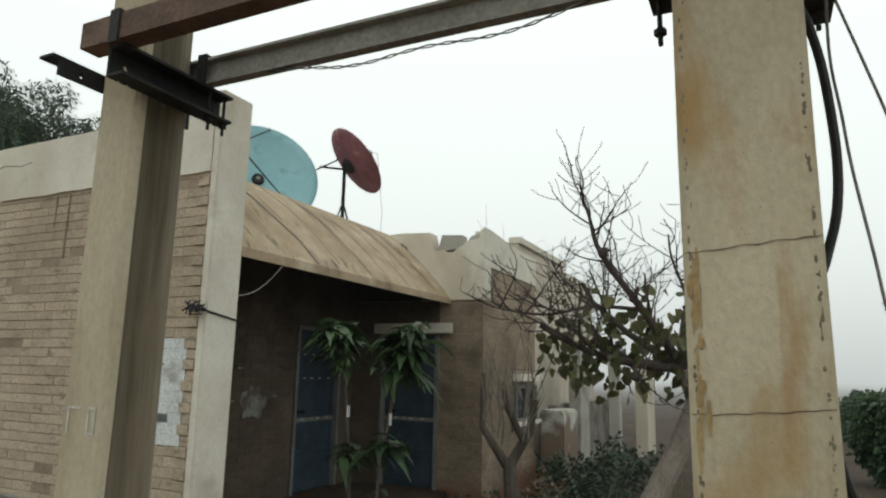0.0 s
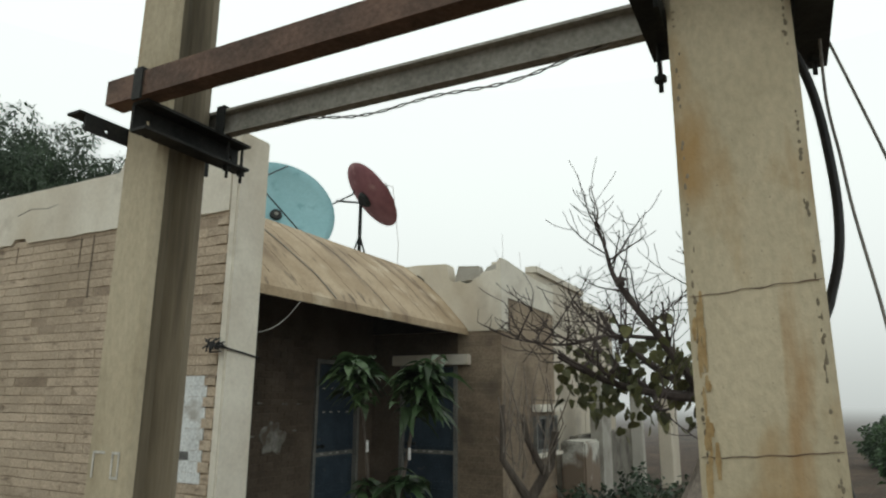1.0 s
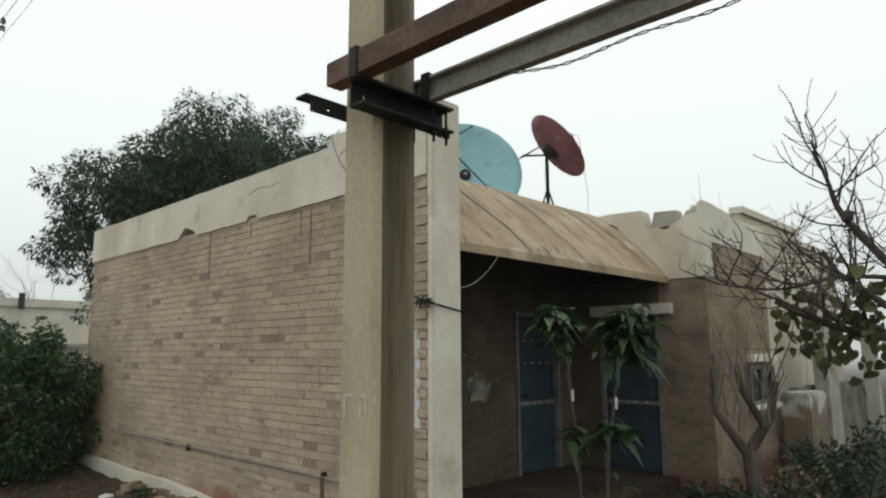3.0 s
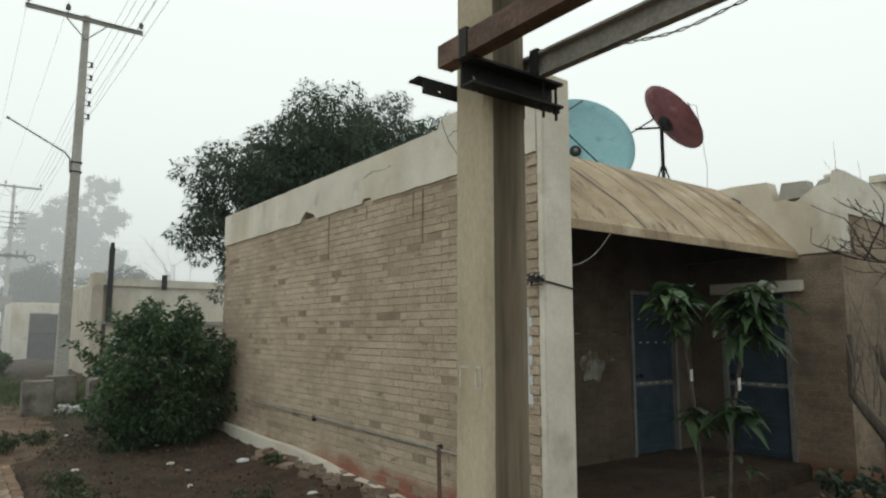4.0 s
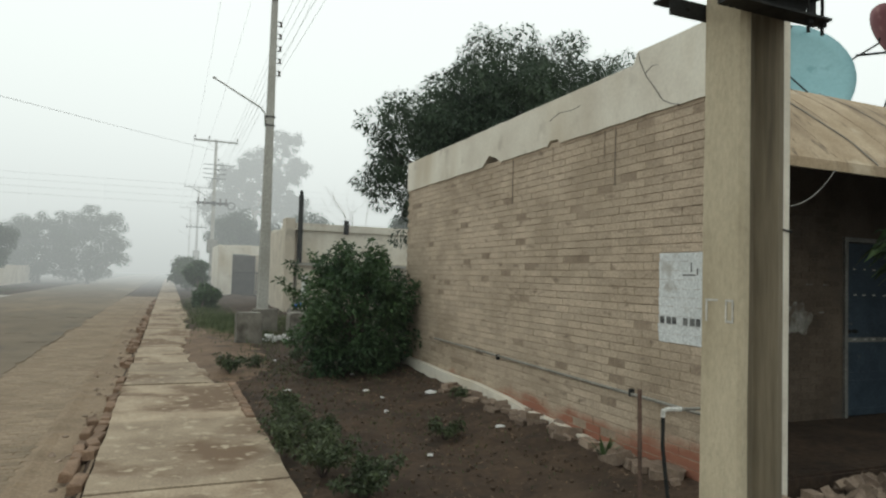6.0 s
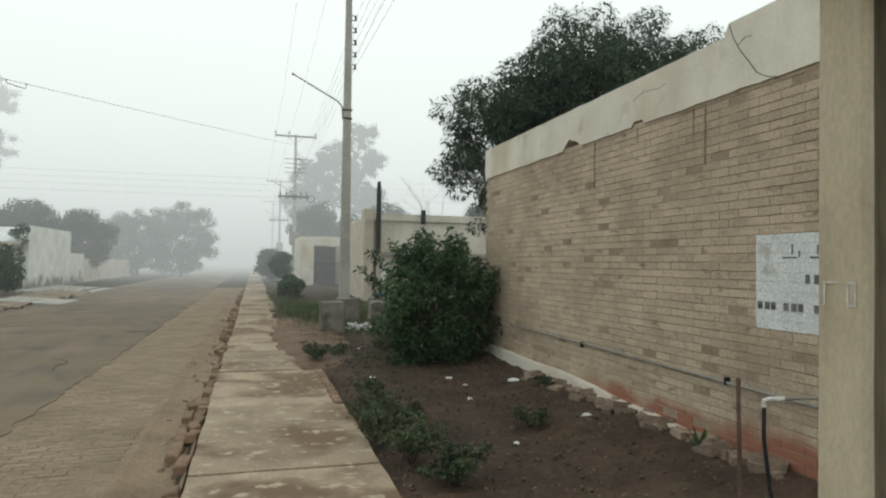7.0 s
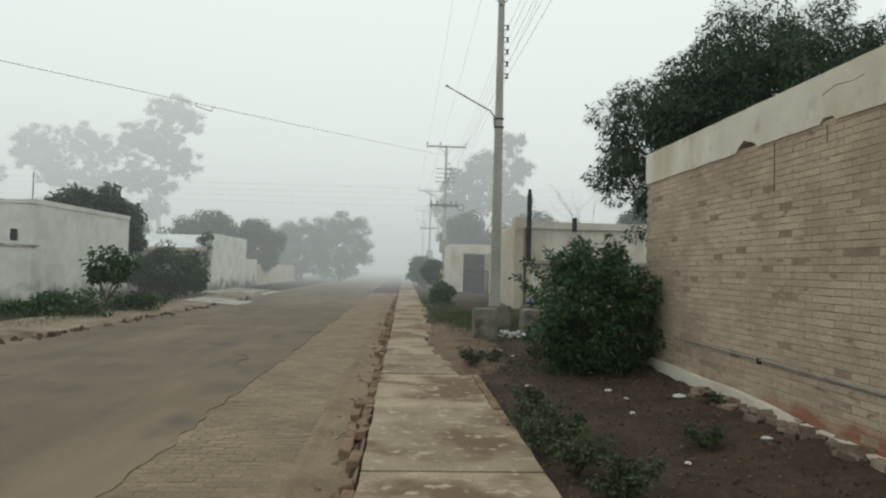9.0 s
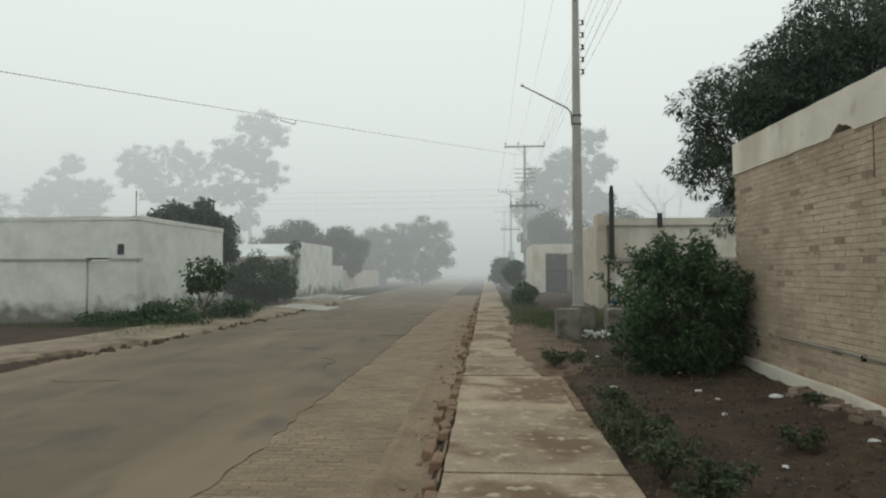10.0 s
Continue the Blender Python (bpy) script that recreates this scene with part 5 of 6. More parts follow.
# round bush at the wall's end
crown_tree("bush", "dense dark green bush against the brick wall", (2.58, 11.45, -0.05), 0.3, 0.05, (2.60, 11.40, 0.90), (1.2, 1.12, 1.32), 190, 0.19, 22000, 0.085, 0.40, BUSHLEAF, BARK, 21, 0.0, 16, -1.0, "bush")
shoots = thing("bush", "leggy green shoots rising from the dense bush", "bush", at=(2.58, 11.5, 0.4))
sh_r = random.Random(24)
sh_b, sh_t = bmesh.new(), []
for k in range(34):
    a, ph = sh_r.random() * 6.28, sh_r.uniform(0.1, 1.1)
    d = Vector((math.cos(a) * math.sin(ph) * 1.1, math.sin(a) * math.sin(ph), math.cos(ph) * 1.35))
    e = d * sh_r.uniform(1.12, 1.42)
    tube(sh_b, [(0, 0, 0), e * 0.6, e], [0.012, 0.008, 0.003], 4)
    sh_t += [(e * f, 0.085) for f in (0.72, 0.82, 0.91, 1.0)]
part("stem", sh_b, BARK, shoots)
leaf_cloud("leaves", blob_places(sh_t, 3600, 25, 0.1), 0.095, 0.36, BUSHLEAF, shoots, 26, -0.25)


def weed(name, x, y, w, h, n, leaf, seed, label, m_=WEEDLEAF):
    t = thing(name, label, "weed", "yard weeds", at=(x, y, ground_z(x, y)))
    r = random.Random(seed)
    tips = []
    for k in range(12):
        a = r.random() * 6.28
        e = Vector((math.cos(a) * w * r.uniform(0.3, 1), math.sin(a) * w * r.uniform(0.3, 1), h * r.uniform(0.45, 1.0)))
        mid = e * 0.5 + Vector((0, 0, h * 0.15))
        part("stem", rod([(0, 0, -0.03), mid, e], [0.006, 0.005, 0.003], 4), TWIG, t)
        tips += [(mid, 0.10 * h / 0.5), (e, 0.13 * h / 0.5), (e.lerp(mid, 0.5), 0.12 * h / 0.5)]
    leaf_cloud("leaves", blob_places(tips, n, seed + 1, 0.15), leaf, 0.5, m_, t, seed + 2, 0.0)
    return t


for x, y, w, h, sd in ((0.86, 8.1, 0.22, 0.30, 31), (0.80, 7.3, 0.26, 0.34, 32), (0.76, 6.6, 0.26, 0.34, 33), (0.86, 5.95, 0.28, 0.34, 39), (1.05, 5.35, 0.26, 0.28, 46), (1.10, 7.0, 0.2, 0.26, 47)):
    weed("weed", x, y, w, h, 1500, 0.042, sd, "grey-green leafy weed growing beside the path")
weed("weed", 0.60, 11.6, 0.26, 0.30, 700, 0.05, 34, "low leafy weed at the edge of the path")
weed("weed", 2.35, 6.9, 0.22, 0.20, 500, 0.045, 35, "low green weed on bare soil")
weed("weed", 1.0, 12.1, 0.3, 0.18, 500, 0.045, 36, "low green weed on bare soil")
weed("weed", 1.9, 12.6, 0.5, 0.25, 900, 0.05, 37, "low green weed on bare soil")
weed("weed", 3.2, 8.4, 0.13, 0.14, 220, 0.06, 38, "low green weed on bare soil")


def tuft(name, x, y, n, length, seed, label, m_, width=0.03, z=None):
    """Stiff blades from one root."""
    r = random.Random(seed)
    verts, faces = [], []
    for i in range(n):
        a = r.random() * 6.28
        lean = r.uniform(0.2, 0.9)
        L = length * r.uniform(0.6, 1.15)
        d = Vector((math.cos(a) * lean, math.sin(a) * lean, 1)).normalized()
        q = Vector((-math.sin(a), math.cos(a), 0)) * width * 0.5
        m1 = d * L * 0.5
        e = d * L - Vector((0, 0, L * 0.18 * lean))
        k = len(verts)
        verts += [(q * 0.7)[:], (-q * 0.7)[:], (m1 + q)[:], (m1 - q)[:], e[:]]
        faces += [(k, k + 1, k + 3, k + 2), (k + 2, k + 3, k + 4)]
    o = raw(name, verts, faces, m_)
    o.location = (x, y, ground_z(x, y) - 0.01 if z is None else z)
    return tagged(o, label, "plant", "spiky plants")


tuft("agave", 3.28, 5.45, 16, 0.26, 51, "small spiky agave plant at the foot of the wall", SAPLING, 0.035)
tuft("agave", 3.22, 8.35, 14, 0.18, 52, "small spiky agave plant at the foot of the wall", PALMLEAF, 0.03)


def sapling(x, y, h, lean, crowns, seed, z=0.12):
    t = thing("mango_sapling", "young mango sapling with drooping glossy leaves", "tree", "porch saplings", at=(x, y, z))
    r = random.Random(seed)
    part("stem", rod(flow([(0, 0, -0.3), (r.uniform(-0.02, 0.02), lean * 0.15, h * 0.35), (0.01, lean * 0.55, h * 0.7), (0, lean, h)], 5), 0.015, 7), BARK, t)
    for cz, n, L in crowns:
        cy = lean * (cz / h) ** 1.6
        verts, faces = [], []
        for i in range(n):
            a = r.random() * 6.28
            lift = r.uniform(-0.25, 0.9)
            s = L * r.uniform(0.7, 1.2)
            d = Vector((math.cos(a), math.sin(a), lift)).normalized()
            q = Vector((-math.sin(a), math.cos(a), r.uniform(-0.3, 0.3))).normalized()
            base = Vector((0, cy, cz)) + Vector((r.gauss(0, 0.065), r.gauss(0, 0.065), r.gauss(0, 0.045)))
            k = len(verts)
            for j in range(6):
                f = j / 5
                pt = base + d * s * f - Vector((0, 0, s * 0.62 * f * f))
                w = s * 0.16 * math.sin(min(f * 1.05 + 0.06, 1) * math.pi) + 0.002
                verts += [(pt + q * w + Vector((0, 0, w * 0.35)))[:], pt[:], (pt - q * w + Vector((0, 0, w * 0.35)))[:]]
            for j in range(5):
                b = k + j * 3
                faces += [(b, b + 1, b + 4, b + 3), (b + 1, b + 2, b + 5, b + 4)]
        raw("leaves", verts, faces, SAPLING, t, smooth=True)
    part("tag", boxed(-0.02, 0.02, lean * 0.45 - 0.03, lean * 0.45 - 0.022, h * 0.60, h * 0.60 + 0.10, bevel=0.003), LITTER, t, "white paper strip on the stem")
    return t


sapling(5.0, 3.70, 1.92, 0.20, ((1.90, 64, 0.25), (1.80, 50, 0.28), (1.64, 22, 0.22), (0.84, 28, 0.26)), 61)
sapling(5.0, 3.49, 1.84, -0.28, ((1.83, 68, 0.26), (1.72, 60, 0.30), (1.54, 28, 0.25), (0.92, 34, 0.27), (0.50, 8, 0.2)), 62)

# bare fig tree with the last leaves hanging low
fig = thing("fig_tree", "nearly bare fig tree with curving dark twigs and few leaves", "tree", at=(6.9, 1.22, -0.1))
fr_ = random.Random(71)
fb, ftips = bmesh.new(), []
tube(fb, [(-0.35, 0.55, -0.2), (-0.05, 0.30, 0.55), (0.10, 0.05, 1.05), (0.12, -0.15, 1.55), (0.05, -0.05, 1.85)], [0.15, 0.12, 0.11, 0.095, 0.085], 10)
part("trunk", fb, PALEBARK, fig, "pale leaning trunk")
def fig_limb(p, d, length, radius, depth):
    pts, rad = [Vector(p)], [radius]
    d = Vector(d).normalized()
    n = 6
    for i in range(n):
        d = (d + Vector((fr_.gauss(0, 0.15), fr_.gauss(0, 0.15), 0.05 + 0.11 * i / n))).normalized()
        pts.append(pts[-1] + d * length / n)
        rad.append(max(radius * (1 - 0.55 * (i + 1) / n), 0.0035))
    tube(limb, pts, rad, 7 if depth > 2 else 5)
    ftips.append((pts[-1], d))
    if depth == 0:
        return
    kids = 4 if depth > 1 else 5
    for k in range(kids):
        at = pts[2 + k % 5]
        side = Vector((fr_.gauss(0, 0.9), fr_.gauss(0, 0.9), fr_.gauss(0.05, 0.55)))
        fig_limb(at, d * 0.6 + side * 0.9, length * fr_.uniform(0.42, 0.66), max(rad[2 + k % 5] * 0.60, 0.0045), depth - 1)


fork_ = Vector((0.05, -0.05, 1.85))
for d, L in (((-0.15, 0.98, 0.12), 1.7), ((-0.4, 0.8, 0.0), 1.5), ((0.1, 0.05, 1.0), 1.3), ((0.0, -0.7, 0.6), 1.3), ((0.4, 0.9, 0.35), 1.5)):
    limb = bmesh.new()
    fig_limb(fork_, d, L, 0.050, 3)
    part("limb", limb, TWIG, fig, "dark bare twigs")
for run in (((0.0, 0.0, 1.95), (-0.25, 0.30, 2.45), (-0.30, 0.66, 3.0), (-0.30, 0.76, 3.35), (-0.30, 0.86, 3.72)), ((-0.2, 0.28, 2.42), (-0.3, 0.75, 2.45), (-0.3, 1.2, 2.38), (-0.35, 1.6, 2.42), (-0.35, 1.9, 2.50))):
    thick = 0.050 if run[-1][2] > 3 else 0.024
    main = rod(flow(run, 5), [thick * (1 - 0.85 * i / 20) for i in range(21)], 7)
    for k in range(3, 19):
        limb = bmesh.new()
        way = Vector((fr_.gauss(0, 0.5), fr_.gauss(0.2, 0.7), fr_.uniform(0.0, 0.9)))
        fig_limb(flow(run, 5)[k], way, fr_.uniform(0.35, 0.7), 0.011, 1)
        part("limb", limb, TWIG, fig, "dark bare twigs")
    part("limb", main, TWIG, fig, "dark bent main limb")
lp = []
for k in range(330):
    lp.append((Vector((fr_.uniform(-0.6, 0.6), fr_.uniform(-0.25, 1.25), 2.08 + fr_.gauss(0, 0.24))), Vector((0, 0, -1))))
fl_v, fl_f = [], []
heart = ((0.0, 0.06), (0.30, 0.0), (0.48, 0.22), (0.44, 0.50), (0.24, 0.78), (0.0, 1.0), (-0.24, 0.78), (-0.44, 0.50), (-0.48, 0.22), (-0.30, 0.0))
for p_, _ in lp:
    s_ = fr_.uniform(0.07, 0.145)
    d_ = Vector((fr_.gauss(0, 0.4), fr_.gauss(0, 0.4), -1)).normalized()
    q_ = d_.cross(Vector((fr_.gauss(0, 1), fr_.gauss(0, 1), 0.2))).normalized()
    n_ = d_.cross(q_)
    k = len(fl_v)
    fl_v += [(p_ + q_ * u * s_ + d_ * v * s_ + n_ * s_ * (0.35 * u * u - 0.25 * v * v))[:] for u, v in heart]
    fl_f.append(tuple(range(k, k + 10)))
raw("leaves", fl_v, fl_f, FIGLEAF, fig, "large yellowing leaves")
nest = crumple(0.07, 9, 1.0)
bmesh.ops.translate(nest, verts=nest.verts, vec=(-0.35, 0.62, 2.98))
part("dead_clump", nest, TWIG, fig)

# pruned tree, shrubs, palm in front of the room
pr = thing("pruned_tree", "pruned bare tree with stubby limbs and thin shoots", "tree", at=(7.0, 2.95, -0.05))
pb, pt_ = bmesh.new(), []
tube(pb, [(0, 0, -0.2), (0.0, 0.02, 0.4), (0.02, 0.05, 0.75)], [0.10, 0.08, 0.075], 9)
tube(pb, [(0.02, 0.05, 0.70), (-0.1, 0.22, 1.0), (-0.15, 0.30, 1.15), (-0.14, 0.30, 1.72)], [0.06, 0.045, 0.038, 0.03], 8)
tube(pb, [(0.02, 0.05, 0.75), (0.1, -0.15, 1.1), (0.08, -0.22, 1.45)], [0.06, 0.048, 0.04], 8)
tube(pb, [(0.06, -0.1, 1.0), (-0.05, 0.05, 1.35), (-0.05, 0.10, 1.62)], [0.045, 0.035, 0.03], 8)
part("trunk", pb, BARK, pr)
tb = bmesh.new()
rr_ = random.Random(77)
for k in range(40):
    p0 = Vector((rr_.uniform(-0.15, 0.12), rr_.uniform(-0.25, 0.32), rr_.uniform(0.9, 1.6)))
    p1 = p0 + Vector((rr_.gauss(0, 0.12), rr_.gauss(0, 0.14), rr_.uniform(0.25, 0.75)))
    tube(tb, [p0, p0.lerp(p1, 0.5) + Vector((rr_.gauss(0, 0.03), rr_.gauss(0, 0.03), 0)), p1], [0.009, 0.007, 0.004], 4)
part("twig_growth", tb, PALEBARK, pr, "thin brown shoots")["kind"] = "stuff"
tagged(link("washing_line", rod(sag((7.86, 4.40, 1.86), (9.9, 2.9, 1.72), 0.06), 0.005, 5), WIRE), "thin line strung from the door frame to a tree", "wire")
pm = thing("palm_shrub", "dark young palm with feathered fronds", "plant", at=(6.4, 1.95, -0.05))
pmr = random.Random(81)
pv_, pf_ = [], []
for k in range(13):
    a = pmr.random() * 6.28
    L = pmr.uniform(0.75, 1.15)
    lean = pmr.uniform(0.15, 0.75)
    for j in range(16):
        f = 0.15 + 0.85 * j / 15
        c = Vector((math.cos(a) * lean * L * f, math.sin(a) * lean * L * f, L * f * (1.25 - 0.35 * f)))
        for sd in (-1, 1):
            q = Vector((-math.sin(a) * sd, math.cos(a) * sd, 0.45)).normalized() + Vector((math.cos(a), math.sin(a), 0.3)) * 0.5
            e = c + q * 0.22 * (1 - 0.5 * f)
            w = Vector((math.cos(a), math.sin(a), 0.6)).normalized() * 0.013
            b = len(pv_)
            pv_ += [(c - w)[:], (c + w)[:], e[:]]
            pf_.append((b, b + 1, b + 2))
raw("fronds", pv_, pf_, PALMLEAF, pm)
part("stem", rod([(0, 0, -0.15), (0, 0, 0.35)], [0.09, 0.07], 8), BARK, pm)
for i, (x, y, w, h) in enumerate(((6.2, 2.5, 0.35, 0.45), (6.8, 2.1, 0.35, 0.4), (6.9, 3.3, 0.3, 0.35), (6.1, 3.0, 0.3, 0.3), (6.6, 2.75, 0.3, 0.42), (8.6, 2.6, 0.5, 0.6), (9.2, 2.2, 0.6, 0.7), (10.2, 2.4, 0.6, 0.7), (8.0, 2.9, 0.4, 0.5), (9.5, 3.0, 0.5, 0.5), (7.4, 2.3, 0.4, 0.55))):
    weed("shrub", x, y, w, h, 420, 0.10, 140 + i, "low shrub with dry brown and green leaves", DRY if i in (1, 3, 8) else PALMLEAF)

# rubble at the porch edge
rb = bmesh.new()
for k in range(70):
    x, y = rng.uniform(3.75, 5.6), 3.92 + rng.gauss(0, 0.10)
    s = rng.uniform(0.03, 0.09)
    m_ = Matrix.Translation((x, y, rng.uniform(-0.02, 0.14) + 0.02)) @ Euler((rng.random() * 3, rng.random() * 3, rng.random() * 3)).to_matrix().to_4x4() @ Matrix.Diagonal((s * 1.5, s, s * 0.8, 1))
    bmesh.ops.create_cube(rb, size=1.4, matrix=m_)
tagged(link("rubble", rb, RUBBLE), "broken bricks and rubble at the porch edge", "rubble", kind="stuff")
lit = bmesh.new()
for k in range(900):
    x, y = rng.uniform(0.7, 3.5), rng.uniform(4.5, 14)
    s = rng.uniform(0.006, 0.022)
    m_ = Matrix.Translation((x, y, ground_z(x, y) + s * 0.3)) @ Euler((rng.random() * 3, rng.random() * 3, rng.random() * 3)).to_matrix().to_4x4() @ Matrix.Diagonal((s * 1.4, s, s, 1))
    bmesh.ops.create_cube(lit, size=1.4, matrix=m_)
tagged(link("soil_clods", lit, CLOD), "scattered clods and brick chips on the soil", "clods", kind="stuff")
dl = random.Random(23)
leaf_cloud("fallen_leaves", [(Vector((x_, y_, ground_z(x_, y_) + 0.008)), Vector((dl.gauss(0, 1), dl.gauss(0, 1), 0.1))) for x_, y_ in ((dl.uniform(0.65, 3.4), dl.uniform(4.6, 14)) for _ in range(1500))], 0.035, 0.45, DRY, None, 24, 0.0, 0.05)
tagged(bpy.data.objects["fallen_leaves"], "scattered dry brown leaves on bare soil", "leaves", kind="stuff")
ft = bmesh.new()
for k in range(60):
    y = rng.uniform(4.6, 9.2)
    s = rng.uniform(0.05, 0.13)
    m_ = Matrix.Translation((3.50 - abs(rng.gauss(0, 0.12)), y, 0.06 + rng.uniform(-0.02, 0.04))) @ Euler((rng.gauss(0, 0.2), rng.gauss(0, 0.2), rng.random() * 3)).to_matrix().to_4x4() @ Matrix.Diagonal((s * 1.5, s, s * 0.55, 1))
    bmesh.ops.create_cube(ft, size=1.4, matrix=m_)
tagged(link("footing_stones", ft, RUBBLE), "loose stones and broken bricks along the wall foot", "stones", kind="stuff")
tagged(link("plinth", extrude_profile([(5.0, -0.2), (11.64, -0.2), (11.64, 0.24), (10.4, 0.23), (9.4, 0.21), (8.6, 0.22), (7.7, 0.18), (7.2, 0.13), (6.5, 0.12), (5.6, 0.06), (5.0, 0.0)], "x", 3.46, 3.548), PLASTER), "crumbling whitewashed plinth at the wall foot", "plinth", kind="structure")

drift = bmesh.new()
dg = [[drift.verts.new((0.62 + (u - 0.5) * 2.0, 15.5 + (v_ - 0.5) * 10.5, ground_z(0.62 + (u - 0.5) * 2.0, 15.5 + (v_ - 0.5) * 10.5) - 0.03 + 0.075 * max(0.0, 1 - (2 * u - 1) ** 2 - (2 * v_ - 1) ** 4) + 0.012 * noise.noise(Vector((u * 9, v_ * 26, 2))))) for u in [i / 24 for i in range(25)]] for v_ in [j / 70 for j in range(71)]]
for ra, rb2 in zip(dg, dg[1:]):
    for i in range(24):
        drift.faces.new((ra[i], ra[i + 1], rb2[i + 1], rb2[i]))
tagged(link("soil_drift", drift, TRODDEN, smooth=True), "pale trodden soil drifted over the path edge", "soil", kind="structure")


# grass
def grass(name, spots, n, h, seed, label, m_=GRASS):
    r = random.Random(seed)
    verts, faces = [], []
    for i in range(n):
        cx, cy, w, d = r.choice(spots)
        x, y = cx + r.gauss(0, w), cy + r.gauss(0, d)
        z = ground_z(x, y) - 0.01
        a = r.random() * 6.28
        hh = h * r.uniform(0.4, 1.3)
        k = len(verts)
        q = 0.008
        e = Vector((x + math.cos(a) * hh * 0.5, y + math.sin(a) * hh * 0.5, z + hh))
        verts += [(x - q, y, z), (x + q, y, z), e[:]]
        faces.append((k, k + 1, k + 2))
    return tagged(raw(name, verts, faces, m_), label, "grass", kind="stuff")


grass("grass", [(1.6, 20, 0.5, 2.5), (1.2, 23, 0.4, 2.0), (2.4, 21, 0.8, 2.0), (1.0, 30, 0.5, 5)], 9000, 0.16, 201, "dry greenish grass verge")
grass("grass", [(2.0, 8, 0.8, 2.4), (1.4, 12, 0.6, 0.8), (2.6, 11.5, 0.6, 0.6)], 2600, 0.045, 202, "sparse short grass on bare soil")
grass("grass", [(9, -0.5, 2.0, 1.5), (14, -1.0, 4.0, 2.0), (9.5, 1.2, 2.0, 0.8)], 16000, 0.09, 203, "short green lawn in front of the rooms")
grass("grass", [(-9.9, 20, 0.4, 2), (-13.0, 20.1, 1.6, 0.35), (-11.4, 20.1, 0.8, 0.3), (-10.2, 26, 0.4, 3), (-10.5, 45, 0.6, 6)], 7000, 0.18, 204, "dry greenish grass along the far pavement")

# over the road: shrubs, hedge
crown_tree("shrub", "leafy shrub in front of the boundary wall", (-9.75, 21.6, 0), 0.3, 0.04, (-9.75, 21.6, 1.40), (0.95, 0.7, 0.72), 24, 0.22, 1400, 0.16, 0.5, BUSHLEAF, BARK, 301, 0.1, 8, -0.8, "shrub", "roadside shrubs")
for i, (x, y, w, h) in enumerate(((-9.9, 20.3, 1.1, 0.55), (-10.6, 19.9, 0.7, 0.42), (-9.3, 22.8, 1.0, 0.45), (-12.6, 20.4, 0.9, 0.13), (-11.6, 20.5, 0.7, 0.16), (-9.6, 24.6, 0.8, 0.35))):
    crown_tree("shrub", "low tangled shrub at the foot of the wall", (x, y, -0.05), 0.1, 0.03, (x, y, h * 0.5), (w, 0.6, h), 26, 0.2, 1000, 0.13, 0.45, BUSHLEAF, BARK, 310 + i, 0.0, 6, -0.4, "shrub", "roadside shrubs")
crown_tree("hedge", "clipped dark green hedge beside the white house", (-11.6, 32.2, -0.05), 0.4, 0.06, (-11.6, 32.2, 1.1), (2.2, 1.4, 1.35), 160, 0.32, 16000, 0.13, 0.5, BUSHLEAF, BARK, 321, 0.0, 8, -1.0, "hedge")
crown_tree("shrub", "small round topiary shrub by the white house", (-11.6, 38.0, 0), 1.6, 0.04, (-11.6, 38.0, 2.9), (0.45, 0.45, 0.5), 14, 0.2, 700, 0.12, 0.5, BUSHLEAF, BARK, 331, 0.0, 6, -1.0, "shrub")

# distant trees
def lobe_tree(foot, lobes, seed, leaf=0.33, dense=380):
    """A tall tree whose crown is a stack of ragged leafy lobes (x, z, radius) round its limbs, at the foot's depth."""
    t = thing("eucalyptus_tree", "tall ragged eucalyptus fading into fog", "tree", "distant eucalyptus", at=foot)
    r = random.Random(seed)
    x0, y0, _ = foot
    top = max(z for _, z, _ in lobes)
    trunk = flow([(0, 0, -0.3), (0.3, 0.2, top * 0.25), (-0.2, 0.3, top * 0.5), (lobes[0][0] - x0, 0, top * 0.92)], 5)
    bm = rod(trunk, [0.5 - 0.42 * i / (len(trunk) - 1) for i in range(len(trunk))], 8)
    centers = []
    for lx, lz, lr in lobes:
        mid = Vector((lx - x0, r.uniform(-1.5, 1.5), lz))
        root = min(trunk, key=lambda p: (p - mid + Vector((0, 0, lr * 1.2))).length)
        tube(bm, [root, root.lerp(mid, 0.55) + Vector((0, 0, 0.4)), mid], [0.16, 0.11, 0.05], 6)
        for _ in range(max(8, int(lr * lr * 9))):
            d = Vector((r.gauss(0, 1), r.gauss(0, 1), r.gauss(0, 1))).normalized() * lr * r.random() ** 0.5
            centers.append((mid + Vector((d.x, d.y, d.z * 0.95)), r.uniform(0.35, 0.75)))
    part("trunk", bm, PALEBARK, t)
    leaf_cloud("crown", blob_places(centers, len(centers) * dense // 4, seed + 1, soft=True), leaf, 0.42, EUCLEAF, t, seed + 2, 0.6)
    return t


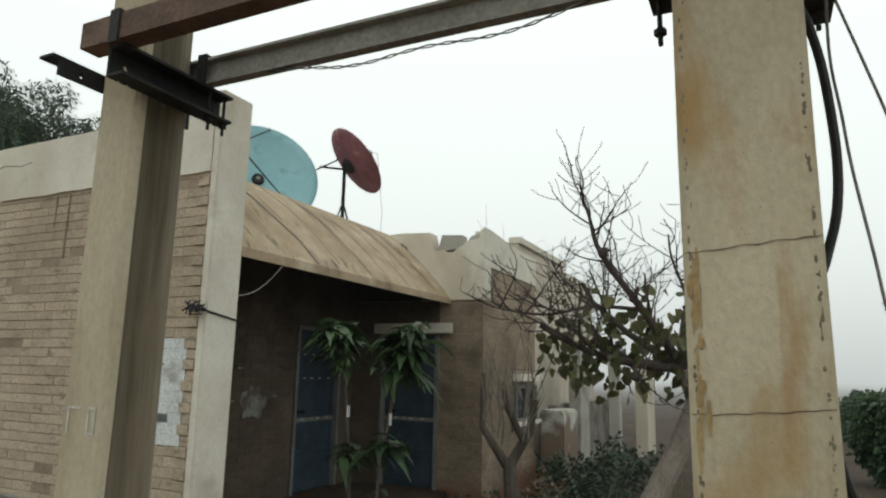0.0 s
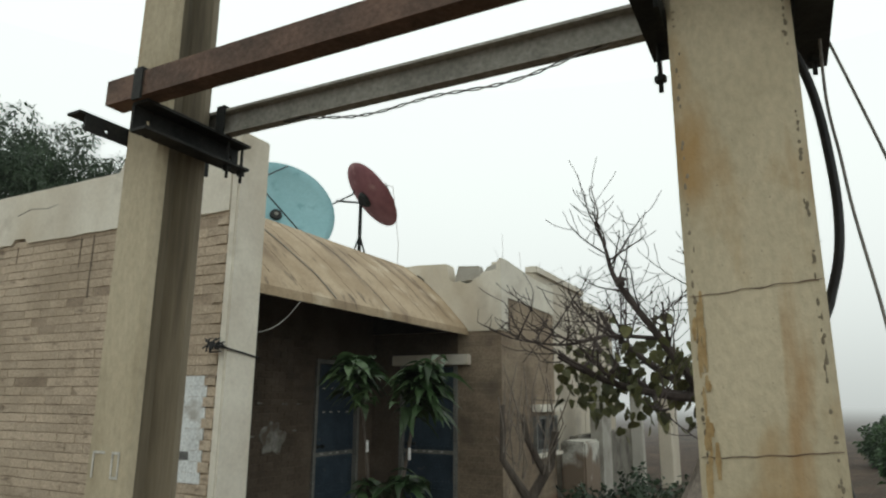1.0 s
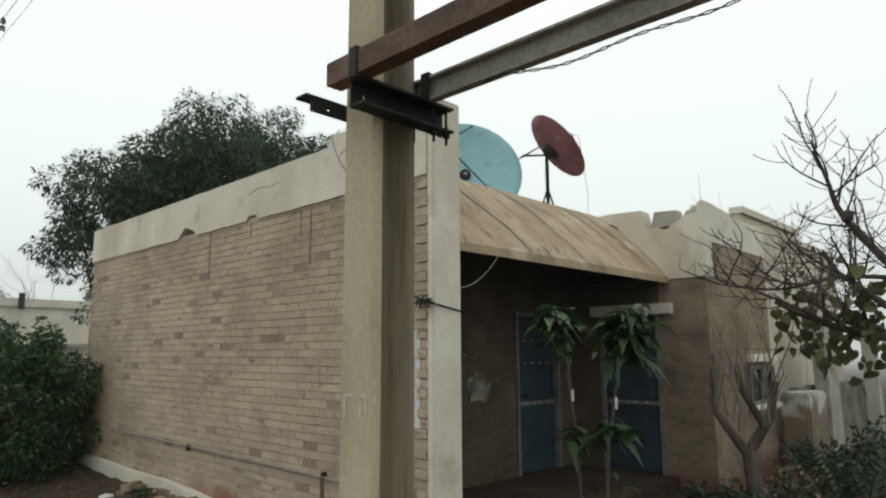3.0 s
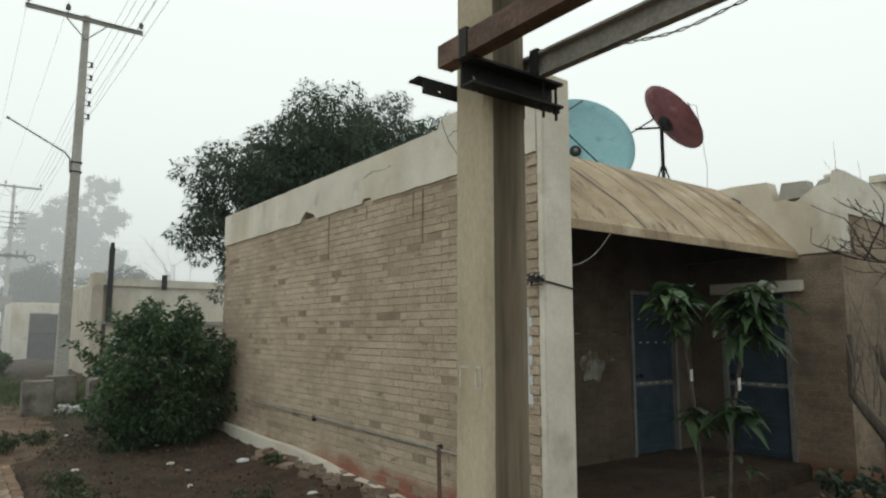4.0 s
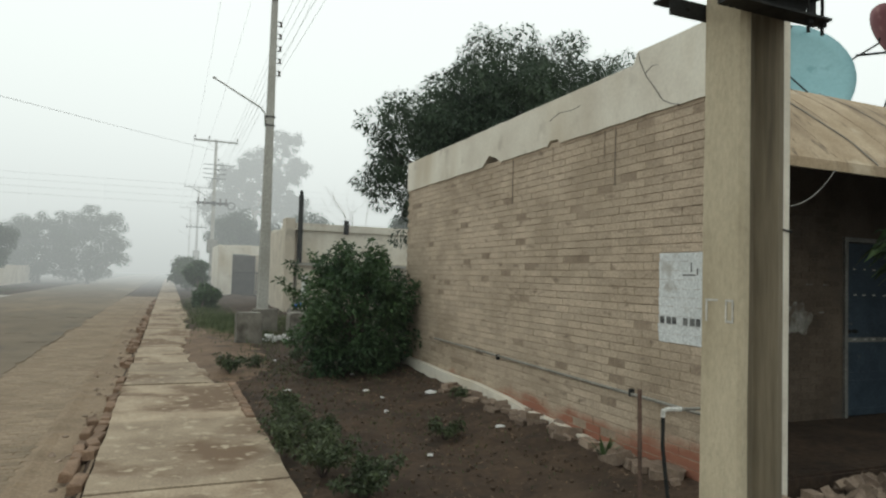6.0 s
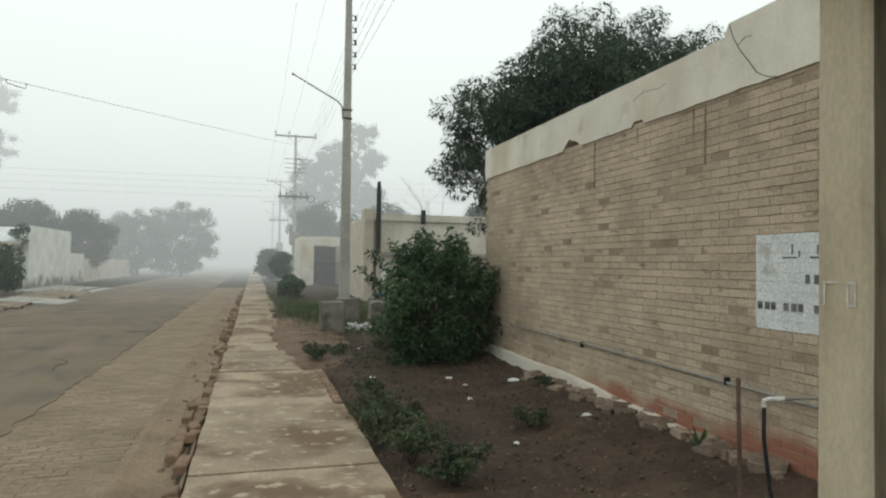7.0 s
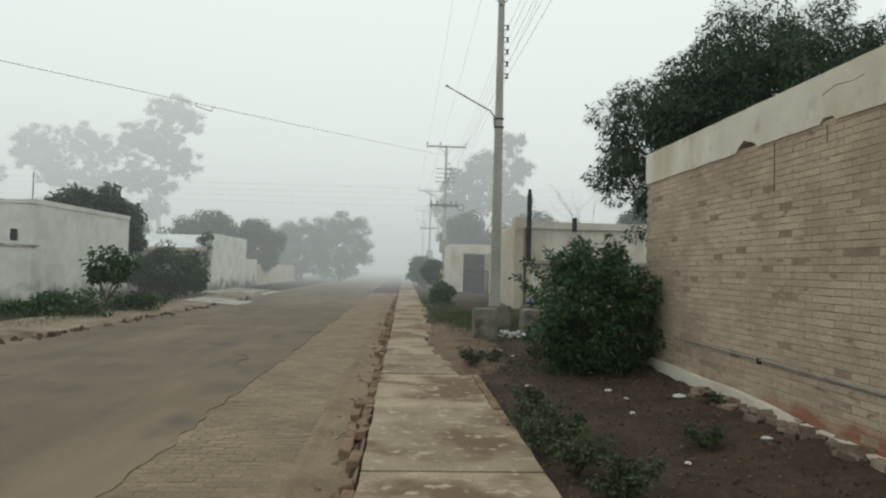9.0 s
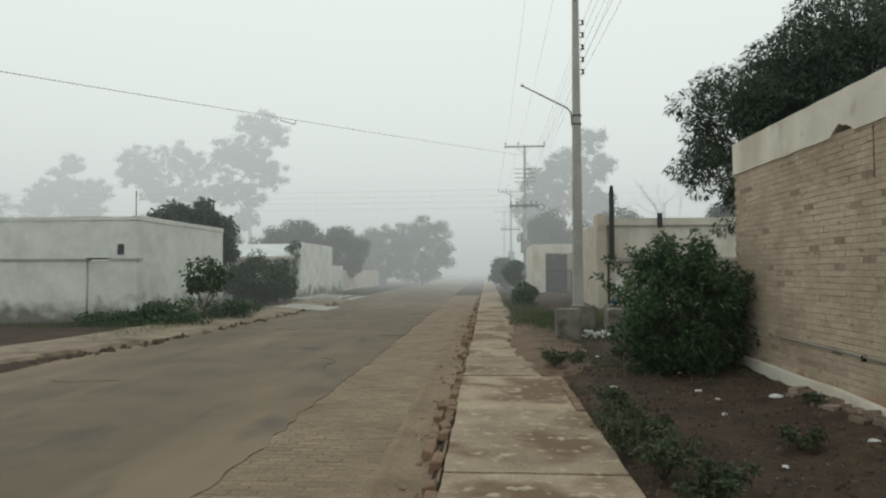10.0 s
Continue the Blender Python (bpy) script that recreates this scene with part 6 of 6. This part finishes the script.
lobe_tree((-35.5, 95, 0), [(-34.0, 23.0, 2.9), (-31.4, 21.6, 2.0), (-38.3, 18.4, 2.7), (-34.8, 18.2, 3.3), (-31.8, 15.6, 2.3), (-39.0, 13.4, 2.5), (-35.8, 13.0, 2.8), (-36.3, 9.0, 2.1)], 401)
lobe_tree((-49.0, 96, 0), [(-47.6, 18.8, 2.9), (-52.0, 17.6, 3.1), (-43.8, 17.4, 2.6), (-54.4, 16.0, 1.8), (-49.6, 14.0, 3.1), (-45.0, 13.0, 2.9), (-47.2, 9.6, 3.0)], 402)
lobe_tree((-64.0, 97, 0), [(-63.6, 18.2, 1.8), (-65.4, 14.2, 3.3), (-60.4, 13.6, 2.6), (-69.6, 12.4, 2.8), (-62.4, 10.6, 3.6), (-68.6, 8.8, 3.6), (-75.0, 10.5, 3.0)], 403)
lobe_tree((9.6, 85, 0), [(12.4, 18.0, 1.9), (14.4, 15.0, 1.7), (10.4, 15.3, 2.2), (7.8, 14.4, 2.2), (5.8, 13.0, 2.0), (12.4, 13.0, 2.4), (8.4, 11.2, 2.9), (5.2, 9.4, 2.7), (12.4, 10.0, 2.9), (14.4, 10.0, 1.5), (6.4, 6.4, 2.9)], 404)
roundt = [
    ("far_tree", (-17.0, 56, 0), (-17.2, 56, 3.2), (3.8, 2.8, 3.1), 60, 0.8, 7000, 411), ("far_tree", (-14.0, 57, 0), (-13.3, 57.5, 3.1), (2.6, 2.5, 2.4), 40, 0.8, 4500, 412),
    ("far_tree", (-13.5, 30.2, 0), (-14.6, 31.0, 3.4), (2.4, 1.6, 1.7), 40, 0.5, 4500, 413), ("far_tree", (-11.8, 74, 0), (-12.4, 74, 3.4), (3.6, 2.5, 4.0), 44, 0.9, 5000, 414),
    ("far_tree", (-8.0, 76, 0), (-8.0, 76, 3.9), (4.6, 3, 4.8), 56, 0.9, 6500, 415), ("far_tree", (5.0, 64, 0), (5.4, 64, 4.4), (3.2, 3, 3.2), 50, 0.8, 5500, 416),
    ("far_tree", (10.5, 58, 0), (10.5, 58, 4.2), (3.4, 2.5, 3.0), 48, 0.8, 5000, 417), ("far_tree", (16.0, 44, 0), (16.0, 44, 5.0), (2.4, 2.2, 2.8), 40, 0.7, 3500, 418),
    ("far_tree", (1.3, 42, 0), (1.2, 43, 1.5), (0.8, 1.8, 0.8), 22, 0.32, 1100, 419), ("far_tree", (1.2, 54, 0), (1.0, 55, 1.5), (1.3, 4.0, 1.3), 30, 0.5, 1900, 420),
    ("far_tree", (-23.0, 52, 0), (-23, 52, 3.6), (3.5, 3, 3.0), 50, 0.8, 4500, 421), ("far_tree", (-30, 58, 0), (-30, 58, 4.0), (5, 3, 3.0), 50, 0.9, 4500, 422),
    ("far_tree", (22.0, -1.9, 0), (22.0, -2.1, 0.6), (1.6, 0.95, 0.8), 60, 0.3, 4200, 427),
    ("far_tree", (48.0, -9.5, 0), (48, -9.6, 5.3), (3.0, 3, 3.4), 50, 0.8, 4500, 423), ("far_tree", (13.0, -1.2, 0), (13.0, -1.25, 0.75), (0.5, 0.5, 0.75), 30, 0.2, 1600, 424),
    ("far_tree", (38.0, -9, 0), (38, -10, 4.5), (5, 4, 4), 50, 1.0, 4500, 425), ("far_tree", (1.0, 30, 0), (1.2, 31, 0.5), (0.5, 1.2, 0.5), 20, 0.25, 1000, 426),
]
for nm, foot, c, rad, ncl, clr, nl, sd in roundt:
    crown_tree(nm, "rounded leafy tree softened by fog", foot, max(0.3, c[2] - rad[2] * 0.7), 0.18 if rad[2] > 1.2 else 0.05, c, rad, ncl * 2, clr * 0.85, int(nl * 5.5), 0.20 if rad[2] > 1.2 else 0.13, 0.45, BUSHLEAF if rad[2] < 1.4 else MANGO, BARK, sd, 0.3, 7, -1.0, "tree", "distant trees", 0.3)
# thin bare trees seen over the roofs
for i, (x, y, h) in enumerate(((16.5, 6.2, 5.6), (17.5, 6.6, 5.0), (10.2, 40, 7.5))):
    t = thing("bare_tree", "thin bare winter tree behind the roofs", "tree", "bare trees", at=(x, y, -0.1))
    bm, tips = bmesh.new(), []
    r_ = random.Random(500 + i)
    tube(bm, [(0, 0, -0.2), (0, 0, h * 0.5)], [0.07, 0.05], 6)
    for k in range(5):
        branch(bm, (0, 0, h * (0.3 + 0.04 * k)), (r_.gauss(0, 0.35), r_.gauss(0, 0.35), 1), h * 0.32, 0.03, 2, r_, tips, 0.2, 0.2, (2, 2), 0.7, 5)
    part("trunk", bm, PALEBARK, t)

# ---- paving pieces, bricks: many small parts ----
def brick_mesh(name, lx, ly, lz, material, bevel, seed, jag=0.002):
    r = random.Random(seed)
    bm = bmesh.new()
    x, y, z = lx / 2, ly / 2, lz / 2
    b = bevel
    lo = [bm.verts.new((sx * x, sy * y, -z)) for sx, sy in ((-1, -1), (1, -1), (1, 1), (-1, 1))]
    mid = [bm.verts.new((sx * x + r.uniform(-jag, jag), sy * y + r.uniform(-jag, jag), z - b)) for sx, sy in ((-1, -1), (1, -1), (1, 1), (-1, 1))]
    hi = [bm.verts.new((sx * (x - b), sy * (y - b), z + r.uniform(-jag, jag))) for sx, sy in ((-1, -1), (1, -1), (1, 1), (-1, 1))]
    bm.faces.new(lo[::-1])
    bm.faces.new(hi)
    for a, c in ((lo, mid), (mid, hi)):
        for k in range(4):
            bm.faces.new((a[k], a[(k + 1) % 4], c[(k + 1) % 4], c[k]))
    me = bpy.data.meshes.new(name)
    bm.to_mesh(me)
    bm.free()
    me.materials.append(material)
    return me


def piece(name, me, m, parent):
    o = new(name, me)
    o.parent = parent
    o.matrix_world = m
    return o


def joined(name, meshes, mats_, material, parent, label, inverse=None):
    """Pieces past the nearest ones, joined as one mesh."""
    verts, faces = [], []
    for k, m in enumerate(mats_):
        me = meshes[k % len(meshes)]
        b = len(verts)
        verts += [(m @ v.co)[:] for v in me.vertices]
        faces += [tuple(b + i for i in p.vertices) for p in me.polygons]
    o = raw(name, verts, faces, material)
    if parent is not None:
        o.parent = parent
        if inverse is not None:
            o.matrix_parent_inverse = inverse
    return tagged(o, label, kind="stuff")


# path slabs
PATHJ = [-14, -11, -8, -5, -2, 1.0, 3.45, 5.88, 8.27, 10.67, 12.14, 13.06, 15.64, 17.7, 20.0, 23.5, 26.4, 29.4, 32.4, 35.6, 39, 42.5, 46, 50, 54, 58, 63, 68, 74, 80, 88, 96, 105, 115]
path = thing("path", "worn concrete slab footpath with soil drifted over its edge", "path", kind="structure")
pr2 = random.Random(5)
for i, (a, b) in enumerate(zip(PATHJ, PATHJ[1:])):
    x0 = -0.87 + pr2.uniform(-0.015, 0.015)
    x1 = 0.60 if b < 11.5 else pr2.uniform(-0.05, 0.35) if b < 25 else 0.38
    h = pr2.uniform(-0.012, 0.012)
    bm = bmesh.new()
    nx_, ny_ = 8, max(6, int((b - a) / 0.3)) if b < 30 else 3
    top_ = []
    for j in range(ny_ + 1):
        row = []
        for k in range(nx_ + 1):
            fx, fy = k / nx_, j / ny_
            x = x0 + (x1 - x0) * fx
            y = a + 0.012 + (b - a - 0.024) * fy
            if k in (0, nx_):
                x += 0.022 * noise.noise(Vector((x * 3, y * 3.1, 5)))
            if k == nx_ and b > 11.5 and b < 25:
                x += 0.2 * noise.noise(Vector((1, y * 1.3, 8)))
            if j in (0, ny_):
                y += 0.012 * noise.noise(Vector((x * 4, y, 2)))
            row.append(bm.verts.new((x, y, h + 0.006 * noise.noise(Vector((x, y, 0))) - (0.02 if (b > 11.5 and k == nx_) else 0))))
        top_.append(row)
    for j in range(ny_):
        for k in range(nx_):
            bm.faces.new((top_[j][k], top_[j][k + 1], top_[j + 1][k + 1], top_[j + 1][k]))
    bd = [e for e in bm.edges if len(e.link_faces) == 1]
    ex = bmesh.ops.extrude_edge_only(bm, edges=bd)
    for v in [g for g in ex["geom"] if isinstance(g, bmesh.types.BMVert)]:
        v.co.z = -0.18
    part("slab", bm, SLAB, path)

# brick edging along the gutter side, broken in places
e_mesh = [brick_mesh("edging_brick", 0.10, 0.22, 0.08, REDBRICK, 0.010, 600 + k, 0.006) for k in range(4)]
er = random.Random(8)
y = -4.0
while y < 40:
    gap = noise.noise(Vector((4, y * 0.45, 3)))
    if gap > -0.12:
        for col in range(2 if gap > 0.0 else 1):
            if er.random() < 0.72:
                piece("brick", e_mesh[er.randrange(4)], Matrix.Translation((-0.945 - col * 0.115 + er.gauss(0, 0.006), y + er.gauss(0, 0.01), -0.066 - 0.028 * col + er.gauss(0, 0.014))) @ Euler((er.gauss(0, 0.09), er.gauss(0, 0.12), er.gauss(0, 0.12))).to_matrix().to_4x4(), path)
    y += 0.235
y = 8.3
while y < 10.6:
    piece("brick", e_mesh[er.randrange(4)], Matrix.Translation((0.545 + er.gauss(0, 0.006), y, -0.02)) @ Euler((0, 0, er.gauss(0, 0.04))).to_matrix().to_4x4(), path)
    y += 0.235
gs = bmesh.new()
for k in range(160):
    x, y = -1.15 + er.gauss(0, 0.10), er.uniform(4.2, 26)
    s = er.uniform(0.012, 0.05)
    m_ = Matrix.Translation((x, y, ground_z(x, y) + s * 0.3)) @ Euler((er.random() * 3, er.random() * 3, er.random() * 3)).to_matrix().to_4x4() @ Matrix.Diagonal((s * 1.4, s, s * 0.8, 1))
    bmesh.ops.create_cube(gs, size=1.4, matrix=m_)
tagged(link("gutter_rubble", gs, RUBBLE), "brick crumbs and stones in the dirt gutter", "rubble", kind="stuff")

# brick shoulder of the road
shoulder = thing("road_shoulder", "dusty brick-paved strip beside the asphalt", "pavement", kind="structure")
s_mesh = [brick_mesh("shoulder_brick", 0.222, 0.106, 0.06, DUSTBRICK, 0.006, 620 + k, 0.0015) for k in range(4)]
s_meshj = [brick_mesh("shoulder_brick_far", 0.222, 0.106, 0.06, DUSTBRICK_J, 0.006, 620 + k, 0.0015) for k in range(2)]
near_s, far_s = [], []
row = 0
y = -8.025
while y < 46:
    for c in range(7):
        x = -2.95 + c * 0.232 + (0.116 if row % 2 else 0) + 0.04
        if x > -1.46 or noise.noise(Vector((x * 1.2, y * 0.8, 12))) < -0.55:
            continue
        m = Matrix.Translation((x + er.gauss(0, 0.002), y + er.gauss(0, 0.002), -0.190 + 0.008 * noise.noise(Vector((x, y * 0.7, 3))) + er.gauss(0, 0.0015))) @ Euler((0, 0, er.gauss(0, 0.012))).to_matrix().to_4x4()
        (near_s if y > 3.95 and len(near_s) < 290 else far_s).append(m)
    row += 1
    y += 0.115
for k, m in enumerate(near_s):
    piece("brick", s_mesh[k % 4], m, shoulder)
bed = bmesh.new()
bed_x = [-3.0 + 2.1 * i / 24 for i in range(25)]


def bed_z(x, y):
    fine_ = 0.004 * noise.noise(Vector((x * 2.1, y * 1.3, 6))) + 0.0035 * noise.noise(Vector((x * 7, y * 7, 6)))
    return -0.1645 + fine_ if x < -1.56 else max(ground_z(x, y) + 0.024, -0.1645 + fine_)


bed_v = [[bed.verts.new((x, y, bed_z(x, y))) for x in bed_x] for y in axis_lines((-12, 3.9, 0.4), (3.9, 30, 0.10), (30, 46.2, 0.6))]
for ra, rb2 in zip(bed_v, bed_v[1:]):
    for i in range(24):
        bed.faces.new((ra[i], ra[i + 1], rb2[i + 1], rb2[i]))
part("dust_bed", bed, DUST, shoulder, "pale dust packed in the joints")
joined("far_bricks", s_meshj, far_s, DUSTBRICK_J, shoulder, "dusty paving bricks further down the road")

# wall bricks
CP, LP = 0.0757, 0.236
w_mesh = [brick_mesh("wall_brick", LP - 0.002, CP - 0.008, 0.030, BRICK, 0.003, 640 + k, 0.0012) for k in range(4)]
w_meshj = [brick_mesh("wall_brick_far", LP - 0.002, CP - 0.008, 0.030, BRICK_J, 0.003, 640 + k, 0.0012) for k in range(4)]
half = [brick_mesh("wall_brick_half", LP / 2 - 0.007, CP - 0.008, 0.030, BRICK_J, 0.003, 660, 0.0012)]
TURN = Matrix(((0, 0, -1, 0), (1, 0, 0, 0), (0, 1, 0, 0), (0, 0, 0, 1)))
near_w, far_w, half_w = [], [], []
wr = random.Random(9)
c = 0
z = 0.03
while z < PLAST_Z + 0.02:
    y = WY0 + (LP / 2 if c % 2 else LP)
    if c % 2 == 0:
        half_w.append(Matrix.Translation((WX, WY0 + LP / 4, z)) @ TURN)
    while y + LP / 2 - 0.06 < WY1:
        sunk = wr.gauss(0, 0.0012)
        if noise.noise(Vector((0, y * 3.1, z * 9))) > 0.47:
            sunk += 0.008
        m = Matrix.Translation((WX + 0.014 + sunk, y, z + wr.gauss(0, 0.001))) @ TURN
        (near_w if (0.95 < z < 2.45 and y < 7.6 and len(near_w) < 298) else far_w).append(m)
        y += LP
    c += 1
    z += CP
for k, m in enumerate(near_w):
    o = new("brick", w_mesh[wr.randrange(4)])
    o.parent = side_wall
    o.matrix_basis = m
joined("far_bricks", w_meshj, far_w, BRICK_J, side_wall, "buff wall bricks beyond the nearest stretch")
joined("end_bricks", half, half_w, BRICK_J, side_wall, "half bricks at the pilaster")
# the porch-side brickwork, courses only seen in shade
porch, wing = [], []
for c in range(31):
    z = 0.24 + c * CP
    if z < 2.60:
        for k in range(3):
            y = 3.66 + LP / 2 + k * LP + (LP / 2 if c % 2 else 0)
            if y + LP / 2 < 4.27:
                wing.append(Matrix.Translation((7.85 + 0.011, y, z)) @ TURN)
    for k in range(11):
        x = 3.9 + k * LP + (LP / 2 if c % 2 else 0)
        if x + LP / 2 < 6.55:
            porch.append(Matrix.Translation((x, 5.609, z)) @ Matrix.Rotation(radians(90), 4, "X"))
    for k in range(8):
        x = 8.05 + k * LP + (LP / 2 if c % 2 else 0)
        if x + LP / 2 < 9.97 and not (8.8 < x < 10.05 and 0.85 < z < 1.62):
            wing.append(Matrix.Translation((x, 3.670, z)) @ Matrix.Rotation(radians(90), 4, "X"))
joined("porch_bricks", w_meshj, porch, SHADEDBRICK, house, "brown bricks of the porch wall, darkened in colour for shade", house_inv)
joined("wing_bricks", w_meshj, wing, WINGBRICK, house, "dusty brown bricks of the corner room", house_inv)
# dark rain streaks down the wall from the parapet
stk = bmesh.new()
for y0, L, w in ((7.77, 0.56, 0.028), (5.73, 0.56, 0.024), (5.90, 0.28, 0.016), (6.85, 0.16, 0.014)):
    for k in range(14):
        zz = PLAST_Z - 0.02 - L * k / 14
        box(stk, WX - 0.0035, WX - 0.0015, y0 - w * rng.uniform(0.3, 0.6), y0 + w * rng.uniform(0.3, 0.6), zz - L / 14, zz)
tagged(link("rain_streak", stk, mat("dark_streak", ((0.12, 0.095, 0.07), (0.2, 0.155, 0.115)), scale=14, fine=60, bump=0)), "dark rain streaks on the brick wall", "stain", kind="structure")
